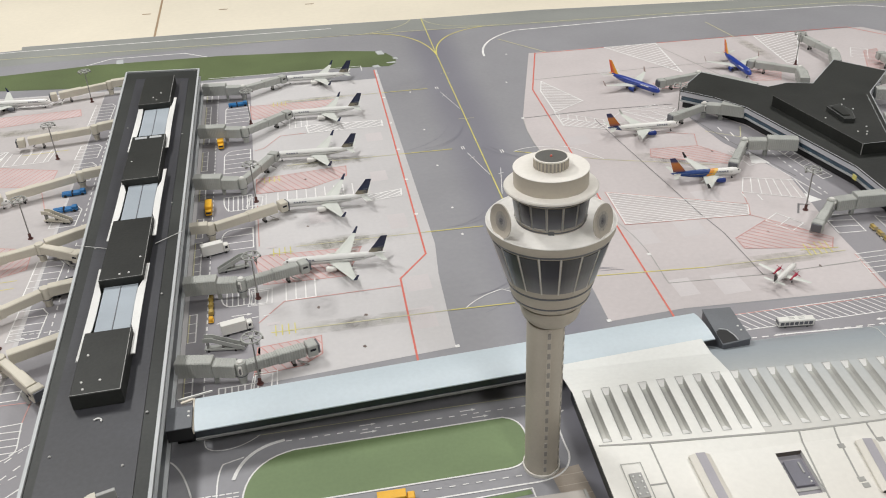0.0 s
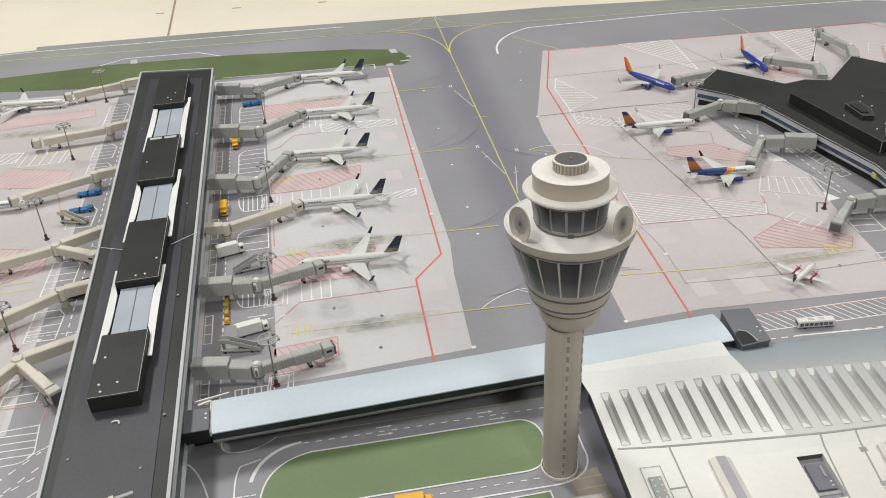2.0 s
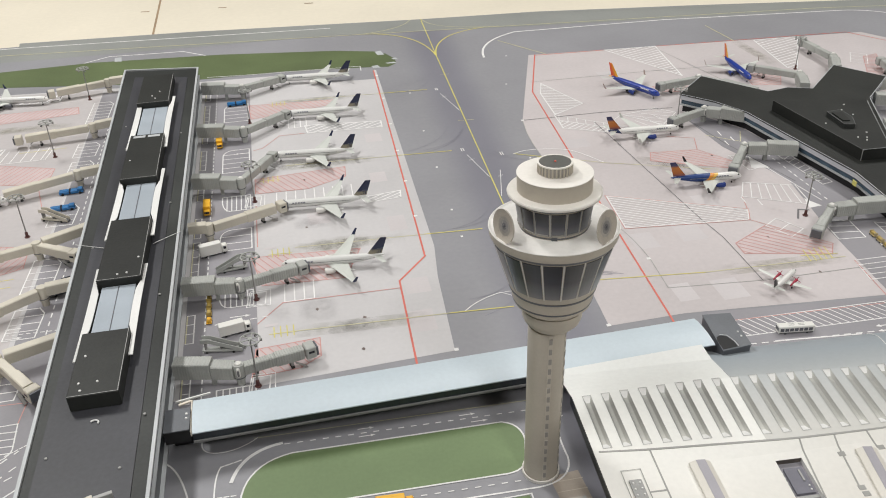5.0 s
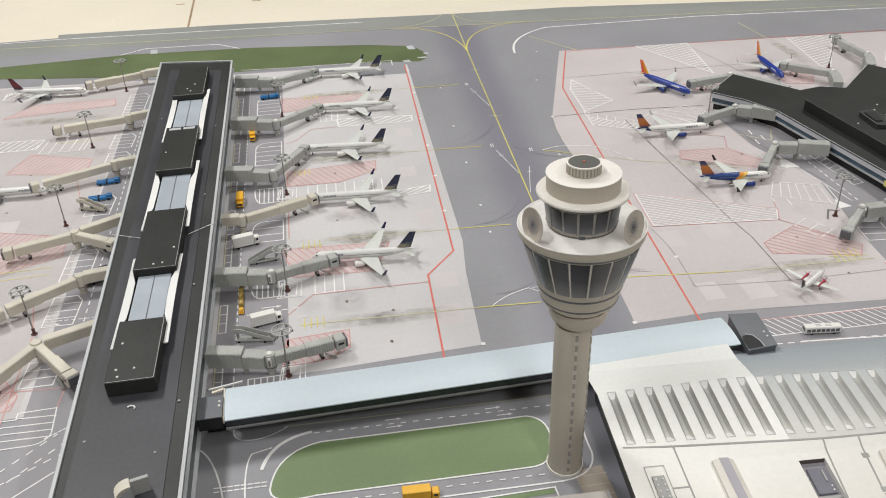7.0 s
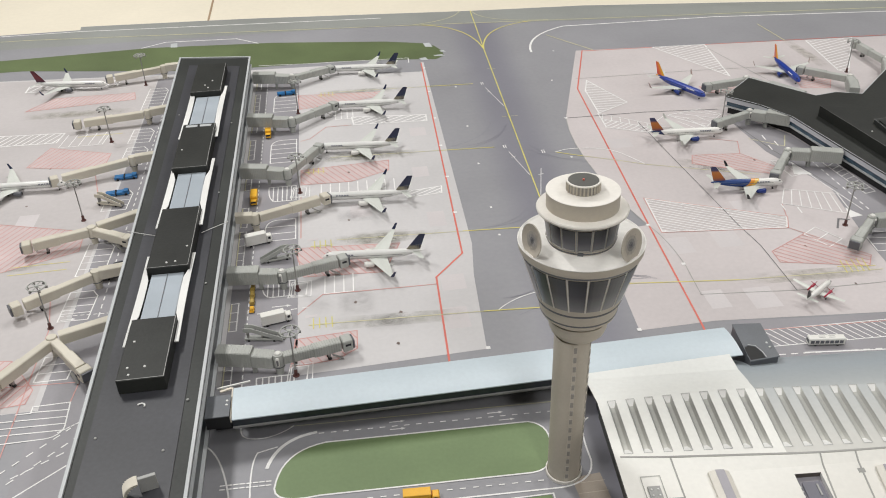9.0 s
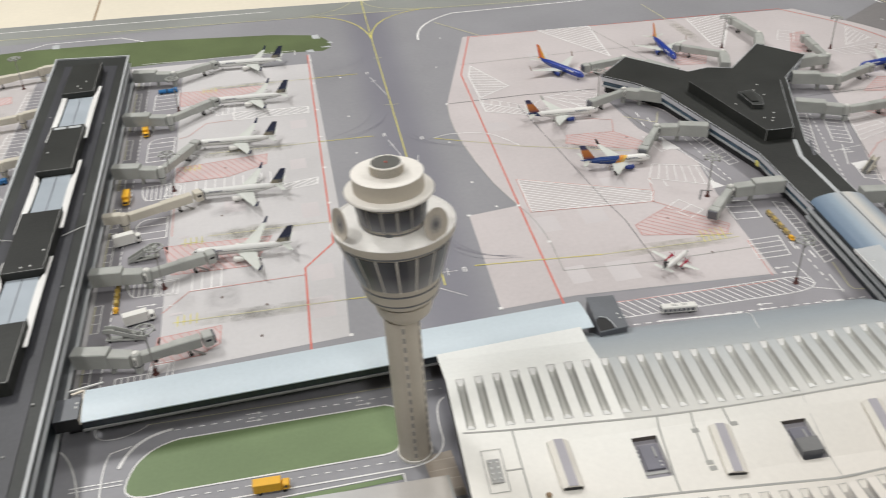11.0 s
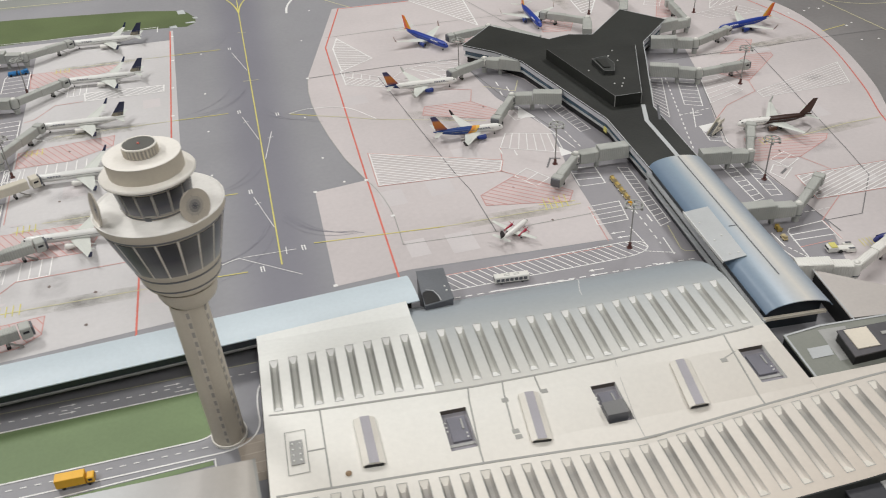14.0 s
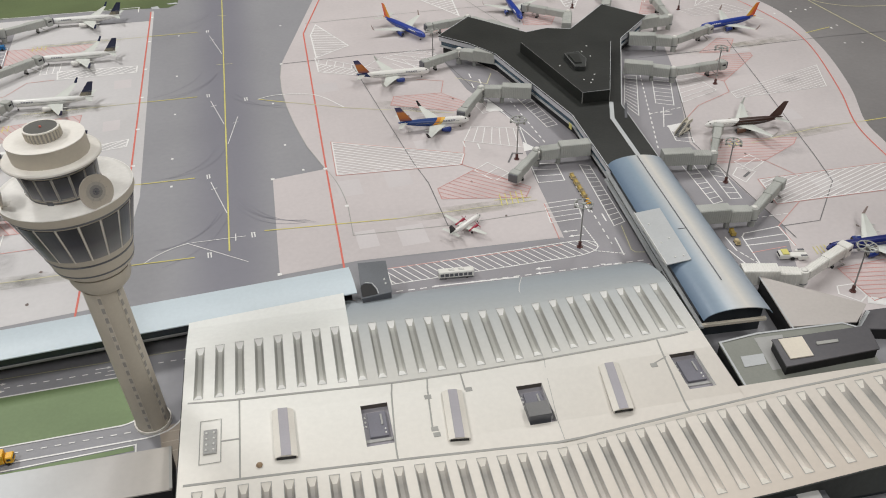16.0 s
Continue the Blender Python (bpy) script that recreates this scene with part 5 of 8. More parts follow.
# grime scattered along the stand lines
def smear_material(name, color, strength):
    """A soft-edged stain, thickest in its middle and broken by noise."""
    m = bpy.data.materials.new(name)
    m.use_nodes = True
    nt = m.node_tree
    b = nt.nodes["Principled BSDF"]
    b.inputs["Base Color"].default_value, b.inputs["Roughness"].default_value = (*color, 1), 0.5
    tc, sep = nt.nodes.new("ShaderNodeTexCoord"), nt.nodes.new("ShaderNodeSeparateXYZ")
    nt.links.new(tc.outputs["Generated"], sep.inputs[0])
    fac = None
    for k in (0, 1):
        sub, sq, one = (nt.nodes.new("ShaderNodeMath") for _ in range(3))
        sub.operation, sub.inputs[1].default_value = "MULTIPLY_ADD", 2.0
        sub.inputs[2].default_value = -1.0
        sq.operation = "MULTIPLY"
        one.operation, one.inputs[0].default_value = "SUBTRACT", 1.0
        nt.links.new(sep.outputs[k], sub.inputs[0])
        nt.links.new(sub.outputs[0], sq.inputs[0])
        nt.links.new(sub.outputs[0], sq.inputs[1])
        nt.links.new(sq.outputs[0], one.inputs[1])
        if fac is None:
            fac = one.outputs[0]
        else:
            mul = nt.nodes.new("ShaderNodeMath")
            mul.operation, mul.use_clamp = "MULTIPLY", True
            nt.links.new(fac, mul.inputs[0])
            nt.links.new(one.outputs[0], mul.inputs[1])
            fac = mul.outputs[0]
    nz, mr = nt.nodes.new("ShaderNodeTexNoise"), nt.nodes.new("ShaderNodeMapRange")
    nz.inputs["Scale"].default_value, nz.inputs["Detail"].default_value = 80, 6
    mr.inputs["From Min"].default_value, mr.inputs["From Max"].default_value = 0.28, 0.74
    mr.inputs["To Max"].default_value = strength
    nt.links.new(tc.outputs["Object"], nz.inputs["Vector"])
    nt.links.new(nz.outputs["Fac"], mr.inputs["Value"])
    mul = nt.nodes.new("ShaderNodeMath")
    mul.operation = "MULTIPLY"
    nt.links.new(fac, mul.inputs[0])
    nt.links.new(mr.outputs["Result"], mul.inputs[1])
    clear, mix = nt.nodes.new("ShaderNodeBsdfTransparent"), nt.nodes.new("ShaderNodeMixShader")
    nt.links.new(mul.outputs[0], mix.inputs[0])
    nt.links.new(clear.outputs[0], mix.inputs[1])
    nt.links.new(b.outputs[0], mix.inputs[2])
    nt.links.new(mix.outputs[0], nt.nodes["Material Output"].inputs["Surface"])
    return m


OIL_SMEAR = smear_material("oil_smear", (0.30, 0.29, 0.20), 0.5)
DARK_SMEAR = smear_material("dark_smear", (0.20, 0.19, 0.20), 0.3)


def grime(x0, y0, x1, y1, w=0.020, mat=None):
    a, b = Vector((x0, y0)), Vector((x1, y1))
    s_ = (b - a).orthogonal().normalized() * w / 2
    part("grime", sheet([a + s_, a - s_, b - s_, b + s_], Z1 + 0.00008), mat or OIL_SMEAR, MAT)


# stand lead-in lines
for y, x0, x1 in ((0.736, 0.07, 0.288), (0.888, 0.09, 0.294), (1.096, 0.09, 0.304), (1.322, 0.09, 0.313)):
    xm = 0.228 + 0.02 * (y - 0.8)
    ink("lead_line", stroke([(x0, y + 0.006), (xm, y - 0.001)], 0.0011, Z3), PALE_YELLOW)
    ink("lead_line", stroke([(xm + 0.001, y - 0.001), (x1, y - 0.005)], 0.0014, Z3), YELLOW_INK)
    if x0 < 0.1:
        grime(0.075, y + 0.005, 0.21, y - 0.002)
ink("lead_line", stroke([(0.359, 0.758), (0.49, 0.742)], 0.0013, Z3), YELLOW_INK)
ink("lead_line", stroke([(0.49, 0.742), (0.64, 0.735)], 0.0012, Z3), PALE_YELLOW)
grime(0.50, 0.742, 0.64, 0.734)
grime(0.52, 1.008, 0.61, 0.955)
grime(0.93, 0.781, 1.05, 0.789)
grime(0.96, 1.03, 1.17, 1.045)
grime(0.10, 0.893, 0.17, 0.889, 0.03)
grime(0.08, 1.10, 0.16, 1.095, 0.024)
grime(0.862, 1.40, 0.868, 1.27, 0.02)
grime(-0.33, 0.90, -0.22, 0.905, 0.024)
grime(-0.36, 1.325, -0.20, 1.318, 0.024)
for x, y, w, h in ((0.105, 0.775, 0.04, 0.05), (0.135, 0.735, 0.05, 0.03), (0.115, 0.945, 0.05, 0.03), (0.56, 0.975, 0.06, 0.035), (1.06, 0.915, 0.035, 0.022), (0.62, 0.755, 0.05, 0.03), (0.165, 1.27, 0.05, 0.03), (0.15, 1.13, 0.05, 0.028), (0.95, 0.755, 0.05, 0.03)):
    grime(x - w / 2, y, x + w / 2, y, h, DARK_SMEAR)
ink("lead_line", stroke([(0.380, 1.061), (0.412, 1.043)], 0.0014, Z3), YELLOW_INK)
ink("lead_line", stroke([(0.412, 1.043), (0.451, 1.023), (0.483, 1.005), (0.61, 0.952)], 0.0012, Z3), PALE_YELLOW)
ink("lead_line", stroke(spline([(0.380, 1.061), (0.395, 1.066), (0.411, 1.066), (0.438, 1.060), (0.459, 1.046), (0.482, 1.008)]), 0.0014, Z3), WHITE_INK)
ink("lead_line", stroke([(0.92, 0.78), (1.015, 0.791), (1.078, 0.790)], 0.0013, Z3), PALE_YELLOW)
ink("lead_line", stroke([(1.078, 0.790), (1.125, 0.790)], 0.0014, Z3), YELLOW_INK)
ink("lead_line", stroke([(1.173, 1.050), (1.218, 1.059)], 0.0015, Z3), YELLOW_INK)
ink("taxi_line", stroke(spline([(1.255, 1.42), (1.259, 1.30), (1.254, 1.21), (1.255, 1.136), (1.258, 1.06), (1.262, 0.95), (1.262, 0.82)]), 0.0018, Z3), PALE_YELLOW)
ink("taxi_line", stroke(spline([(1.252, 1.21), (1.256, 1.178), (1.270, 1.148), (1.305, 1.122), (1.36, 1.108)]), 0.0016, Z3), PALE_YELLOW)
part("grass", sheet([(1.37, 1.32), (1.335, 1.271), (1.325, 1.243), (1.334, 1.213), (1.360, 1.187), (1.43, 1.16), (1.50, 1.15), (1.56, 1.28)], Z2), FAR_GRASS, MAT)
ink("edge_line", stroke(spline([(1.315, 1.33), (1.307, 1.283), (1.308, 1.263), (1.316, 1.230), (1.331, 1.204), (1.358, 1.183), (1.43, 1.155), (1.50, 1.145)]), 0.0026, Z3), WHITE_INK)
ink("edge_line", stroke([(1.309, 1.258), (1.327, 1.266)], 0.0024, Z3), WHITE_INK)
for x, y in ((1.196, 1.282), (1.220, 1.278), (1.226, 1.131), (1.200, 1.131), (1.172, 1.131), (1.219, 1.055)):
    ink("dot", sheet([(x - 0.0016, y - 0.0022), (x + 0.0016, y - 0.0022), (x + 0.0016, y + 0.0022), (x - 0.0016, y + 0.0022)], Z3), WHITE_INK)


def rose(poly, angle=48, gap=0.0072):
    ink("stand_zone", sheet(poly, Z2), ROSE_INK)
    ink("stand_hatch", hatch(poly, angle, gap, 0.0010, Z3), PINK_INK)


def white_zone(poly, angle, gap, w=0.0017):
    ink("keep_clear", hatch(poly, angle, gap, w, Z3), WHITE_INK)


# east stands of the pier
rose([(0.045, 0.722), (0.103, 0.726), (0.102, 0.699), (0.083, 0.686), (0.041, 0.682)], -60)
rose([(0.043, 0.884), (0.158, 0.875), (0.137, 0.821), (0.053, 0.826)], -60)
rose([(0.050, 1.072), (0.163, 1.080), (0.161, 1.052), (0.113, 1.030), (0.050, 1.032)], -60)
rose([(0.045, 1.325), (0.170, 1.315), (0.168, 1.298), (0.12, 1.285), (0.048, 1.270)], -60)
for a, b in (((0.075, 0.824), 0.104), ((0.075, 1.028), 0.165), ((0.10, 1.255), 0.125)):
    x, y = a
    n = max(3, int((b - x) / 0.0105))
    for k in range(n + 1):
        ink("bay_line", stroke([(x + (b - x) * k / n, y), (x + (b - x) * k / n - 0.001, y - 0.032)], 0.0013, Z3), WHITE_INK)
    ink("bay_line", stroke([(x - 0.001, y - 0.032), (b - 0.001, y - 0.032)], 0.0013, Z3), WHITE_INK)
white_zone([(0.173, 0.990), (0.221, 0.997), (0.219, 0.980), (0.177, 0.976)], 30, 0.006)
white_zone([(0.122, 1.227), (0.228, 1.215), (0.227, 1.194), (0.124, 1.200)], 30, 0.008, 0.002)
ink("red_line", stroke([(0.047, 0.761), (0.072, 0.791), (0.187, 0.789)], 0.0011, Z3), PINK_INK)
ink("red_line", stroke([(0.05, 1.16), (0.062, 1.165), (0.085, 1.20), (0.12, 1.20)], 0.0011, Z3), PINK_INK)
ink("red_line", stroke([(0.05, 0.905), (0.05, 1.0)], 0.0011, Z3), PINK_INK)
for y0, y1 in ((0.66, 0.70), (0.745, 0.79), (0.84, 0.93), (0.94, 0.985), (1.03, 1.09), (1.115, 1.175), (1.2, 1.22), (1.265, 1.34), (1.36, 1.40)):
    for k, x in enumerate((-0.0185, -0.0115)):
        ink("lane_line", stroke([(x, y0), (x, y1)], 0.0012, Z3), PALE_YELLOW if k == 0 else WHITE_INK)
    n = int((y1 - y0) / 0.013)
    for k in range(n + 1):
        y = y0 + (y1 - y0) * k / max(1, n)
        ink("ladder_bar", stroke([(-0.0185, y), (-0.0115, y)], 0.0010, Z3), WHITE_INK)
ink("lane_dashes", dashes((-0.0015, 0.64), (-0.002, 1.41), 0.0012, Z3, 0.005, 0.006), WHITE_INK)
for y0, y1 in ((0.905, 0.95), (0.995, 1.032), (1.10, 1.168), (1.268, 1.335), (0.795, 0.822), (0.652, 0.672)):
    flip = y1 - y0 < 0.04
    if flip:
        loop = bez((0.011, y1), (0.010, y0), (0.022, y0)) + [(0.044, y0), (0.044, y1)]
        ink("bay_outline", stroke(loop, 0.0013, Z3, closed=True), WHITE_INK)
        for k in range(1, 6):
            x = 0.011 + 0.0055 * k
            ink("bay_line", stroke([(x, y0 + 0.001), (x, y1)], 0.0012, Z3), WHITE_INK)
    else:
        loop = [(0.010, y0), (0.044, y0), (0.044, y1)] + bez((0.025, y1), (0.012, y1), (0.010, y1 - 0.016))
        ink("bay_outline", stroke(loop, 0.0013, Z3, closed=True), WHITE_INK)
        n = int((y1 - y0) / 0.0115)
        for k in range(1, n):
            y = y0 + (y1 - y0) * k / n
            ink("bay_line", stroke([(0.011, y), (0.043, y)], 0.0012, Z3), WHITE_INK)
for y in (0.803, 0.670, 1.012):
    ink("pole_box", stroke([(0.040, y - 0.010), (0.055, y - 0.010), (0.057, y + 0.012), (0.042, y + 0.012)], 0.0012, Z3, closed=True), WHITE_INK)
    ink("pole_box", stroke([(0.037, y - 0.012), (0.060, y - 0.012), (0.061, y + 0.015), (0.041, y + 0.015)], 0.0009, Z3, closed=True), WHITE_INK)
for x, y, s in ((0.03, 0.778, -1), (0.03, 0.762, 1), (0.035, 1.155, 1)):
    ink("arrow", sheet([(x - 0.006 * s, y - 0.002), (x - 0.006 * s, y + 0.002), (x - 0.011 * s, y)], Z3), WHITE_INK)
    ink("arrow", stroke([(x - 0.006 * s, y), (x + 0.008 * s, y)], 0.0013, Z3), WHITE_INK)
ink("lane_dashes", dashes((0.008, 0.769), (0.062, 0.772), 0.0013, Z3, 0.005, 0.006), WHITE_INK)
for x, y in ((0.062, 0.742), (0.065, 0.885), (0.06, 1.065), (0.075, 1.135), (0.08, 1.318)):
    for k in range(4):
        ink("stop_mark", stroke([(x + 0.006 * k, y - 0.006), (x + 0.006 * k, y + 0.010)], 0.0010, Z3), YELLOW_INK)
    ink("stop_mark", stroke([(x - 0.004, y), (x + 0.02, y - 0.001)], 0.0010, Z3), YELLOW_INK)
    ink("stop_panel", sheet([(x - 0.008, y + 0.012), (x + 0.004, y + 0.0125), (x + 0.004, y + 0.0165), (x - 0.008, y + 0.016)], Z3), SLAB)
for x, y in ((0.104, 0.772), (0.105, 0.935), (0.11, 1.055), (0.147, 0.748), (0.14, 0.70), (0.585, 0.79), (0.62, 0.99), (0.555, 0.96), (0.60, 0.715), (0.93, 0.60), (0.90, 0.76), (0.975, 0.975), (-0.275, 1.14), (-0.28, 1.04)):
    spot = [(x + random.uniform(0.6, 1.3) * 0.0017 * math.cos(a * 0.7), y + random.uniform(0.6, 1.3) * 0.0022 * math.sin(a * 0.7)) for a in range(9)]
    part("oil_spot", sheet(spot, Z3), SPOT, MAT)

# west stands of the pier
rose([(-0.33, 1.39), (-0.207, 1.390), (-0.202, 1.362), (-0.36, 1.345)], 60)
rose([(-0.290, 1.205), (-0.204, 1.172), (-0.206, 1.125), (-0.308, 1.149)], 60)
rose([(-0.36, 0.99), (-0.30, 1.0), (-0.196, 0.965), (-0.194, 0.922), (-0.27, 0.892), (-0.36, 0.885)], 60)
rose([(-0.30, 0.745), (-0.215, 0.735), (-0.185, 0.690), (-0.187, 0.672), (-0.30, 0.66)], 60)
white_zone([(-0.40, 1.262), (-0.282, 1.253), (-0.287, 1.222), (-0.40, 1.225)], 60, 0.009, 0.002)
white_zone([(-0.38, 1.45), (-0.24, 1.45), (-0.24, 1.425), (-0.38, 1.425)], 60, 0.011, 0.0025)
for y0, y1 in ((1.315, 1.40), (1.20, 1.245), (1.185, 1.13), (1.01, 1.06), (0.87, 0.935), (0.79, 0.84), (0.70, 0.735)):
    lo, hi = min(y0, y1), max(y0, y1)
    ink("bay_outline", stroke([(-0.187, lo), (-0.158, lo), (-0.156, hi - 0.01), (-0.162, hi), (-0.185, hi)], 0.0013, Z3, closed=True), WHITE_INK)
    n = int((hi - lo) / 0.011)
    for k in range(1, n):
        y = lo + (hi - lo) * k / n
        ink("bay_line", stroke([(-0.186, y), (-0.158, y)], 0.0012, Z3), WHITE_INK)
ink("lane_dashes", dashes((-0.133, 0.645), (-0.142, 1.40), 0.0015, Z3, 0.0022, 0.0058), WHITE_INK)
ink("lane_dashes", dashes((-0.148, 0.765), (-0.152, 1.30), 0.0013, Z3, 0.006, 0.008), WHITE_INK)
ink("bay_outline", stroke([(-0.191, 0.659), (-0.179, 0.659), (-0.179, 0.667), (-0.148, 0.668), (-0.146, 0.638)] + bez((-0.146, 0.638), (-0.147, 0.626), (-0.160, 0.625), 6) + [(-0.215, 0.624)], 0.0012, Z3), WHITE_INK)
for k, y in enumerate((0.659, 0.6505, 0.642, 0.634)):
    ink("bay_line", stroke([(-0.178 if k == 0 else -0.212, y + 0.001), (-0.147, y - 0.0005)], 0.0012, Z3), WHITE_INK)
for a, b in (((-0.186, 0.590), (-0.141, 0.634)), ((-0.185, 0.570), (-0.134, 0.622)), ((-0.175, 0.584), (-0.132, 0.611))):
    ink("lane_dashes", dashes(a, b, 0.0013, Z3, 0.005, 0.007), WHITE_INK)
ink("lane_dashes", dashes((-0.150, 0.631), (-0.134, 0.641), 0.0012, Z3, 0.002, 0.0018), WHITE_INK)
ink("lane_line", stroke([(-0.185, 0.549), (-0.135, 0.591)], 0.0014, Z3), WHITE_INK)
ink("red_line", stroke([(-0.260, 0.700), (-0.201, 0.697), (-0.146, 0.694), (-0.148, 0.669)], 0.0010, Z3), PINK_INK)
for y, s_ in ((0.8085, -1), (0.7925, 1)):
    ink("arrow", stroke([(-0.184, y), (-0.174, y)], 0.0012, Z3), WHITE_INK)
    ink("arrow", sheet([(-0.179 + 0.005 * s_, y - 0.002), (-0.179 + 0.005 * s_, y + 0.002), (-0.179 + 0.0095 * s_, y)], Z3), WHITE_INK)
ink("lane_dashes", dashes((-0.186, 0.799), (-0.140, 0.797), 0.0011, Z3, 0.003, 0.0035), WHITE_INK)
for k in range(5):
    ink("bay_line", stroke([(-0.275 + 0.013 * k, 1.245), (-0.28 + 0.013 * k, 1.205)], 0.0013, Z3), WHITE_INK)
ink("bay_line", stroke([(-0.278, 1.205), (-0.222, 1.205), (-0.217, 1.245)], 0.0013, Z3), WHITE_INK)
ink("red_line", stroke([(-0.2, 1.06), (-0.215, 1.12)], 0.0011, Z3), PINK_INK)
ink("red_line", stroke([(-0.190, 0.60), (-0.192, 0.78), (-0.205, 0.84)], 0.0011, Z3), PINK_INK)
for y in (0.885, 0.90, 1.235):
    ink("stop_mark", stroke([(-0.26, y), (-0.20, y + 0.002)], 0.0010, Z3), YELLOW_INK)

# roads south of the connector
ISLAND = bez((0.030, 0.540), (0.034, 0.578), (0.070, 0.583), 10) + [(0.236, 0.579)] + bez((0.236, 0.579), (0.250, 0.574), (0.249, 0.556), 6) + bez((0.243, 0.535), (0.240, 0.5245), (0.226, 0.524), 6) + [(0.064, 0.528)] + bez((0.064, 0.528), (0.03, 0.524), (0.030, 0.540), 6)
part("grass", sheet(ISLAND, Z2), GRASS, MAT)
ink("kerb_line", stroke(ISLAND, 0.0014, Z3, closed=True), WHITE_INK)
part("grass", sheet([(0.10, 0.500), (0.236, 0.5005), (0.237, 0.496), (0.10, 0.494)], Z2), GRASS, MAT)
ink("kerb_line", stroke([(0.10, 0.5015), (0.238, 0.5015), (0.238, 0.49)], 0.0012, Z3), WHITE_INK)
ink("kerb_line", stroke([(0.10, 0.510), (0.245, 0.506)] + bez((0.245, 0.506), (0.272, 0.507), (0.275, 0.53)) + bez((0.275, 0.53), (0.274, 0.57), (0.285, 0.575)), 0.0014, Z3), WHITE_INK)
ink("lane_dashes", dashes((0.065, 0.594), (0.285, 0.587), 0.0010, Z3, 0.0036, 0.0064), WHITE_INK)
ink("lane_dashes", dashes((0.05, 0.521), (0.24, 0.515), 0.0010, Z3, 0.0036, 0.0064), WHITE_INK)
ink("kerb_line", stroke([(0.042, 0.606), (0.28, 0.5985)], 0.0008, Z3), PALE_YELLOW)
ink("kerb_line", stroke(bez((0.001, 0.61), (0.0, 0.594), (0.022, 0.596)) + bez((0.022, 0.596), (0.034, 0.598), (0.044, 0.606)), 0.0010, Z3), WHITE_INK)
ink("broad_line", stroke(bez((0.024, 0.563), (0.032, 0.592), (0.062, 0.5955)), 0.0028, Z3), WHITE_INK)
ink("kerb_line", stroke(bez((-0.03, 0.596), (-0.012, 0.588), (-0.003, 0.530)), 0.0014, Z3), WHITE_INK)
ink("kerb_line", stroke(bez((0.012, 0.53), (0.010, 0.57), (0.016, 0.580)) , 0.0012, Z3), WHITE_INK)
ink("lane_dashes", dashes((0.016, 0.580), (0.031, 0.584), 0.0012, Z3, 0.002, 0.0015), WHITE_INK)
for y in (0.5455, 0.5495):
    ink("lane_dashes", dashes((-0.011, y), (0.027, y - 0.001), 0.0012, Z3, 0.003, 0.002), WHITE_INK)
for x, y in ((0.128, 0.5885), (0.218, 0.5845), (0.128, 0.597), (0.21, 0.594)):
    ink("arrow", stroke([(x - 0.005, y), (x + 0.004, y - 0.0002)], 0.0010, Z3), WHITE_INK)
    ink("arrow", sheet([(x + 0.004, y - 0.0016), (x + 0.004, y + 0.0014), (x + 0.0078, y - 0.0002)], Z3), WHITE_INK)
part("paving", sheet([(0.255, 0.514), (0.278, 0.516), (0.280, 0.47), (0.258, 0.47)], Z2), PAVING, MAT, "brown paved patch at the tower foot")
for k in range(4):
    ink("joint", stroke([(0.257, 0.478 + 0.01 * k), (0.279, 0.478 + 0.01 * k)], 0.0006, Z3), TOWER_CREAM)

# west side of the concourse
white_zone([(0.453, 0.920), (0.447, 0.845), (0.584, 0.829), (0.594, 0.850)], -32, 0.0054, 0.0015)
ink("red_line", stroke([(0.4515, 0.922), (0.4455, 0.8435), (0.585, 0.8275), (0.5955, 0.8512)], 0.0009, Z3, closed=True), PINK_INK)
for z in ([(0.488, 1.294), (0.522, 1.200), (0.471, 1.170), (0.475, 1.255)], [(0.469, 1.170), (0.467, 1.122), (0.520, 1.094), (0.532, 1.120)], [(0.532, 1.120), (0.560, 1.146), (0.600, 1.098), (0.560, 1.092)]):
    ink("keep_clear_edge", stroke(z, 0.0011, Z3, closed=True), WHITE_INK)
white_zone([(0.488, 1.294), (0.522, 1.200), (0.471, 1.170), (0.475, 1.255)], -20, 0.0064, 0.0019)
white_zone([(0.469, 1.150), (0.467, 1.122), (0.520, 1.094), (0.526, 1.108)], 32, 0.0070, 0.0018)
white_zone([(0.469, 1.170), (0.469, 1.150), (0.526, 1.108), (0.532, 1.120)], 75, 0.012, 0.0012)
white_zone([(0.562, 1.144), (0.614, 1.155), (0.636, 1.133), (0.602, 1.098)], -30, 0.012, 0.0013)
white_zone([(0.636, 1.415), (0.724, 1.409), (0.707, 1.266)], 20, 0.0088, 0.0022)
white_zone([(0.895, 1.391), (0.975, 1.388), (0.888, 1.243), (0.878, 1.255)], 20, 0.0088, 0.0022)
for p in (((0.585, 1.13), (0.605, 1.075)), ((0.60, 1.135), (0.625, 1.08)), ((0.57, 1.12), (0.59, 1.085))):
    ink("bay_line", stroke(p, 0.0012, Z3), WHITE_INK)
rose([(0.546, 0.786), (0.597, 0.814), (0.643, 0.761), (0.631, 0.743), (0.545, 0.765)], -42, 0.0068)
rose([(0.549, 1.018), (0.610, 1.011), (0.640, 0.965), (0.623, 0.952), (0.540, 0.995)], -42, 0.0068)
rose([(0.645, 1.235), (0.70, 1.23), (0.70, 1.20), (0.65, 1.21)], -42, 0.0068)
rose([(0.80, 1.255), (0.85, 1.225), (0.83, 1.19), (0.79, 1.20)], -42, 0.0068)
ink("red_line", stroke([(0.597, 0.814), (0.584, 0.829)], 0.0010, Z3), PINK_INK)
ink("red_line", stroke([(0.594, 0.850), (0.603, 0.880), (0.621, 0.912)], 0.0010, Z3), PINK_INK)
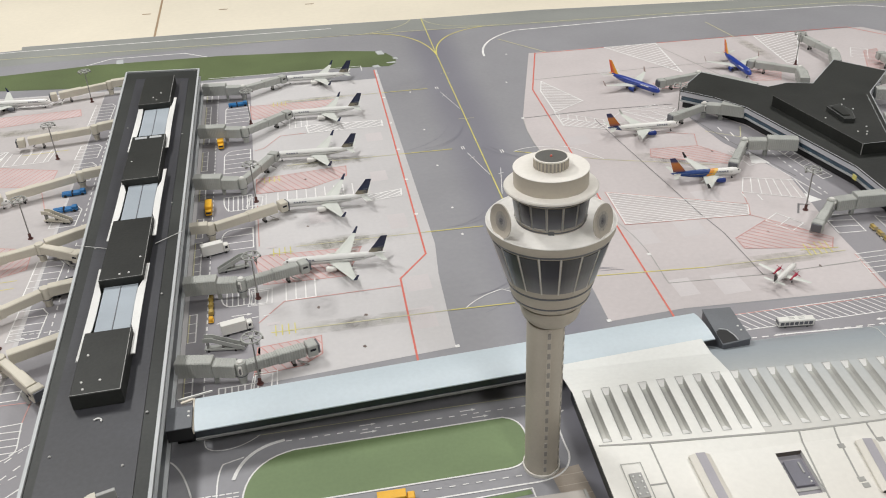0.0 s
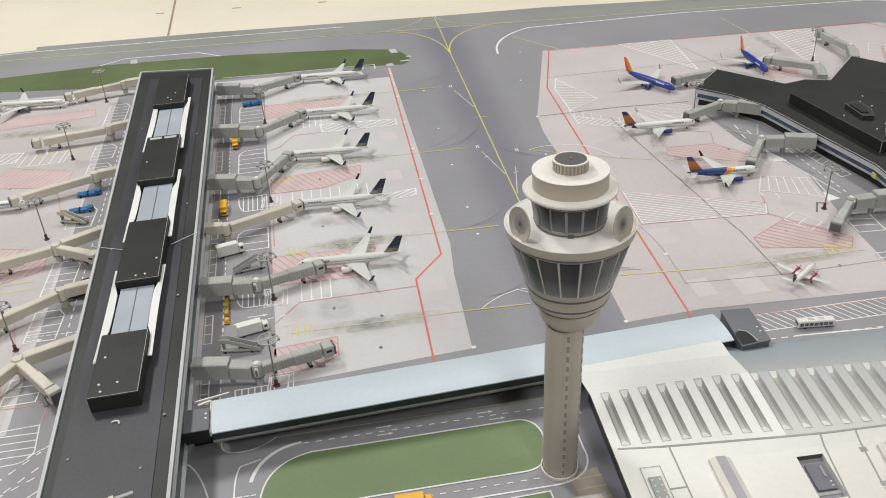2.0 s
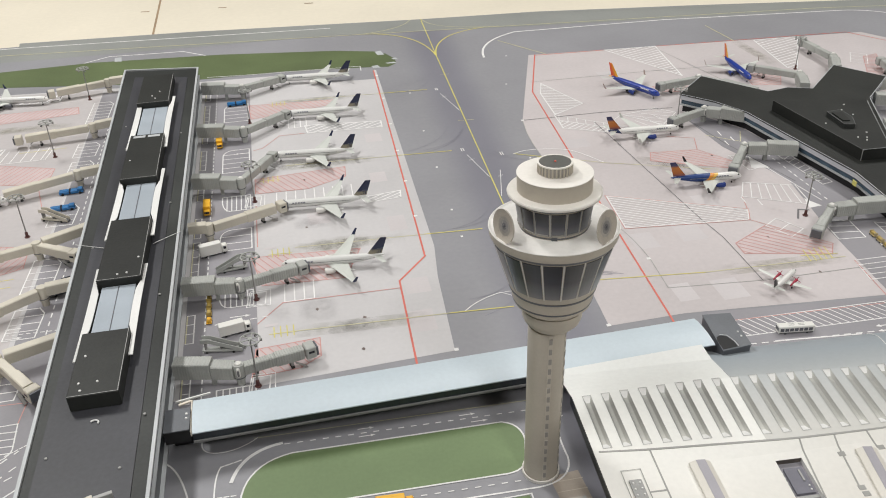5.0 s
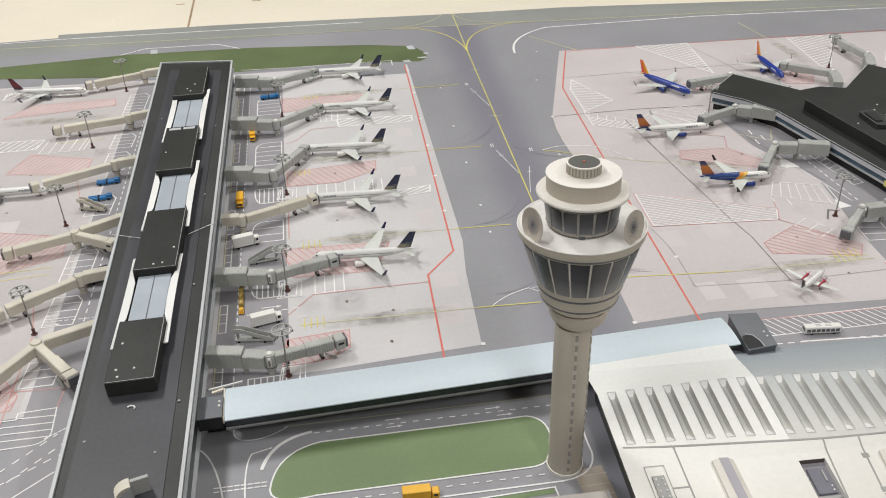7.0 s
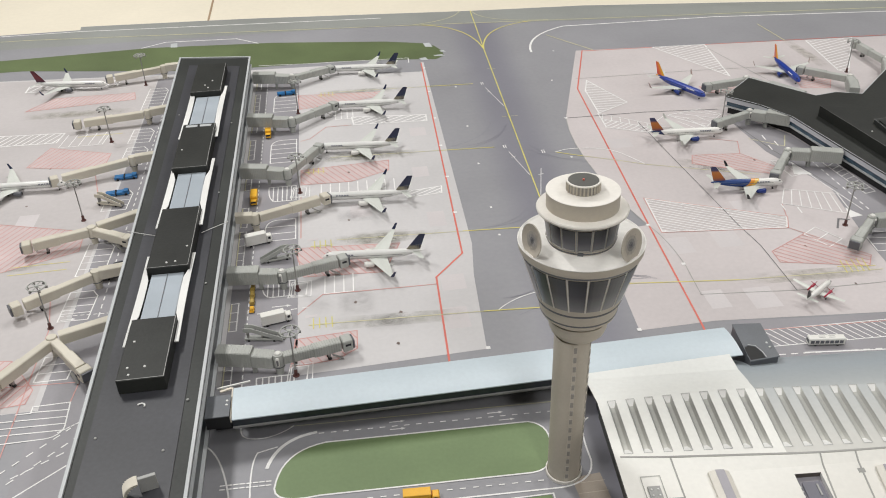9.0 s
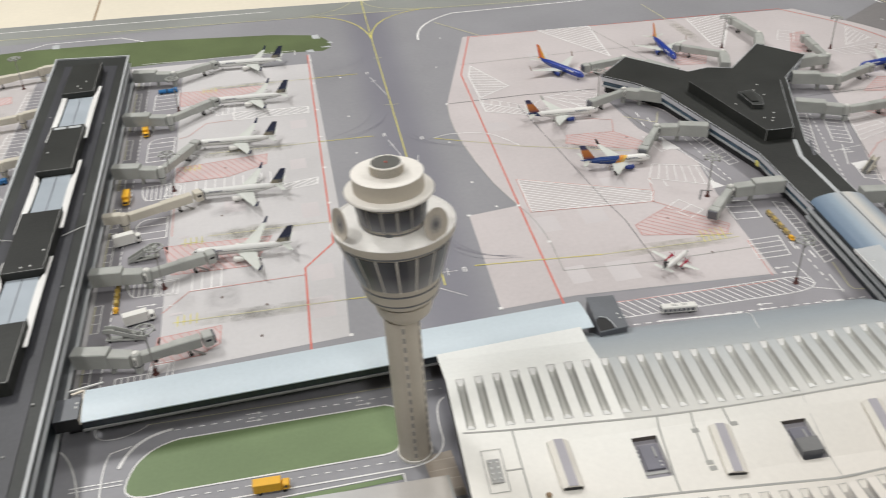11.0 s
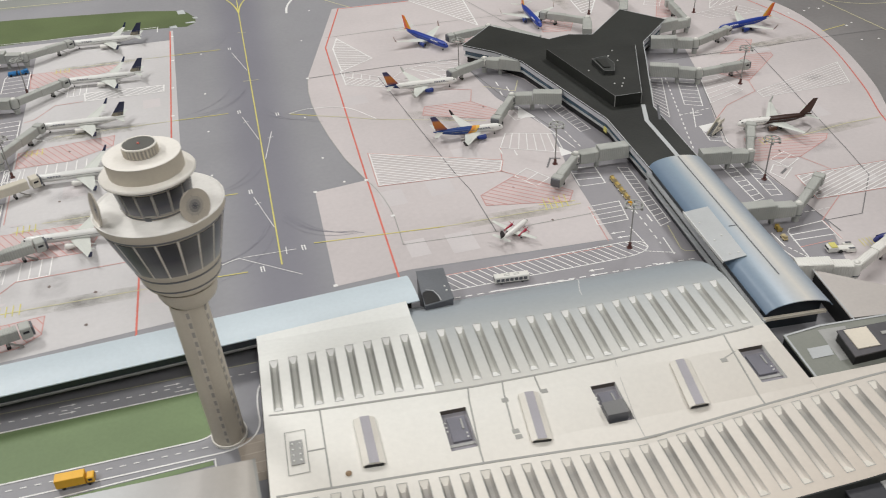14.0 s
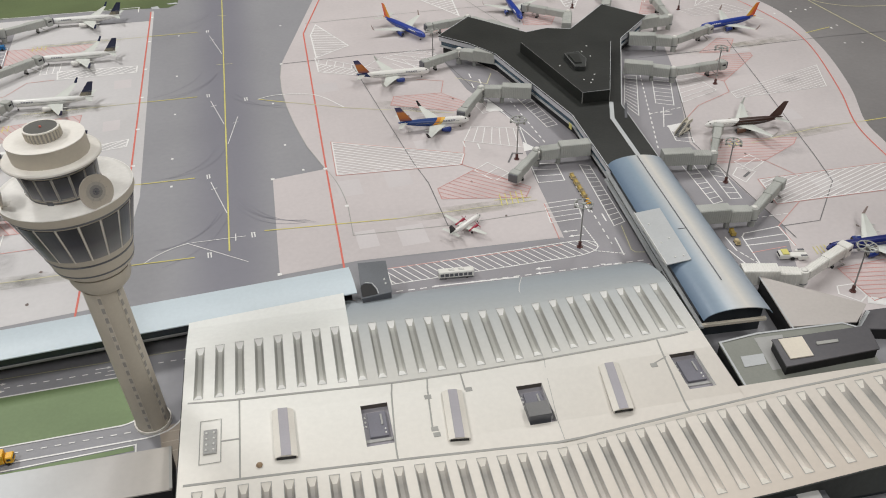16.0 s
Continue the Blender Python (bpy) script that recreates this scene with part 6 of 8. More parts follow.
ink("red_line", stroke([(0.610, 1.011), (0.622, 1.045), (0.59, 1.06)], 0.0010, Z3), PINK_INK)
ink("red_line", stroke([(0.645, 0.726), (0.637, 0.662)], 0.0011, Z3), PINK_INK)
ink("red_line", stroke([(0.465, 0.6615), (0.636, 0.652)], 0.0010, Z3), PINK_INK)


def quad_bays(a, b, c, d, n, name="bay_line"):
    """Parallel lines across the four-sided bay a b c d, from side ab to side dc."""
    a, b, c, d = Vector(a), Vector(b), Vector(c), Vector(d)
    ink("bay_outline", stroke([a, b, c, d], 0.0012, Z3, closed=True), WHITE_INK)
    for k in range(1, n):
        f = k / n
        ink(name, stroke([a.lerp(b, f), d.lerp(c, f)], 0.0011, Z3), WHITE_INK)


quad_bays((0.621, 0.912), (0.676, 0.890), (0.669, 0.843), (0.603, 0.880), 7)
quad_bays((0.614, 0.824), (0.630, 0.796), (0.610, 0.784), (0.595, 0.812), 2)
quad_bays((0.645, 0.726), (0.639, 0.691), (0.673, 0.690), (0.680, 0.725), 4)
quad_bays((0.659, 0.808), (0.654, 0.767), (0.683, 0.764), (0.687, 0.800), 3)
quad_bays((0.711, 0.790), (0.698, 0.668), (0.711, 0.672), (0.721, 0.785), 13)
quad_bays((0.712, 0.985), (0.722, 0.887), (0.708, 0.884), (0.698, 0.975), 10)
quad_bays((0.640, 0.985), (0.662, 0.975), (0.665, 0.945), (0.645, 0.94), 2)
ink("white_patch", sheet([(0.662, 0.975), (0.672, 0.940), (0.650, 0.945)], Z3), WHITE_INK)
ink("white_patch", sheet([(0.668, 0.858), (0.678, 0.838), (0.662, 0.836)], Z3), WHITE_INK)
ink("lane_dashes", dashes((0.688, 0.975), (0.692, 0.85), 0.0014, Z3, 0.005, 0.007), WHITE_INK)
ink("lane_dashes", dashes((0.690, 0.75), (0.683, 0.64), 0.0014, Z3, 0.005, 0.007), WHITE_INK)
ink("lane_line", stroke([(0.662, 0.975), (0.685, 0.85)], 0.0012, Z3), WHITE_INK)
ink("yellow_line", stroke([(0.705, 0.666), (0.697, 0.626), (0.699, 0.621), (0.709, 0.618)], 0.0010, Z3), PALE_YELLOW)
ink("yellow_line", stroke([(0.64, 1.05), (0.675, 1.02), (0.69, 1.05)], 0.0012, Z3), PALE_YELLOW)
for k in range(5):
    ink("stop_mark", stroke([(0.602 + 0.006 * k, 0.735), (0.606 + 0.006 * k, 0.757)], 0.0010, Z3), YELLOW_INK)
ink("stop_mark", stroke([(0.598, 0.747), (0.636, 0.742)], 0.0010, Z3), YELLOW_INK)
HZ = [(0.463, 0.661), (0.648, 0.6545)] + bez((0.648, 0.6545), (0.673, 0.652), (0.668, 0.639), 8) + bez((0.668, 0.639), (0.663, 0.631), (0.640, 0.6305), 8) + [(0.463, 0.637)]
white_zone(HZ, 122, 0.0066, 0.0011)
ink("lane_dashes", dashes((0.465, 0.6255), (0.70, 0.607), 0.0013, Z3, 0.005, 0.006), WHITE_INK)
ink("lane_line", stroke([(0.50, 0.6235), (0.578, 0.615)], 0.0016, Z3), WHITE_INK)
ink("lane_line", stroke([(0.690, 0.648), (0.6865, 0.62)], 0.0014, Z3), WHITE_INK)
ink("lane_dashes", dashes((0.668, 0.676), (0.669, 0.640), 0.0012, Z3, 0.002, 0.002), WHITE_INK)
ink("lane_dashes", dashes((0.662, 0.634), (0.688, 0.622), 0.0012, Z3, 0.002, 0.002), WHITE_INK)
ink("lane_dashes", dashes((0.66, 0.612), (0.71, 0.598), 0.0014, Z3, 0.003, 0.003), WHITE_INK)
for x, y in ((0.605, 0.622), (0.603, 0.615), (0.652, 0.672), (0.655, 0.663)):
    ink("arrow", stroke([(x - 0.003, y), (x + 0.007, y - 0.001)], 0.0013, Z3), WHITE_INK)
    ink("arrow", sheet([(x - 0.003, y - 0.002), (x - 0.003, y + 0.002), (x - 0.008, y)], Z3), WHITE_INK)
for x, y in ((0.66, 1.05), (0.668, 1.03), (0.655, 1.02), (0.672, 0.99), (0.684, 0.705), (0.60, 0.872), (0.615, 0.862), (0.694, 0.685)):
    ink("arrow", stroke([(x, y - 0.006), (x + 0.001, y + 0.006)], 0.0016, Z3), WHITE_INK)

# east side of the concourse
quad_bays((0.858, 0.990), (0.822, 0.913), (0.826, 0.880), (0.873, 0.986), 11)
quad_bays((0.895, 0.988), (0.861, 0.905), (0.880, 0.893), (0.916, 0.976), 8)
quad_bays((0.922, 0.971), (0.894, 0.897), (0.952, 0.916), (0.945, 0.967), 6)
quad_bays((0.820, 0.767), (0.813, 0.676), (0.825, 0.678), (0.833, 0.764), 9)
quad_bays((0.845, 0.764), (0.835, 0.68), (0.847, 0.678), (0.858, 0.75), 7)
for p in ([(0.803, 0.571), (0.810, 0.615), (0.815, 0.620), (0.854, 0.621), (0.851, 0.588)], [(0.809, 0.610), (0.851, 0.608)], [(0.807, 0.601), (0.850, 0.597)], [(0.794, 0.619), (0.793, 0.596)]):
    ink("bay_outline", stroke(p, 0.0013, Z3), WHITE_INK)
ink("red_line", stroke([(0.806, 0.589), (0.842, 0.589)], 0.0010, Z3), PINK_INK)
ink("lane_dashes", dashes((0.795, 0.592), (0.802, 0.573), 0.0012, Z3, 0.003, 0.003), WHITE_INK)
for x, y in ((1.214, 1.138), (1.239, 1.137), (1.233, 1.062), (1.203, 1.001), (1.228, 0.996)):
    ink("dot", sheet([(x - 0.0015, y - 0.0015), (x + 0.0015, y - 0.0015), (x + 0.0015, y + 0.0015), (x - 0.0015, y + 0.0015)], Z3), WHITE_INK)
quad_bays((0.903, 0.757), (0.910, 0.738), (0.887, 0.725), (0.879, 0.747), 2)
quad_bays((0.848, 0.846), (0.84, 0.81), (0.858, 0.80), (0.868, 0.842), 4)
ink("white_patch", sheet([(0.846, 0.846), (0.868, 0.848), (0.866, 0.833), (0.846, 0.83)], Z3), WHITE_INK)
white_zone([(0.967, 0.906), (1.120, 0.947), (1.093, 0.886), (0.965, 0.889)], 16, 0.0050, 0.0009)
ink("keep_clear_edge", stroke([(0.967, 0.906), (1.120, 0.947), (1.093, 0.886), (0.965, 0.889)], 0.0011, Z3, closed=True), WHITE_INK)
white_zone([(0.885, 0.705), (1.038, 0.697), (1.003, 0.651), (0.877, 0.659)], 18, 0.0052, 0.0014)
ink("red_line", stroke([(0.8835, 0.7068), (1.040, 0.6985), (1.004, 0.6493), (0.8755, 0.6573)], 0.0009, Z3, closed=True), PINK_INK)
rose([(0.880, 0.800), (0.977, 0.777), (0.966, 0.765), (0.913, 0.740), (0.856, 0.750)], -12, 0.0062)
rose([(0.975, 0.937), (0.951, 0.972), (1.018, 1.012), (1.057, 1.010), (1.054, 0.999)], -12, 0.0062)
ink("red_line", stroke([(0.975, 0.937), (0.965, 0.907), (0.909, 0.884), (0.876, 0.855)], 0.0011, Z3), PINK_INK)
rose([(0.868, 0.545), (0.95, 0.545), (0.94, 0.505), (0.870, 0.495)], -12, 0.0062)
rose([(1.019, 1.268), (1.045, 1.273), (1.01, 1.188), (0.974, 1.189)], -12, 0.0062)
rose([(1.04, 1.07), (1.06, 1.06), (1.03, 1.02), (0.99, 1.03)], -12, 0.0062)
ink("red_line", stroke([(0.913, 0.740), (0.93, 0.70)], 0.0010, Z3), PINK_INK)
ink("red_line", stroke([(0.90, 0.655), (0.855, 0.622), (0.852, 0.588)], 0.0010, Z3), PINK_INK)
ink("lane_dashes", dashes((0.878, 0.985), (0.812, 0.80), 0.0014, Z3, 0.005, 0.007), WHITE_INK)
ink("lane_line", stroke([(0.865, 0.892), (0.842, 0.845)], 0.0012, Z3), WHITE_INK)
ink("lane_dashes", dashes((0.84, 0.88), (0.885, 0.885), 0.0012, Z3, 0.004, 0.004), WHITE_INK)
ink("lane_dashes", dashes((0.840, 0.641), (0.879, 0.639), 0.0012, Z3, 0.004, 0.004), WHITE_INK)
ink("lane_line", stroke([(0.786, 0.60), (0.79, 0.575)], 0.0014, Z3), WHITE_INK)
for y in (0.873, 0.880):
    ink("arrow", stroke([(0.855, y), (0.866, y - 0.001)], 0.0014, Z3), WHITE_INK)
for k in range(4):
    ink("stop_mark", stroke([(0.894 + 0.005 * k, 0.792), (0.892 + 0.005 * k, 0.778)], 0.0010, Z3), YELLOW_INK)
    ink("stop_mark", stroke([(0.866 + 0.004 * k, 0.581), (0.864 + 0.004 * k, 0.570)], 0.0009, Z3), YELLOW_INK)
quad_bays((0.985, 1.25), (1.01, 1.29), (1.03, 1.275), (1.005, 1.235), 3)
white_zone([(1.120, 1.270), (1.126, 1.213), (1.072, 1.196)], 38, 0.0075, 0.0011)
quad_bays((1.039, 1.185), (1.120, 1.192), (1.142, 1.152), (1.052, 1.158), 7)
ink("pole_box", stroke([(0.862, 0.722), (0.868, 0.705), (0.89, 0.722), (0.875, 0.735)], 0.0012, Z3, closed=True), WHITE_INK)
ink("pole_box", stroke([(0.846, 0.512), (0.851, 0.522), (0.867, 0.521), (0.868, 0.503), (0.858, 0.497)], 0.0013, Z3, closed=True), WHITE_INK)
ink("pole_mark", stroke([(0.873, 0.716), (0.882, 0.722)], 0.003, Z3), DARK_INK)
ink("pole_mark", stroke([(0.637, 0.818), (0.648, 0.836), (0.658, 0.832)], 0.0022, Z3), DARK_INK)
quad_bays((0.868, 0.501), (0.863, 0.494), (0.925, 0.462), (0.93, 0.469), 9)


# ---- aircraft ----
def livery(name, stops, L, slant=0.0, rough=0.3):
    return banded(name, "X", stops, rough, slant=slant, span=L, start=-L / 2)


LW = (0.80, 0.79, 0.76)
SKY_W = livery("white_fuselage", [(0, (0.72, 0.72, 0.70)), (1, LW)], 0.1)
RED_FIN = banded("dark_red_fin", "Z", [(0, (0.04, 0.02, 0.05)), (0.5, (0.16, 0.02, 0.03)), (1, (0.10, 0.015, 0.03))], 0.3, sharp=False, span=0.018, start=0.012)
BLUE_BODY = livery("royal_blue_fuselage", [(0, (0.62, 0.10, 0.03)), (0.10, (0.80, 0.36, 0.03)), (0.17, (0.02, 0.05, 0.30)), (1, (0.02, 0.05, 0.30))], 0.0985, 0.9)
ORANGE_FIN = banded("orange_fin", "Z", [(0, (0.015, 0.03, 0.12)), (0.30, (0.42, 0.12, 0.02)), (0.7, (0.50, 0.17, 0.03)), (0.85, (0.05, 0.05, 0.12)), (1, (0.03, 0.03, 0.1))], 0.3, sharp=False, span=0.018, start=0.012)
NAVY_TAIL = livery("white_body_navy_tail", [(0, (0.012, 0.03, 0.11)), (0.27, LW), (1, LW)], 0.101, 0.9)
SWOOSH = livery("blue_body_orange_swoosh", [(0, (0.015, 0.05, 0.20)), (0.40, (0.72, 0.28, 0.03)), (0.46, (0.80, 0.50, 0.10)), (0.51, LW), (1, LW)], 0.0865, -0.9)
BROWN = livery("brown_white_fuselage", [(0, (0.42, 0.26, 0.06)), (0.10, (0.045, 0.02, 0.015)), (0.74, LW), (1, LW)], 0.0985, 1.2)
BROWN_FIN = material("brown_fin", (0.06, 0.022, 0.014), 0.3, vary=0.08, scale=100)
DARK_TAIL = livery("white_body_dark_tail", [(0, (0.02, 0.02, 0.022)), (0.14, LW), (1, LW)], 0.05, 0.8)
DARK_FIN = material("black_fin", (0.02, 0.02, 0.022), 0.35, vary=0.1, scale=100)
NAVY = livery("navy_fuselage", [(0, (0.012, 0.02, 0.14)), (1, (0.012, 0.02, 0.14))], 0.0985)
NAVY_FIN = material("navy_fin", (0.012, 0.02, 0.14), 0.3, vary=0.08, scale=100)
WING_GREY = material("wing_grey", (0.62, 0.64, 0.60), 0.4, vary=0.06, scale=90)
BLUE_ENG = material("blue_engine", (0.012, 0.035, 0.2), 0.3, vary=0.08, scale=100)
RED_ENG = material("red_engine", (0.35, 0.02, 0.05), 0.35, vary=0.08, scale=100)
BROWN_ENG = material("brown_engine", (0.10, 0.05, 0.03), 0.35, vary=0.08, scale=100)


def slat(root, tip, thick):
    """A thin tapered surface from a root chord (two points) to a tip chord."""
    bm = bmesh.new()
    (a, b), (c, d) = [[Vector(p) for p in q] for q in (root, tip)]
    n = ((b - a).cross(c - a)).normalized()
    vs = []
    for p, q, k in ((a, b, 1.0), (c, d, 0.45)):
        mid = p.lerp(q, 0.35)
        vs.append([bm.verts.new(v) for v in (p, mid + n * thick * k, q, mid - n * thick * k)])
    r, t = vs
    for i in range(4):
        j = (i + 1) % 4
        bm.faces.new((r[i], r[j], t[j], t[i]))
    bm.faces.new(r[::-1])
    bm.faces.new(t)
    bmesh.ops.recalc_face_normals(bm, faces=bm.faces)
    return bm


def airliner(nose, tail, L, span, body, fin, engine, label, group, wl=None, titles=None):
    nose, tail = Vector(nose), Vector(tail)
    d = (nose - tail).normalized()
    c = (nose + tail) / 2
    t = thing("airliner", pose(c.x, c.y, 0, 0, 0, math.degrees(math.atan2(d.y, d.x))), label, "model airplane", group)
    r, zc, H = 0.0047, 0.0093, L / 2
    prof = [(H, 0.02, -0.0010), (H - 0.0012, 0.34, -0.0008), (H - 0.0035, 0.62, -0.0005), (H - 0.0075, 0.9, -0.0001), (H - 0.0115, 1.0, 0), (0, 1.0, 0), (-H + 0.036, 1.0, 0), (-H + 0.024, 0.86, 0.0005), (-H + 0.012, 0.55, 0.0014), (-H + 0.004, 0.26, 0.0022), (-H, 0.08, 0.0026)]
    bm = bmesh.new()
    n = 20
    rings = [[bm.verts.new((x, r * k * math.cos(math.tau * i / n), zc + dz + r * 1.04 * k * math.sin(math.tau * i / n))) for i in range(n)] for x, k, dz in prof]
    for a, b in zip(rings, rings[1:]):
        for i in range(n):
            bm.faces.new((a[i], a[(i + 1) % n], b[(i + 1) % n], b[i]))
    bm.faces.new(rings[0])
    bm.faces.new(rings[-1][::-1])
    bmesh.ops.recalc_face_normals(bm, faces=bm.faces)
    f = smooth(part("fuselage", bm, body, t), 50)
    part("cockpit_window", box(H - 0.0062, H - 0.0044, -0.0030, 0.0030, zc + 0.0017, zc + 0.0027, m=pose(0, 0, 0)), DARK_WIN, f)
    for s in (-1, 1):
        part("window_row", box(-H + 0.022, H - 0.013, s * 0.00462 - 0.00012, s * 0.00462 + 0.00012, zc + 0.0009, zc + 0.0013), MID_GREY, f)
        if titles:
            for k in range(5):
                x = H - 0.018 - 0.0031 * k
                part("title_bar", box(x - 0.0022, x, s * 0.0043 - 0.00035, s * 0.0043 + 0.00035, zc + 0.0018, zc + 0.0031), titles, f)
    hs, o = span / 2, -0.0025 - (L - 0.0985) * 0.5
    for s in (-1, 1):
        w = part("wing", slat(((o + 0.012, s * 0.0035, 0.0068), (o - 0.0085, s * 0.0035, 0.0066)), ((o - 0.0125, s * hs * 0.96, 0.0108), (o - 0.0165, s * hs * 0.96, 0.0107)), 0.0009), WING_GREY, t)
        part("winglet", slat(((o - 0.0125, s * hs * 0.96, 0.0108), (o - 0.0165, s * hs * 0.96, 0.0107)), ((o - 0.0172, s * hs * 1.0, 0.0178), (o - 0.0192, s * hs * 1.0, 0.0176)), 0.0004), wl or WING_GREY, w)
        part("flap_fairing", tube((o - 0.008, s * hs * 0.36, 0.0070), (o - 0.0165, s * hs * 0.37, 0.0072), 0.0007, 6, r2=0.0003), WING_GREY, w)
        part("flap_fairing", tube((o - 0.010, s * hs * 0.58, 0.0082), (o - 0.0165, s * hs * 0.59, 0.0084), 0.0006, 6, r2=0.0003), WING_GREY, w)
        bm = lathe([(0.0023, 0.0), (0.0030, 0.0006), (0.0033, 0.0028), (0.0031, 0.0065), (0.0023, 0.0098), (0.0014, 0.0112)], 18)
        bmesh.ops.transform(bm, matrix=pose(o + 0.0155, s * 0.0128, 0.0047) @ pose(0, 0, 0, 0, -90, 0), verts=bm.verts)
        e = smooth(part("engine", bm, engine, t), 50)
        bm = lathe([(0.0023, -0.0001), (0.0009, 0.0004), (0.0, -0.0004)], 14)
        bmesh.ops.transform(bm, matrix=pose(o + 0.0155, s * 0.0128, 0.0047) @ pose(0, 0, 0, 0, -90, 0), verts=bm.verts)
        part("fan", bm, DARK_WIN, e)
        part("pylon", box(o + 0.0025, o + 0.0125, s * 0.0128 - 0.0004, s * 0.0128 + 0.0004, 0.0068, 0.0081), WING_GREY, e)
        part("tailplane", slat(((-H + 0.0125, s * 0.0015, zc + 0.0022), (-H + 0.0035, s * 0.0012, zc + 0.0024)), ((-H + 0.0030, s * 0.0175, zc + 0.0036), (-H - 0.0012, s * 0.0175, zc + 0.0036)), 0.0005), WING_GREY, t)
        for q in (-0.0008, 0.0008):
            part("main_wheel", tube((o - 0.0045, s * 0.0066 + q - 0.0004, 0.0013), (o - 0.0045, s * 0.0066 + q + 0.0004, 0.0013), 0.0013, 12), RUBBER, t)
        part("gear_leg", tube((o - 0.0045, s * 0.0066, 0.0013), (o - 0.0040, s * 0.0055, 0.0066), 0.0004, 6), STEEL, t)
    part("tail_fin", slat(((-H + 0.0180, 0, zc + 0.0042), (-H + 0.0030, 0, zc + 0.0040)), ((-H + 0.0035, 0, zc + 0.0225), (-H - 0.0030, 0, zc + 0.0225)), 0.0006), fin, t)
    if span == 0.0975:
        # tan grid printed on the lower fin
        for k in range(4):
            z = zc + 0.0052 + 0.0016 * k
            part("fin_line", box(-H + 0.0030 - 0.0006 * k, -H + 0.0150 - 0.0022 * k, -0.0004, 0.0004, z, z + 0.00025), TITLE if k > 2 else NAVY_TIP, t)
        for k in range(5):
            x = -H + 0.0045 + 0.0022 * k
            part("fin_line", tube((x, 0, zc + 0.0046), (x - 0.0016, 0, zc + 0.0100), 0.00043, 4), NAVY_TIP, t)
    part("nose_leg", tube((H - 0.011, 0, 0.001), (H - 0.011, 0, 0.0055), 0.0004, 6), STEEL, t)
    for q in (-0.0006, 0.0006):
        part("nose_wheel", tube((H - 0.011, q - 0.0003, 0.0009), (H - 0.011, q + 0.0003, 0.0009), 0.0009, 10), RUBBER, t)
    return t


PIER_SIDE = "white jets parked along the pier"
U_LABEL = "white twin-jet model with dark blue tail parked at a jet bridge"
TITLE = material("title_grey", (0.22, 0.23, 0.27), 0.4, vary=0.05)
NAVY_TIP = material("navy_winglet", (0.02, 0.03, 0.08), 0.35, vary=0.05)
FIN_U = banded("globe_fin", "Z", [(0, (0.30, 0.27, 0.20)), (0.24, (0.24, 0.22, 0.16)), (0.30, (0.05, 0.055, 0.08)), (0.35, (0.014, 0.022, 0.065)), (1, (0.01, 0.015, 0.05))], 0.3, slant=0.0, sharp=False, span=0.0185, start=0.0130)
for nx, ny, tx, ty in ((0.102, 1.404, 0.204, 1.393), (0.101, 1.256, 0.203, 1.247), (0.077, 1.119, 0.179, 1.107), (0.080, 0.980, 0.181, 0.971), (0.080, 0.848, 0.180, 0.838)):
    k = 0.1065 / math.hypot(nx - tx, ny - ty)
    airliner((tx + (nx - tx) * k, ty + (ny - ty) * k), (tx, ty), 0.1065, 0.0975, SKY_W, FIN_U, WHITE, U_LABEL, PIER_SIDE, NAVY_TIP, TITLE)
for nx, ny, tx, ty in ((-0.250, 1.415, -0.366, 1.433), (-0.239, 1.077, -0.352, 1.082)):
    airliner((nx, ny), (tx, ty), 0.114, 0.098, SKY_W, RED_FIN, GUNMETAL, "white twin-jet model with dark red tail on the apron", "white jets west of the pier", NAVY_TIP, TITLE)
SW_LABEL = "royal blue twin-jet model with red and orange tail"
FIN_SW = banded("warm_fin", "X", [(0, (0.65, 0.06, 0.03)), (0.35, (0.75, 0.17, 0.02)), (0.7, (0.82, 0.45, 0.04)), (1, (0.82, 0.5, 0.06))], 0.3, slant=0.55, sharp=False, span=0.015, start=-0.0365)
WARM_TIP = material("warm_winglet", (0.42, 0.33, 0.30), 0.35, vary=0.05)
PALE_TITLE = material("title_white", (0.82, 0.82, 0.84), 0.4, vary=0.05)
for nx, ny, tx, ty in ((0.6325, 1.179, 0.588, 1.270), (0.788, 1.204, 0.7935, 1.304), (1.024, 1.094, 1.122, 1.106)):
    airliner((nx, ny), (tx, ty), 0.0985, 0.0895, BLUE_BODY, FIN_SW, BLUE_ENG, SW_LABEL, "blue jets round the concourse", WARM_TIP, PALE_TITLE)
airliner((0.610, 1.064), (0.510, 1.0725), 0.098, 0.088, NAVY_TAIL, ORANGE_FIN, BLUE_ENG, "white twin-jet model with navy tail and orange fin", "jets with orange fins", None, TITLE)
airliner((0.619, 0.915), (0.534, 0.924), 0.0865, 0.086, SWOOSH, ORANGE_FIN, BLUE_ENG, "blue and white twin-jet model with orange swoosh", "jets with orange fins", DARK_FIN, TITLE)
airliner((0.882, 0.820), (0.976, 0.809), 0.0965, 0.0895, BROWN, BROWN_FIN, BROWN_ENG, "brown and white twin-jet model at a jet bridge", "jets east of the concourse", WING_GREY)
airliner((0.868, 0.566), (0.966, 0.560), 0.0985, 0.0895, NAVY, NAVY_FIN, BLUE_ENG, "navy blue twin-jet model at a white jet bridge", "jets east of the concourse", WARM_TIP)


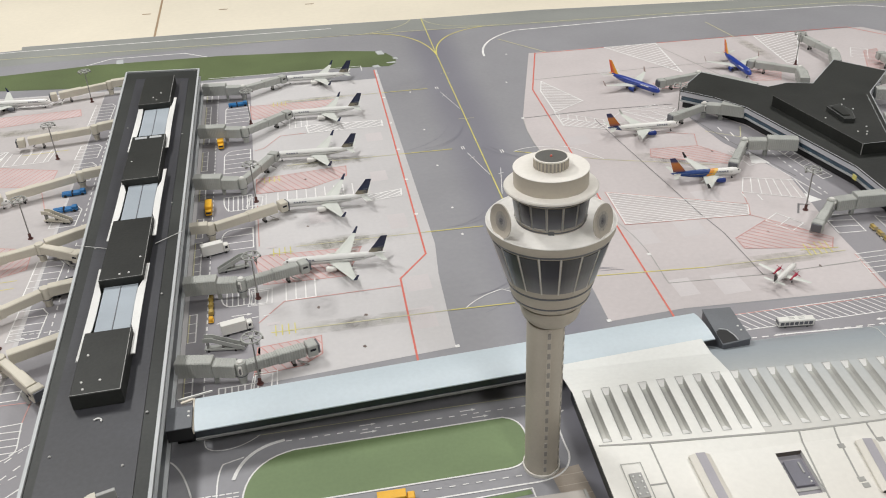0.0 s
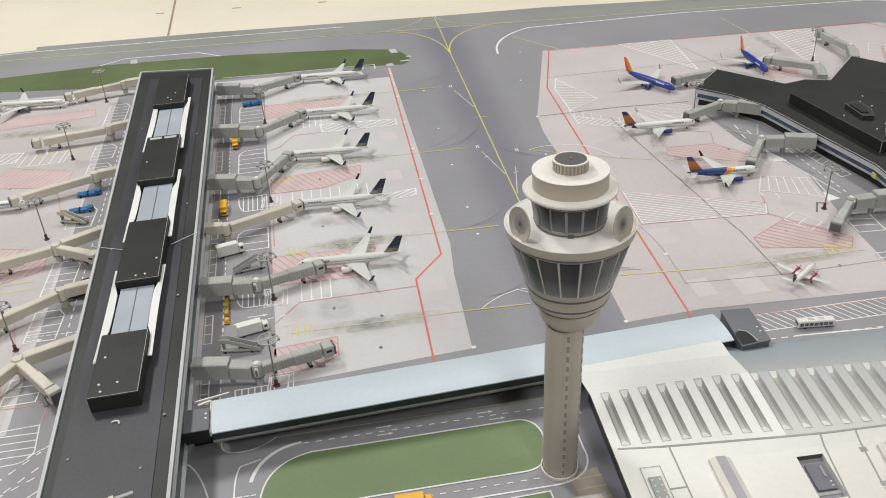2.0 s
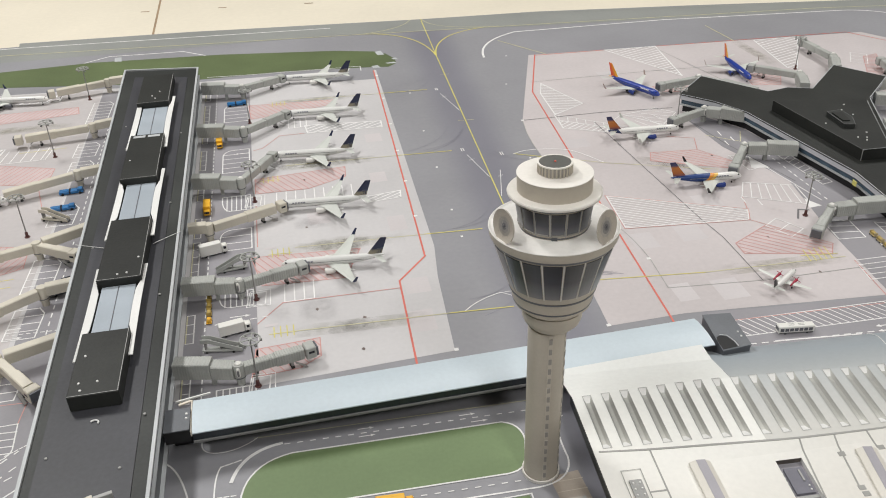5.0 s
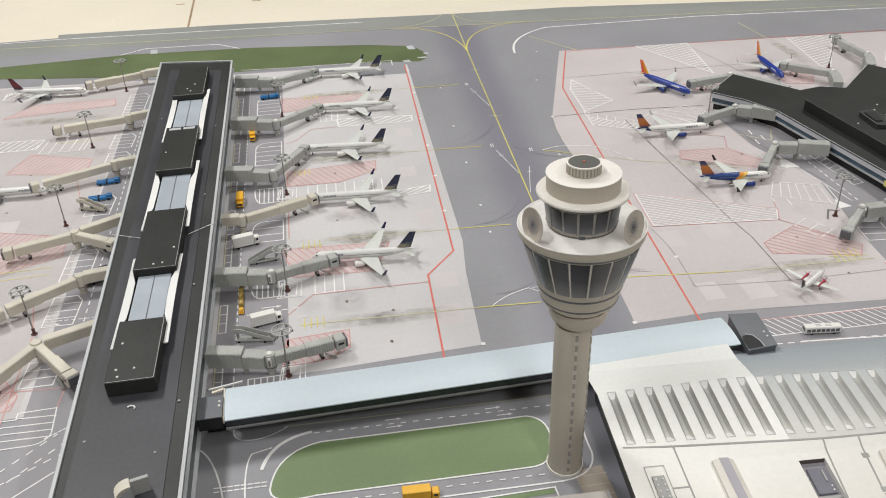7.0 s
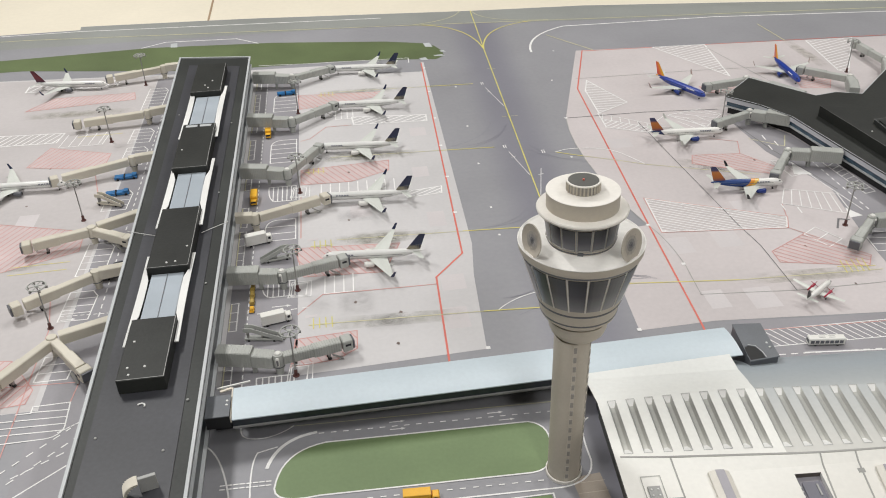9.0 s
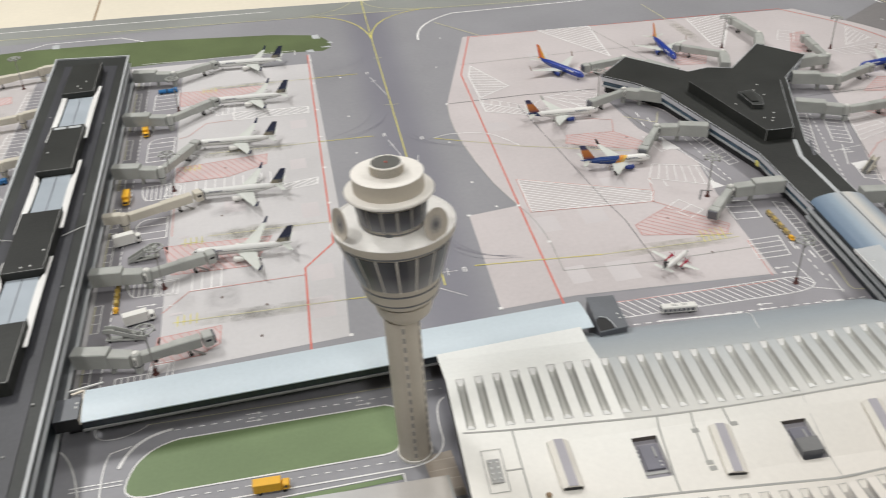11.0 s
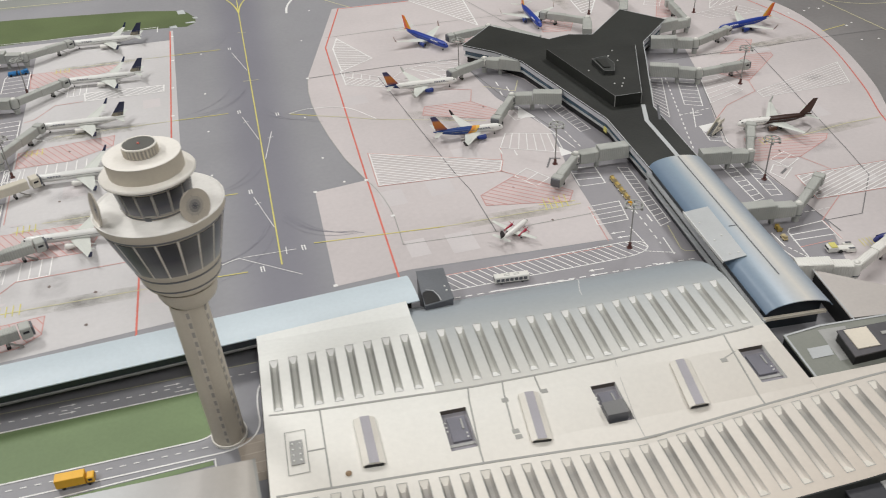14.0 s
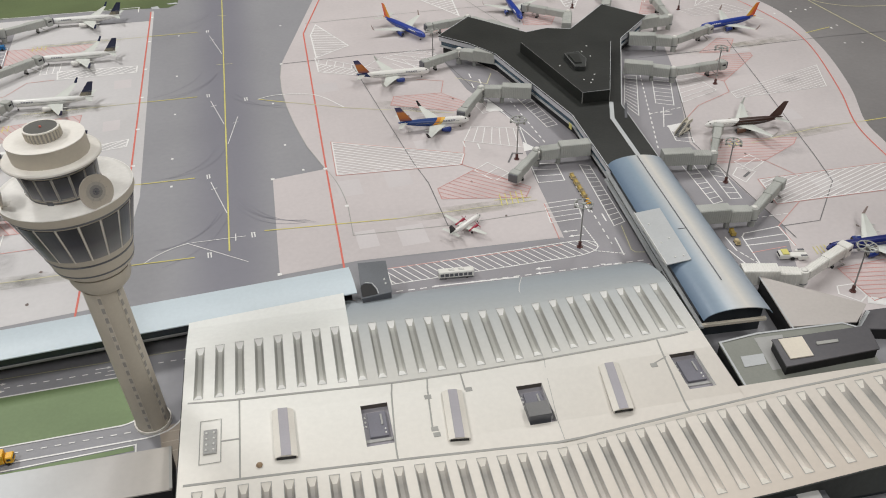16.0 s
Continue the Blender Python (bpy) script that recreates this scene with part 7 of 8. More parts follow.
def turboprop(nose, tail):
    nose, tail = Vector(nose), Vector(tail)
    d, c = (nose - tail).normalized(), (nose + tail) / 2
    t = thing("turboprop", pose(c.x, c.y, 0, 0, 0, math.degrees(math.atan2(d.y, d.x))), "small white turboprop model with dark tail and red engines", "model airplane")
    H, r, zc = 0.0245, 0.0029, 0.0066
    prof = [(H, 0.05, -0.0006), (H - 0.0015, 0.5, -0.0004), (H - 0.005, 0.9, 0), (H - 0.008, 1.0, 0), (-H + 0.018, 1.0, 0), (-H + 0.007, 0.6, 0.0008), (-H, 0.12, 0.0016)]
    bm = bmesh.new()
    n = 16
    rings = [[bm.verts.new((x, r * k * math.cos(math.tau * i / n), zc + dz + r * k * math.sin(math.tau * i / n))) for i in range(n)] for x, k, dz in prof]
    for a, b in zip(rings, rings[1:]):
        for i in range(n):
            bm.faces.new((a[i], a[(i + 1) % n], b[(i + 1) % n], b[i]))
    bm.faces.new(rings[0])
    bm.faces.new(rings[-1][::-1])
    bmesh.ops.recalc_face_normals(bm, faces=bm.faces)
    smooth(part("fuselage", bm, DARK_TAIL, t), 50)
    part("cockpit_window", box(H - 0.0042, H - 0.003, -0.0018, 0.0018, zc + 0.001, zc + 0.0017), DARK_WIN, t)
    for s in (-1, 1):
        part("wing", slat(((0.004, s * 0.002, 0.0050), (-0.0035, s * 0.002, 0.0049)), ((0.0015, s * 0.0265, 0.0075), (-0.0015, s * 0.0265, 0.0075)), 0.0006), WING_GREY, t)
        e = smooth(part("engine", tube((0.0085, s * 0.0085, 0.0058), (-0.0045, s * 0.0085, 0.0056), 0.0015, 14, r2=0.0008), RED_ENG, t), 50)
        for q in range(4):
            a = math.tau * q / 4 + 0.4
            part("propeller_blade", tube((0.0090, s * 0.0085, 0.0058), (0.0090, s * 0.0085 + 0.0042 * math.cos(a), 0.0058 + 0.0042 * math.sin(a)), 0.0003, 5), RED_ENG, e)
        part("tailplane", slat(((-H + 0.006, s * 0.001, zc + 0.002), (-H + 0.0015, s * 0.001, zc + 0.002)), ((-H + 0.004, s * 0.0105, zc + 0.0028), (-H + 0.001, s * 0.0105, zc + 0.0028)), 0.0004), WING_GREY, t)
        part("main_wheel", tube((0.0, s * 0.0085 - 0.0005, 0.0009), (0.0, s * 0.0085 + 0.0005, 0.0009), 0.0009, 10), RUBBER, t)
        part("gear_leg", tube((0.0, s * 0.0085, 0.0009), (0.0, s * 0.0085, 0.0048), 0.0003, 6), STEEL, t)
    part("tail_fin", slat(((-H + 0.010, 0, zc + 0.0022), (-H + 0.001, 0, zc + 0.0018)), ((-H + 0.0035, 0, zc + 0.0110), (-H - 0.0005, 0, zc + 0.0110)), 0.0005), DARK_FIN, t)
    part("nose_leg", tube((H - 0.005, 0, 0.0006), (H - 0.005, 0, 0.0045), 0.0003, 6), STEEL, t)
    part("nose_wheel", tube((H - 0.005, -0.0003, 0.0006), (H - 0.005, 0.0003, 0.0006), 0.0006, 8), RUBBER, t)


turboprop((0.572, 0.716), (0.533, 0.689))


# ---- jet bridges ----
def ribbed(a, b, w, za0, za1, zb0, zb1, rib=0.00035, pitch=0.0022):
    """A corrugated tunnel from plan point a to b; floor and roof heights at both ends."""
    a, b = Vector(a), Vector(b)
    d = b - a
    L = d.length
    d.normalize()
    s = Vector((-d.y, d.x))
    bm = bmesh.new()
    n = max(1, int(L / pitch))
    rings = []
    for k in range(n):
        for f, g in ((0.0, 1), (0.42, 1), (0.5, 0), (0.92, 0)) if rib else ((0.0, 1), (0.99, 1)):
            u = (k + f) / n
            p = a + d * (L * u)
            h = w / 2 - (0 if g else rib)
            z0, z1 = za0 + (zb0 - za0) * u, za1 + (zb1 - za1) * u - (0 if g else rib)
            rings.append([bm.verts.new((p.x + s.x * o, p.y + s.y * o, z)) for o, z in ((-h, z0), (h, z0), (h, z1 - 0.0008), (h - 0.0009, z1), (-h + 0.0009, z1), (-h, z1 - 0.0008))])
    for r0, r1 in zip(rings, rings[1:]):
        for i in range(6):
            bm.faces.new((r0[i], r0[(i + 1) % 6], r1[(i + 1) % 6], r1[i]))
    bm.faces.new(rings[0])
    bm.faces.new(rings[-1])
    bmesh.ops.recalc_face_normals(bm, faces=bm.faces)
    return bm


def along(a, b, f):
    return (a[0] + (b[0] - a[0]) * f, a[1] + (b[1] - a[1]) * f)


def jet_bridge(start, rot, cab, mat, label, group, fixed=True, top=0.0255, rot_z=0.0215, head=0.0175, second=None, ribs=True, white=False):
    """From the building at start, over a round column at rot, to the cab at the aircraft."""
    t = thing("jet_bridge", pose(0, 0, 0), label, "jet bridge", group)
    rib = 0.0002 if ribs else 0.0
    mid = along(start, rot, 0.58)
    if fixed:
        part("fixed_tunnel", ribbed(start, mid, 0.0135, 0.0100, top, 0.0100, top, rib), mat, t)
        part("fixed_tunnel", ribbed(along(start, rot, 0.585), along(start, rot, 0.93), 0.0125, 0.0095, top - 0.003, 0.009, rot_z, rib), mat, t)
        part("pier_column", box(mid[0] - 0.002, mid[0] + 0.002, mid[1] - 0.002, mid[1] + 0.002, 0.0, 0.0099), BRIDGE_GREY, t)
    else:
        part("fixed_tunnel", ribbed(start, along(start, rot, 0.9), 0.0095, 0.0140, 0.0240, 0.0120, 0.0230, rib), mat, t)
    col = smooth(part("rotunda", lathe([(0.0036, 0.0), (0.0036, 0.006), (0.0050, 0.0068), (0.0050, rot_z - 0.001), (0.0044, rot_z)], 24, cx=rot[0], cy=rot[1]), mat, t), 40)
    part("rotunda_band", lathe([(0.0049, 0.0085), (0.0053, 0.0085), (0.0053, 0.0093), (0.0049, 0.0093)], 24, ring=True, cx=rot[0], cy=rot[1]), GUNMETAL, col)
    if fixed:
        smooth(part("rotunda_cap", lathe([(0.0030, rot_z + 0.0001), (0.0030, rot_z + 0.0006), (0.0022, rot_z + 0.0014), (0.0, rot_z + 0.0017)], 20, cx=rot[0], cy=rot[1]), WHITE, col), 60)
        ua = math.atan2(start[1] - rot[1], start[0] - rot[0])
        ub = math.atan2(cab[1] - rot[1], cab[0] - rot[0])
        um = math.atan2(math.sin(ua) + math.sin(ub) - 0.6, math.cos(ua) + math.cos(ub))
        bx_, by_ = rot[0] + 0.0046 * math.cos(um), rot[1] + 0.0046 * math.sin(um)
        smooth(part("corner_window", lathe([(0.0, 0.0105), (0.0014, 0.0112), (0.0018, 0.0124), (0.0018, rot_z - 0.0028), (0.0014, rot_z - 0.0014), (0.0, rot_z - 0.0008)], 14, cx=bx_, cy=by_), WHITE, col, "white pill-shaped corner window"), 60)
        gx, gy = rot[0] + 0.0059 * math.cos(um), rot[1] + 0.0059 * math.sin(um)
        smooth(part("corner_pane", lathe([(0.0, 0.0118), (0.0008, 0.0124), (0.0010, 0.0134), (0.0010, rot_z - 0.0040), (0.0008, rot_z - 0.0030), (0.0, rot_z - 0.0026)], 10, cx=gx, cy=gy), MID_GREY, col), 60)
    legs = [(cab, True)] + ([(second, False)] if second else [])
    for end, _ in legs:
        h0, h1 = 0.0095, 0.0072
        p1, p2, p3 = along(rot, end, 0.06), along(rot, end, 0.55), along(rot, end, 0.90)
        zt = lambda f: rot_z - 0.0012 + (head - rot_z + 0.001) * f
        zb = lambda f: h0 + 0.0012 + (h1 - h0) * f
        part("telescopic_tunnel", ribbed(p1, p2, 0.0082, zb(0.06), zt(0.06), zb(0.55), zt(0.55), rib), mat, t)
        part("telescopic_tunnel", ribbed(along(rot, end, 0.5), p3, 0.0096, zb(0.5) - 0.0006, zt(0.5) + 0.0006, zb(0.9) - 0.0006, zt(0.9) + 0.0006, rib), mat, t)
        ang = math.degrees(math.atan2(end[1] - rot[1], end[0] - rot[0]))
        c = part("cab", box(-0.0052, 0.0042, -0.0060, 0.0060, h1 - 0.0008, head + 0.0006, 0.0008), mat, t)
        c.matrix_basis = pose(end[0], end[1], 0, 0, 0, ang)
        part("cab_canopy", box(0.0043, 0.0062, -0.0052, 0.0052, h1 + 0.0006, head - 0.0006, 0.0003), GUNMETAL if not white else GREY_CARD, c)
        part("cab_window", box(-0.0030, 0.0022, -0.00615, -0.00602, 0.0125, 0.0148), DARK_WIN, c)
        q = along(rot, end, 0.72)
        dx, dy = math.cos(radians(ang)), math.sin(radians(ang))
        dr = part("drive_column", box(-0.0010, 0.0010, -0.0030, 0.0030, 0.0018, zb(0.72) - 0.0008), STEEL, t)
        dr.matrix_basis = pose(q[0], q[1], 0, 0, 0, ang)
        for s in (-1, 1):
            part("drive_wheel", tube((0.0, s * 0.0022 - 0.0009, 0.0017), (0.0, s * 0.0022 + 0.0009, 0.0017), 0.0017, 14), RUBBER, dr)
        st = part("service_stair", prism([(-0.006, -0.0012), (0.006, -0.0012), (0.006, 0.0012), (-0.006, 0.0012)], 0.0, 0.0009), STEEL, t)
        st.matrix_basis = Matrix.Translation((along(rot, end, 0.82)[0] - dy * -0.0068, along(rot, end, 0.82)[1] + dx * -0.0068, 0.0048)) @ pose(0, 0, 0, 0, 0, ang) @ pose(0, 0, 0, 0, 38, 0)
    return t


G_LABEL = "grey corrugated jet bridge model reaching from the pier"
EG = "grey jet bridges on the pier"
jet_bridge((-0.0212, 1.369), (0.038, 1.358), (0.098, 1.396), BRIDGE_GREY, G_LABEL, EG)
jet_bridge((-0.0212, 1.206), (0.039, 1.193), (0.098, 1.246), BRIDGE_GREY, G_LABEL, EG)
jet_bridge((-0.0212, 1.050), (0.035, 1.037), (0.0745, 1.109), BRIDGE_GREY, G_LABEL, EG)
jet_bridge((-0.0212, 0.931), (0.000, 0.932), (0.080, 0.970), BRIDGE_CREAM, "cream plastic jet bridge model beside the pier", "cream jet bridges", fixed=False, ribs=False)
jet_bridge((-0.0212, 0.816), (0.033, 0.810), (0.095, 0.832), BRIDGE_GREY, G_LABEL, EG)
jet_bridge((-0.0212, 0.689), (0.032, 0.677), (0.093, 0.694), BRIDGE_GREY, G_LABEL, EG)
C_LABEL = "cream plastic jet bridge model on the pier"
CG = "cream jet bridges"
jet_bridge((-0.1315, 1.447), (-0.168, 1.445), (-0.249, 1.426), BRIDGE_CREAM, C_LABEL, CG, fixed=False, ribs=False)
jet_bridge((-0.1285, 1.272), (-0.166, 1.264), (-0.262, 1.253), BRIDGE_CREAM, C_LABEL, CG, fixed=False, ribs=False)
jet_bridge((-0.1255, 1.116), (-0.163, 1.112), (-0.253, 1.078), BRIDGE_CREAM, C_LABEL, CG, fixed=False, ribs=False)
jet_bridge((-0.1225, 0.966), (-0.179, 0.938), (-0.246, 0.921), BRIDGE_CREAM, "cream two-armed jet bridge model on the pier", CG, fixed=False, ribs=False, second=(-0.137, 0.915))
jet_bridge((-0.1195, 0.850), (-0.157, 0.845), (-0.226, 0.803), BRIDGE_CREAM, C_LABEL, CG, fixed=False, ribs=False)
jet_bridge((-0.1165, 0.759), (-0.175, 0.738), (-0.215, 0.683), BRIDGE_CREAM, "cream two-armed jet bridge model on the pier", CG, fixed=False, ribs=False, second=(-0.137, 0.690))
R_LABEL = "grey corrugated jet bridge model on the concourse"
RG = "grey jet bridges on the concourse"
jet_bridge((0.700, 1.060), (0.658, 1.094), (0.606, 1.078), BRIDGE_GREY, R_LABEL, RG)
jet_bridge((0.710, 0.948), (0.652, 0.972), (0.614, 0.925), BRIDGE_GREY, R_LABEL, RG)
jet_bridge((0.724, 0.797), (0.664, 0.803), (0.627, 0.768), BRIDGE_GREY, R_LABEL, RG)
jet_bridge((0.752, 1.128), (0.704, 1.208), (0.643, 1.203), BRIDGE_GREY, R_LABEL, RG)
jet_bridge((0.828, 1.128), (0.853, 1.183), (0.806, 1.238), BRIDGE_GREY, R_LABEL, RG)
jet_bridge((0.912, 1.182), (0.943, 1.239), (0.944, 1.325), BRIDGE_GREY, R_LABEL, RG)
jet_bridge((0.935, 1.115), (0.988, 1.122), (1.008, 1.212), BRIDGE_GREY, R_LABEL, RG)
jet_bridge((0.898, 1.068), (0.957, 1.046), (1.028, 1.078), BRIDGE_GREY, R_LABEL, RG)
jet_bridge((0.852, 0.984), (0.908, 0.954), (0.983, 0.962), BRIDGE_GREY, R_LABEL, RG)
jet_bridge((0.790, 0.752), (0.846, 0.741), (0.888, 0.803), BRIDGE_GREY, R_LABEL, RG)
jet_bridge((0.768, 0.640), (0.829, 0.631), (0.887, 0.676), BRIDGE_GREY, R_LABEL, RG)
jet_bridge((0.762, 0.543), (0.816, 0.528), (0.880, 0.557), WHITE, "white plastic jet bridge model beside the barrel hall", RG, white=True)


# ---- apron light masts ----
def mast(x, y, h=0.05, first=[None]):
    m = pose(x, y, 0)
    if first[0]:
        return copy_thing(first[0], m)
    t = thing("light_mast", m, "slim grey apron light mast with a ring head", "light mast", "apron light masts")
    part("base", lathe([(0.0030, 0.0), (0.0030, 0.0008), (0.0016, 0.0011), (0.0016, 0.0062), (0.0010, 0.0072)], 16), POLE_RED, t, "dark red mast base")
    part("pole", tube((0, 0, 0.0071), (0, 0, h), 0.0008, 8, r2=0.0006), STEEL, t)
    bm = bmesh.new()
    n, k, R, q = 28, 6, 0.0085, 0.0006
    ring = [[bm.verts.new(((R + q * math.cos(math.tau * j / k)) * math.cos(math.tau * i / n), (R + q * math.cos(math.tau * j / k)) * math.sin(math.tau * i / n), h + q * math.sin(math.tau * j / k))) for j in range(k)] for i in range(n)]
    for i in range(n):
        for j in range(k):
            bm.faces.new((ring[i][j], ring[(i + 1) % n][j], ring[(i + 1) % n][(j + 1) % k], ring[i][(j + 1) % k]))
    part("ring", bm, BRIDGE_GREY, t)
    for i in range(3):
        a = math.pi * i / 3 + 0.3
        part("spoke", tube((-R * math.cos(a), -R * math.sin(a), h), (R * math.cos(a), R * math.sin(a), h), 0.0005, 6), BRIDGE_GREY, t)
    part("hub", lathe([(0.0018, h - 0.001), (0.0018, h + 0.001), (0.0, h + 0.0014)], 12), BRIDGE_GREY, t)
    for i in range(6):
        a = math.tau * i / 6
        part("floodlight", box(-0.0012, 0.0012, -0.0008, 0.0008, h - 0.0026, h - 0.0008, m=pose(R * math.cos(a), R * math.sin(a), 0, 0, 0, math.degrees(a))), STEEL, t)
    first[0] = t
    return t


for x, y in ((0.046, 1.256), (0.049, 1.012), (0.047, 0.803), (0.046, 0.670), (-0.194, 1.418), (-0.210, 1.210), (-0.203, 0.992), (-0.191, 0.781), (0.648, 0.822), (0.651, 0.644), (0.960, 0.934), (0.847, 0.711), (0.860, 0.512), (0.622, 1.098), (0.886, 1.245), (1.040, 1.189)):
    mast(x, y)


# ---- vehicles ----
def wheels(t, xs, w, r=0.0011):
    for x in xs:
        for s in (-1, 1):
            part("wheel", tube((x, s * w - 0.0005, r), (x, s * w + 0.0005, r), r, 12), RUBBER, t)


def bus(x, y, a):
    t = thing("bus", pose(x, y, 0, 0, 0, a), "white model airport bus on the service road", "bus")
    part("body", box(-0.0165, 0.0165, -0.0036, 0.0036, 0.0010, 0.0082, 0.0006), WHITE, t)
    for s in (-1, 1):
        for k in range(7):
            x0 = -0.0148 + 0.0043 * k
            part("window", box(x0, x0 + 0.0034, s * 0.00362 - 0.0001, s * 0.00362 + 0.0001, 0.0032, 0.0064), GUNMETAL, t)
        part("bumper_stripe", box(-0.0155, 0.0155, s * 0.00362 - 0.0001, s * 0.00362 + 0.0001, 0.0014, 0.0022), MID_GREY, t)
    for s in (-1, 1):
        part("windscreen", box(s * 0.01652 - 0.0001, s * 0.01652 + 0.0001, -0.003, 0.003, 0.0036, 0.0068), GUNMETAL, t)
    for x0 in (-0.007, 0.002):
        for y0 in (-0.0013, 0.0006):
            part("roof_bar", box(x0, x0 + 0.0055, y0, y0 + 0.0007, 0.0081, 0.00835), GREY_CARD, t)
    wheels(t, (-0.010, 0.010), 0.0032)


bus(0.523, 0.6325, -8)


def box_truck(x, y, a, body, cabm, label, cat="truck", L=0.022, h=0.0105):
    t = thing("box_truck", pose(x, y, 0, 0, 0, a), label, cat, "model trucks")
    part("cargo_box", box(-L / 2, L / 2 - 0.0062, -0.0040, 0.0040, 0.0024, h, 0.0003), body, t)
    c = part("cab", box(L / 2 - 0.0058, L / 2, -0.0036, 0.0036, 0.0018, h * 0.72, 0.0007), cabm, t)
    part("windscreen", box(L / 2 - 0.00005, L / 2 + 0.0001, -0.0029, 0.0029, h * 0.42, h * 0.64), DARK_WIN, c)
    for s in (-1, 1):
        part("side_window", box(L / 2 - 0.0042, L / 2 - 0.0015, s * 0.0036 - 0.0001, s * 0.0036 + 0.0001, h * 0.42, h * 0.63), DARK_WIN, c)
    part("chassis", box(-L / 2 + 0.001, L / 2 - 0.001, -0.0028, 0.0028, 0.0012, 0.0023), GUNMETAL, t)
    wheels(t, (-L / 2 + 0.005, L / 2 - 0.004), 0.0032, 0.0014)


box_truck(0.004, 0.901, 14, WHITE, WHITE, "white catering truck model parked on the service road", L=0.029, h=0.0145)
box_truck(0.027, 0.752, 12, WHITE, WHITE, "white catering truck model on the service road", L=0.029, h=0.0130)
box_truck(0.0055, 1.184, -88, YELLOW, YELLOW, "yellow model truck on the service road", L=0.017)
box_truck(-0.0055, 1.001, -90, YELLOW, YELLOW, "yellow model truck on the service road", L=0.026)
box_truck(0.1395, 0.5105, -3, YELLOW, YELLOW, "yellow model truck driving past the grass island", L=0.027, h=0.0105)


def tug(x, y, a, mat, label, L=0.018):
    t = thing("pushback_tug", pose(x, y, 0, 0, 0, a), label, "tug", "pushback tugs")
    part("chassis", box(-L / 2, L / 2, -0.0040, 0.0040, 0.0012, 0.0034, 0.0004), mat, t)
    for s in (-1, 1):
        part("side_pod", box(-L / 2, L / 2 - 0.006, s * 0.0030 - 0.0012, s * 0.0030 + 0.0012, 0.0035, 0.0048, 0.0004), mat, t)
    if L > 0.02:
        part("rear_hood", box(-L / 2 + 0.001, -0.0025, -0.0026, 0.0026, 0.0035, 0.0058, 0.0006), mat, t)
        part("waist", box(-0.0024, -0.0006, -0.0042, 0.0042, 0.0011, 0.0052), DARK_WIN, t)
        part("engine_cover", box(-0.0004, L / 2 - 0.0068, -0.0020, 0.0020, 0.0035, 0.0054, 0.0006), mat, t)
    c = part("cab", box(L / 2 - 0.0065, L / 2 - 0.0005, -0.0032, 0.0032, 0.0035, 0.0066, 0.0006), mat, t)
    part("windscreen", box(L / 2 - 0.0006, L / 2 - 0.0003, -0.0025, 0.0025, 0.0045, 0.0060), DARK_WIN, c)
    wheels(t, (-L / 2 + 0.004, L / 2 - 0.004), 0.0041, 0.0016)


tug(0.028, 1.332, 4, BLUE, "blue model pushback tug on the apron road", 0.028)
tug(-0.171, 1.093, 5, BLUE, "blue model pushback tug beside the pier", 0.028)
tug(-0.174, 1.050, 5, BLUE, "blue model pushback tug beside the pier", 0.028)


def white_tug(x, y, a):
    t = thing("aircraft_tractor", pose(x, y, 0, 0, 0, a), "white aircraft tractor model with yellow cab roof", "tug")
    part("chassis", box(-0.014, 0.008, -0.0036, 0.0036, 0.0014, 0.0042, 0.0005), WHITE, t)
    for s in (-1, 1):
        part("fender", box(-0.013, -0.004, s * 0.0048 - 0.0014, s * 0.0048 + 0.0014, 0.0012, 0.0056, 0.0006), WHITE, t)
        part("fender_pad", box(-0.012, -0.006, s * 0.0048 - 0.0010, s * 0.0048 + 0.0010, 0.0057, 0.0061), GUNMETAL, t)
    c = part("cab", box(0.004, 0.0135, -0.0046, 0.0046, 0.0012, 0.0066, 0.0007), WHITE, t)
    part("cab_roof", box(0.0045, 0.011, -0.0043, 0.0043, 0.0067, 0.0076, 0.0003), YELLOW_INK, c, "yellow cab roof")
    part("windscreen", box(0.01352, 0.0137, -0.004, 0.004, 0.0038, 0.0060), DARK_WIN, c)
    wheels(t, (-0.009, 0.001), 0.0046, 0.0019)


white_tug(0.837, 0.572, 167)


def cart(x, y, a, mat, label, group, pull=False):
    t = thing("baggage_tractor" if pull else "baggage_cart", pose(x, y, 0, 0, 0, a), label, "tractor" if pull else "cart", group)
    part("deck", box(-0.0042, 0.0042, -0.0024, 0.0024, 0.0012, 0.0020, 0.0002), mat, t)
    if pull:
        part("hood", box(-0.0040, 0.0000, -0.0020, 0.0020, 0.0021, 0.0040, 0.0004), mat, t)
        part("seat_back", box(0.0022, 0.0032, -0.0018, 0.0018, 0.0021, 0.0052, 0.0003), mat, t)
    else:
        part("luggage", box(-0.0034, 0.0034, -0.0019, 0.0019, 0.0021, 0.0048, 0.0006), OCHRE, t)
        for s in (-1, 1):
            part("end_rail", box(s * 0.0040 - 0.0002, s * 0.0040 + 0.0002, -0.0022, 0.0022, 0.0021, 0.0052), mat, t)
    wheels(t, (-0.0028, 0.0028), 0.0020, 0.0009)


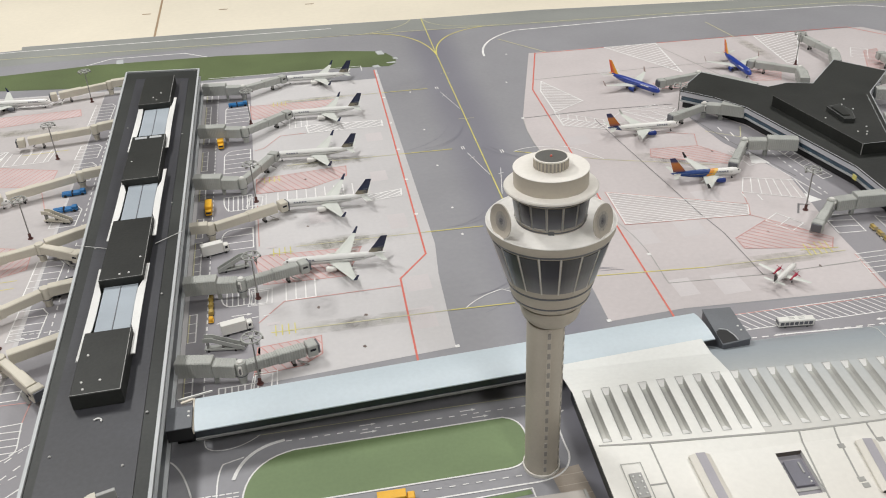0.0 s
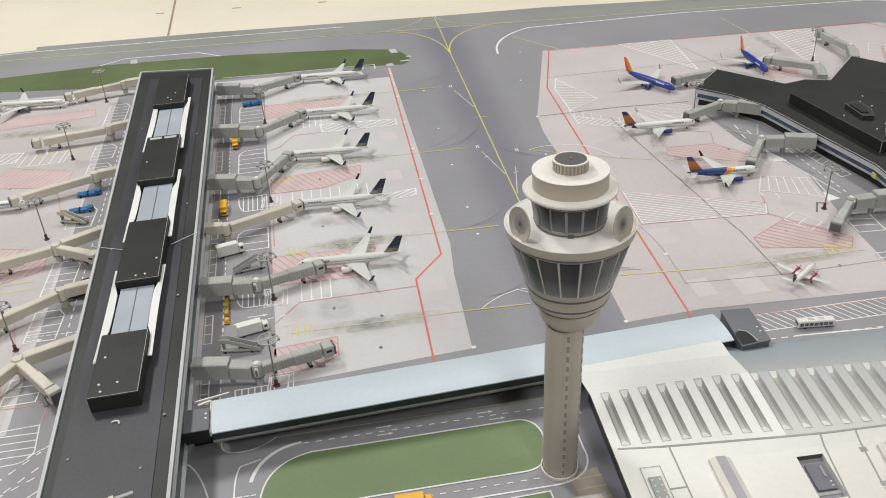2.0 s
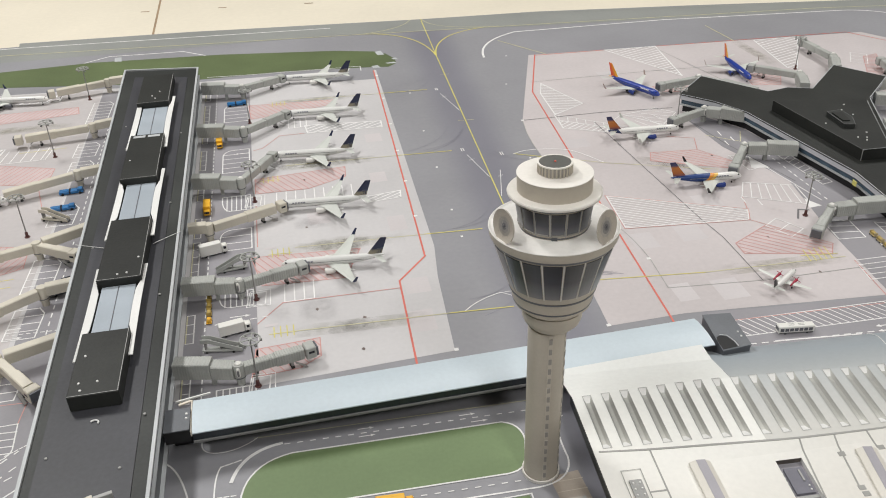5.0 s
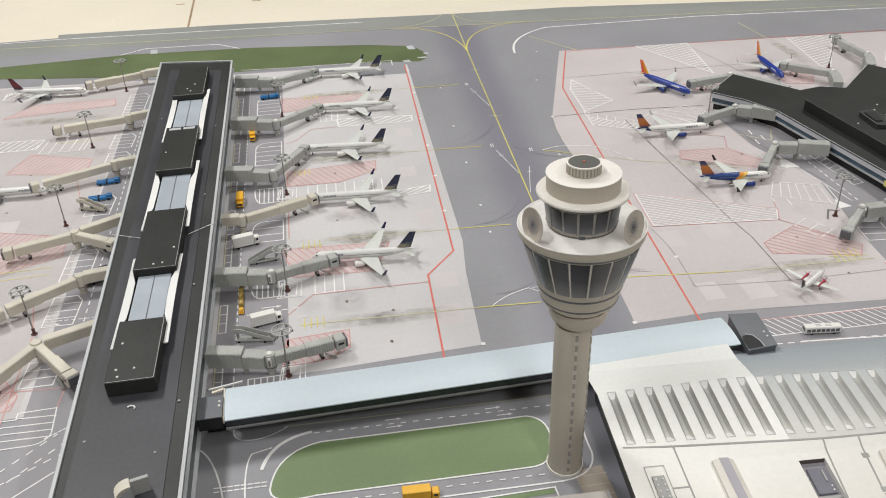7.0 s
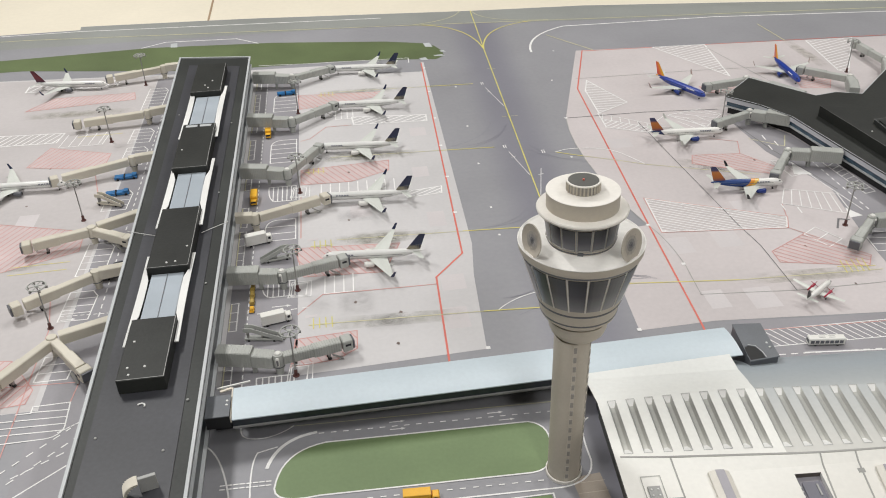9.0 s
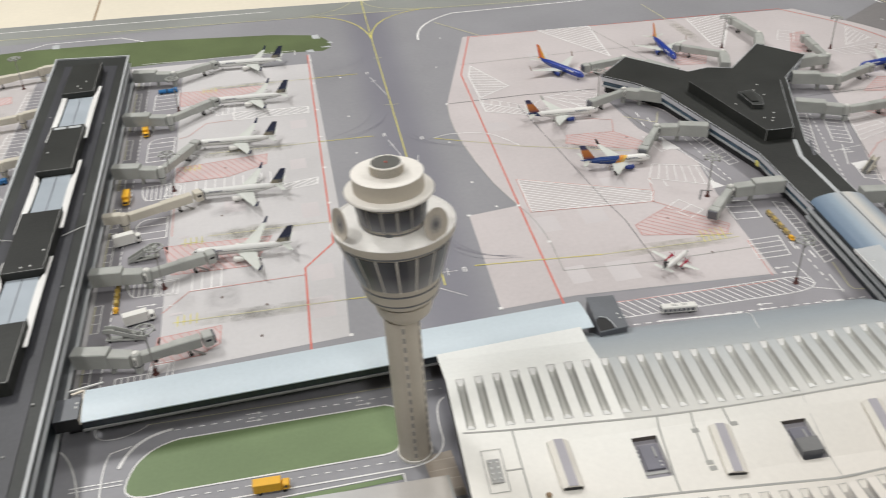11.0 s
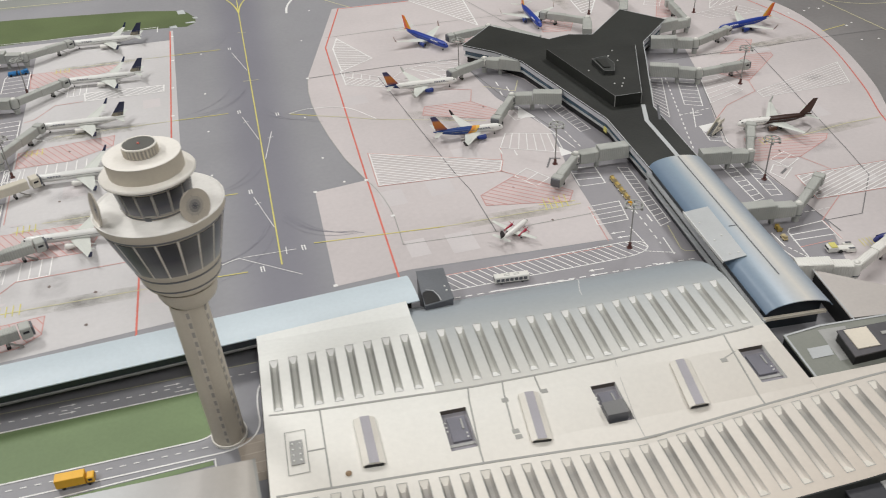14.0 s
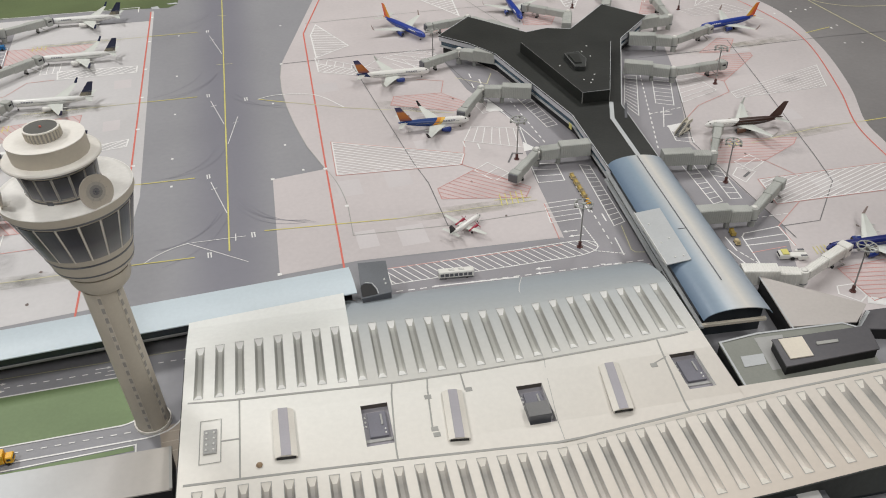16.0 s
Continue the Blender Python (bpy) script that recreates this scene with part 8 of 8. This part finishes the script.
PALE_OCHRE = material("pale_ochre_plastic", (0.55, 0.45, 0.25), 0.5, vary=0.08, scale=100)
for k in range(5):
    cart(0.001 + 0.0003 * k, 0.825 - 0.0125 * k, -90, OCHRE if k < 4 else YELLOW, "small ochre baggage cart model in a row" if k < 4 else "small yellow baggage tractor model leading carts", "baggage train by the pier", k == 4)
for k in range(5):
    cart(0.6925 - 0.0008 * k, 0.765 - 0.0125 * k, -93, PALE_OCHRE if k < 4 else YELLOW, "small ochre baggage cart model in a row" if k < 4 else "small yellow baggage tractor model leading carts", "baggage train by the concourse", k == 4)
cart(0.803, 0.6215, -100, OCHRE, "small ochre baggage cart model by the hall", "carts by the hall")
cart(0.7995, 0.6065, -100, PALE_OCHRE, "small ochre baggage tractor model by the hall", "carts by the hall", True)


def air_stairs(x, y, a, label, mat, L=0.03, h=0.012):
    t = thing("air_stairs", pose(x, y, 0, 0, 0, a), label, "boarding stairs", "boarding stairs")
    part("truck_bed", box(-L / 2 + 0.004, L / 2, -0.0032, 0.0032, 0.0014, 0.0036, 0.0004), mat, t)
    n = 9
    steps = part("platform", box(L / 2 - 0.008, L / 2, -0.0030, 0.0030, h - 0.0010, h, 0.0002), mat, t)
    for k in range(n):
        f = k / n
        part("step", box(-L / 2 + f * (L - 0.008), -L / 2 + (f + 1.1 / n) * (L - 0.008), -0.0026, 0.0026, 0.0012 + f * (h - 0.002), 0.0022 + f * (h - 0.002)), MID_GREY, steps)
    for s in (-1, 1):
        bm = bmesh.new()
        pts = [(-L / 2, 0.0010), (L / 2 - 0.008, h - 0.001), (L / 2, h - 0.001), (L / 2, h + 0.0034), (L / 2 - 0.008, h + 0.0034), (-L / 2, 0.0052)]
        sides = [[bm.verts.new((px, s * 0.0031 + o, pz)) for px, pz in pts] for o in (-0.0003, 0.0003)]
        bm.faces.new(sides[0])
        bm.faces.new(sides[1][::-1])
        for i in range(6):
            bm.faces.new((sides[0][i], sides[0][(i + 1) % 6], sides[1][(i + 1) % 6], sides[1][i]))
        bmesh.ops.recalc_face_normals(bm, faces=bm.faces)
        part("side_panel", bm, mat, t)
    for px in (L / 2 - 0.003, 0.001):
        part("strut", box(px - 0.0006, px + 0.0006, -0.0024, 0.0024, 0.0036, h * (0.9 if px > 0.005 else 0.55)), STEEL, t)
    wheels(t, (-L / 2 + 0.008, L / 2 - 0.004), 0.0030, 0.0012)


air_stairs(0.023, 0.864, 8, "grey boarding stairs model with dark steps", BRIDGE_GREY, 0.032, 0.0125)
air_stairs(0.016, 0.727, 170, "pale grey boarding stairs model beside the jet bridge", BRIDGE_GREY, 0.036, 0.012)
air_stairs(-0.178, 1.024, 158, "cream boarding stairs model beside the pier", BRIDGE_CREAM, 0.034, 0.012)
air_stairs(0.856, 0.825, 30, "cream boarding stairs model east of the concourse", BRIDGE_CREAM, 0.026, 0.012)
air_stairs(-0.146, 0.862, 20, "dark boarding stairs model beside the pier", GUNMETAL, 0.026, 0.012)
air_stairs(0.006, 0.635, 14, "cream boarding stairs model behind the connector", BRIDGE_CREAM, 0.034, 0.010)


# ---- loose small things on the pier roof ----
t = thing("loose_thread", pose(0, 0, 0), "thin pale thread lying across the pier roof", "thread")
part("strand", tube((-0.1215, 0.868, 0.0503), (-0.0885, 0.853, 0.0500), 0.0003, 5), WHITE_CARD, t)
part("strand", tube((-0.0455, 0.852, 0.0500), (-0.0195, 0.870, 0.0503), 0.0003, 5), WHITE_CARD, t)
bm = bmesh.new()
pts = arc(-0.0675, 0.596, 0.0030, -20, 150, 8)
for a, b in zip(pts, pts[1:]):
    tube((*a, 0.0489), (*b, 0.0489), 0.0007, 6, bm)
tagged(part("paper_scrap", bm, WHITE_CARD), "curled white paper scrap on the pier roof", "scrap")
for x, y in ((-0.032, 0.598), (-0.096, 0.566), (-0.044, 0.545), (-0.033, 0.76), (-0.035, 0.94), (-0.104, 0.86), (-0.034, 1.13), (-0.105, 1.17)):
    tagged(part("grey_crumb", lathe([(0.0012, 0.0483), (0.0010, 0.0490), (0, 0.0493)], 8, cx=x, cy=y), GREY_CARD), "small grey crumb lying on the roof", "crumb", "crumbs on the pier roof")
t = thing("bent_bracket", pose(-0.052, 0.508, 0.0482, 0, 0, 15), "folded grey-green card bracket standing on the pier roof", "bracket")
part("upright", box(-0.002, 0.010, -0.0015, 0.0015, 0.0, 0.013, 0.0003), GREY_CARD, t)
bm = bmesh.new()
pts = arc(-0.002, 0.0, 0.011, 95, 180, 8)
for (xa, za), (xb, zb) in zip(pts, pts[1:]):
    box(min(xa, xb) - 0.0006, max(xa, xb) + 0.0006, -0.0045, 0.0045, min(za, zb), max(za, zb) + 0.0008, bm=bm)
part("curved_leg", bm, BRIDGE_CREAM, t)
o = part("brown_crumb", lathe([(0.0020, 0.0), (0.0023, 0.0010), (0.0012, 0.0022), (0, 0.0024)], 9), SEAM)
o.matrix_world = TM @ Matrix.Translation(sagged((0.0541, -0.1576, 0.0331)))
tagged(o, "small brown crumb lying on the terminal roof", "crumb")
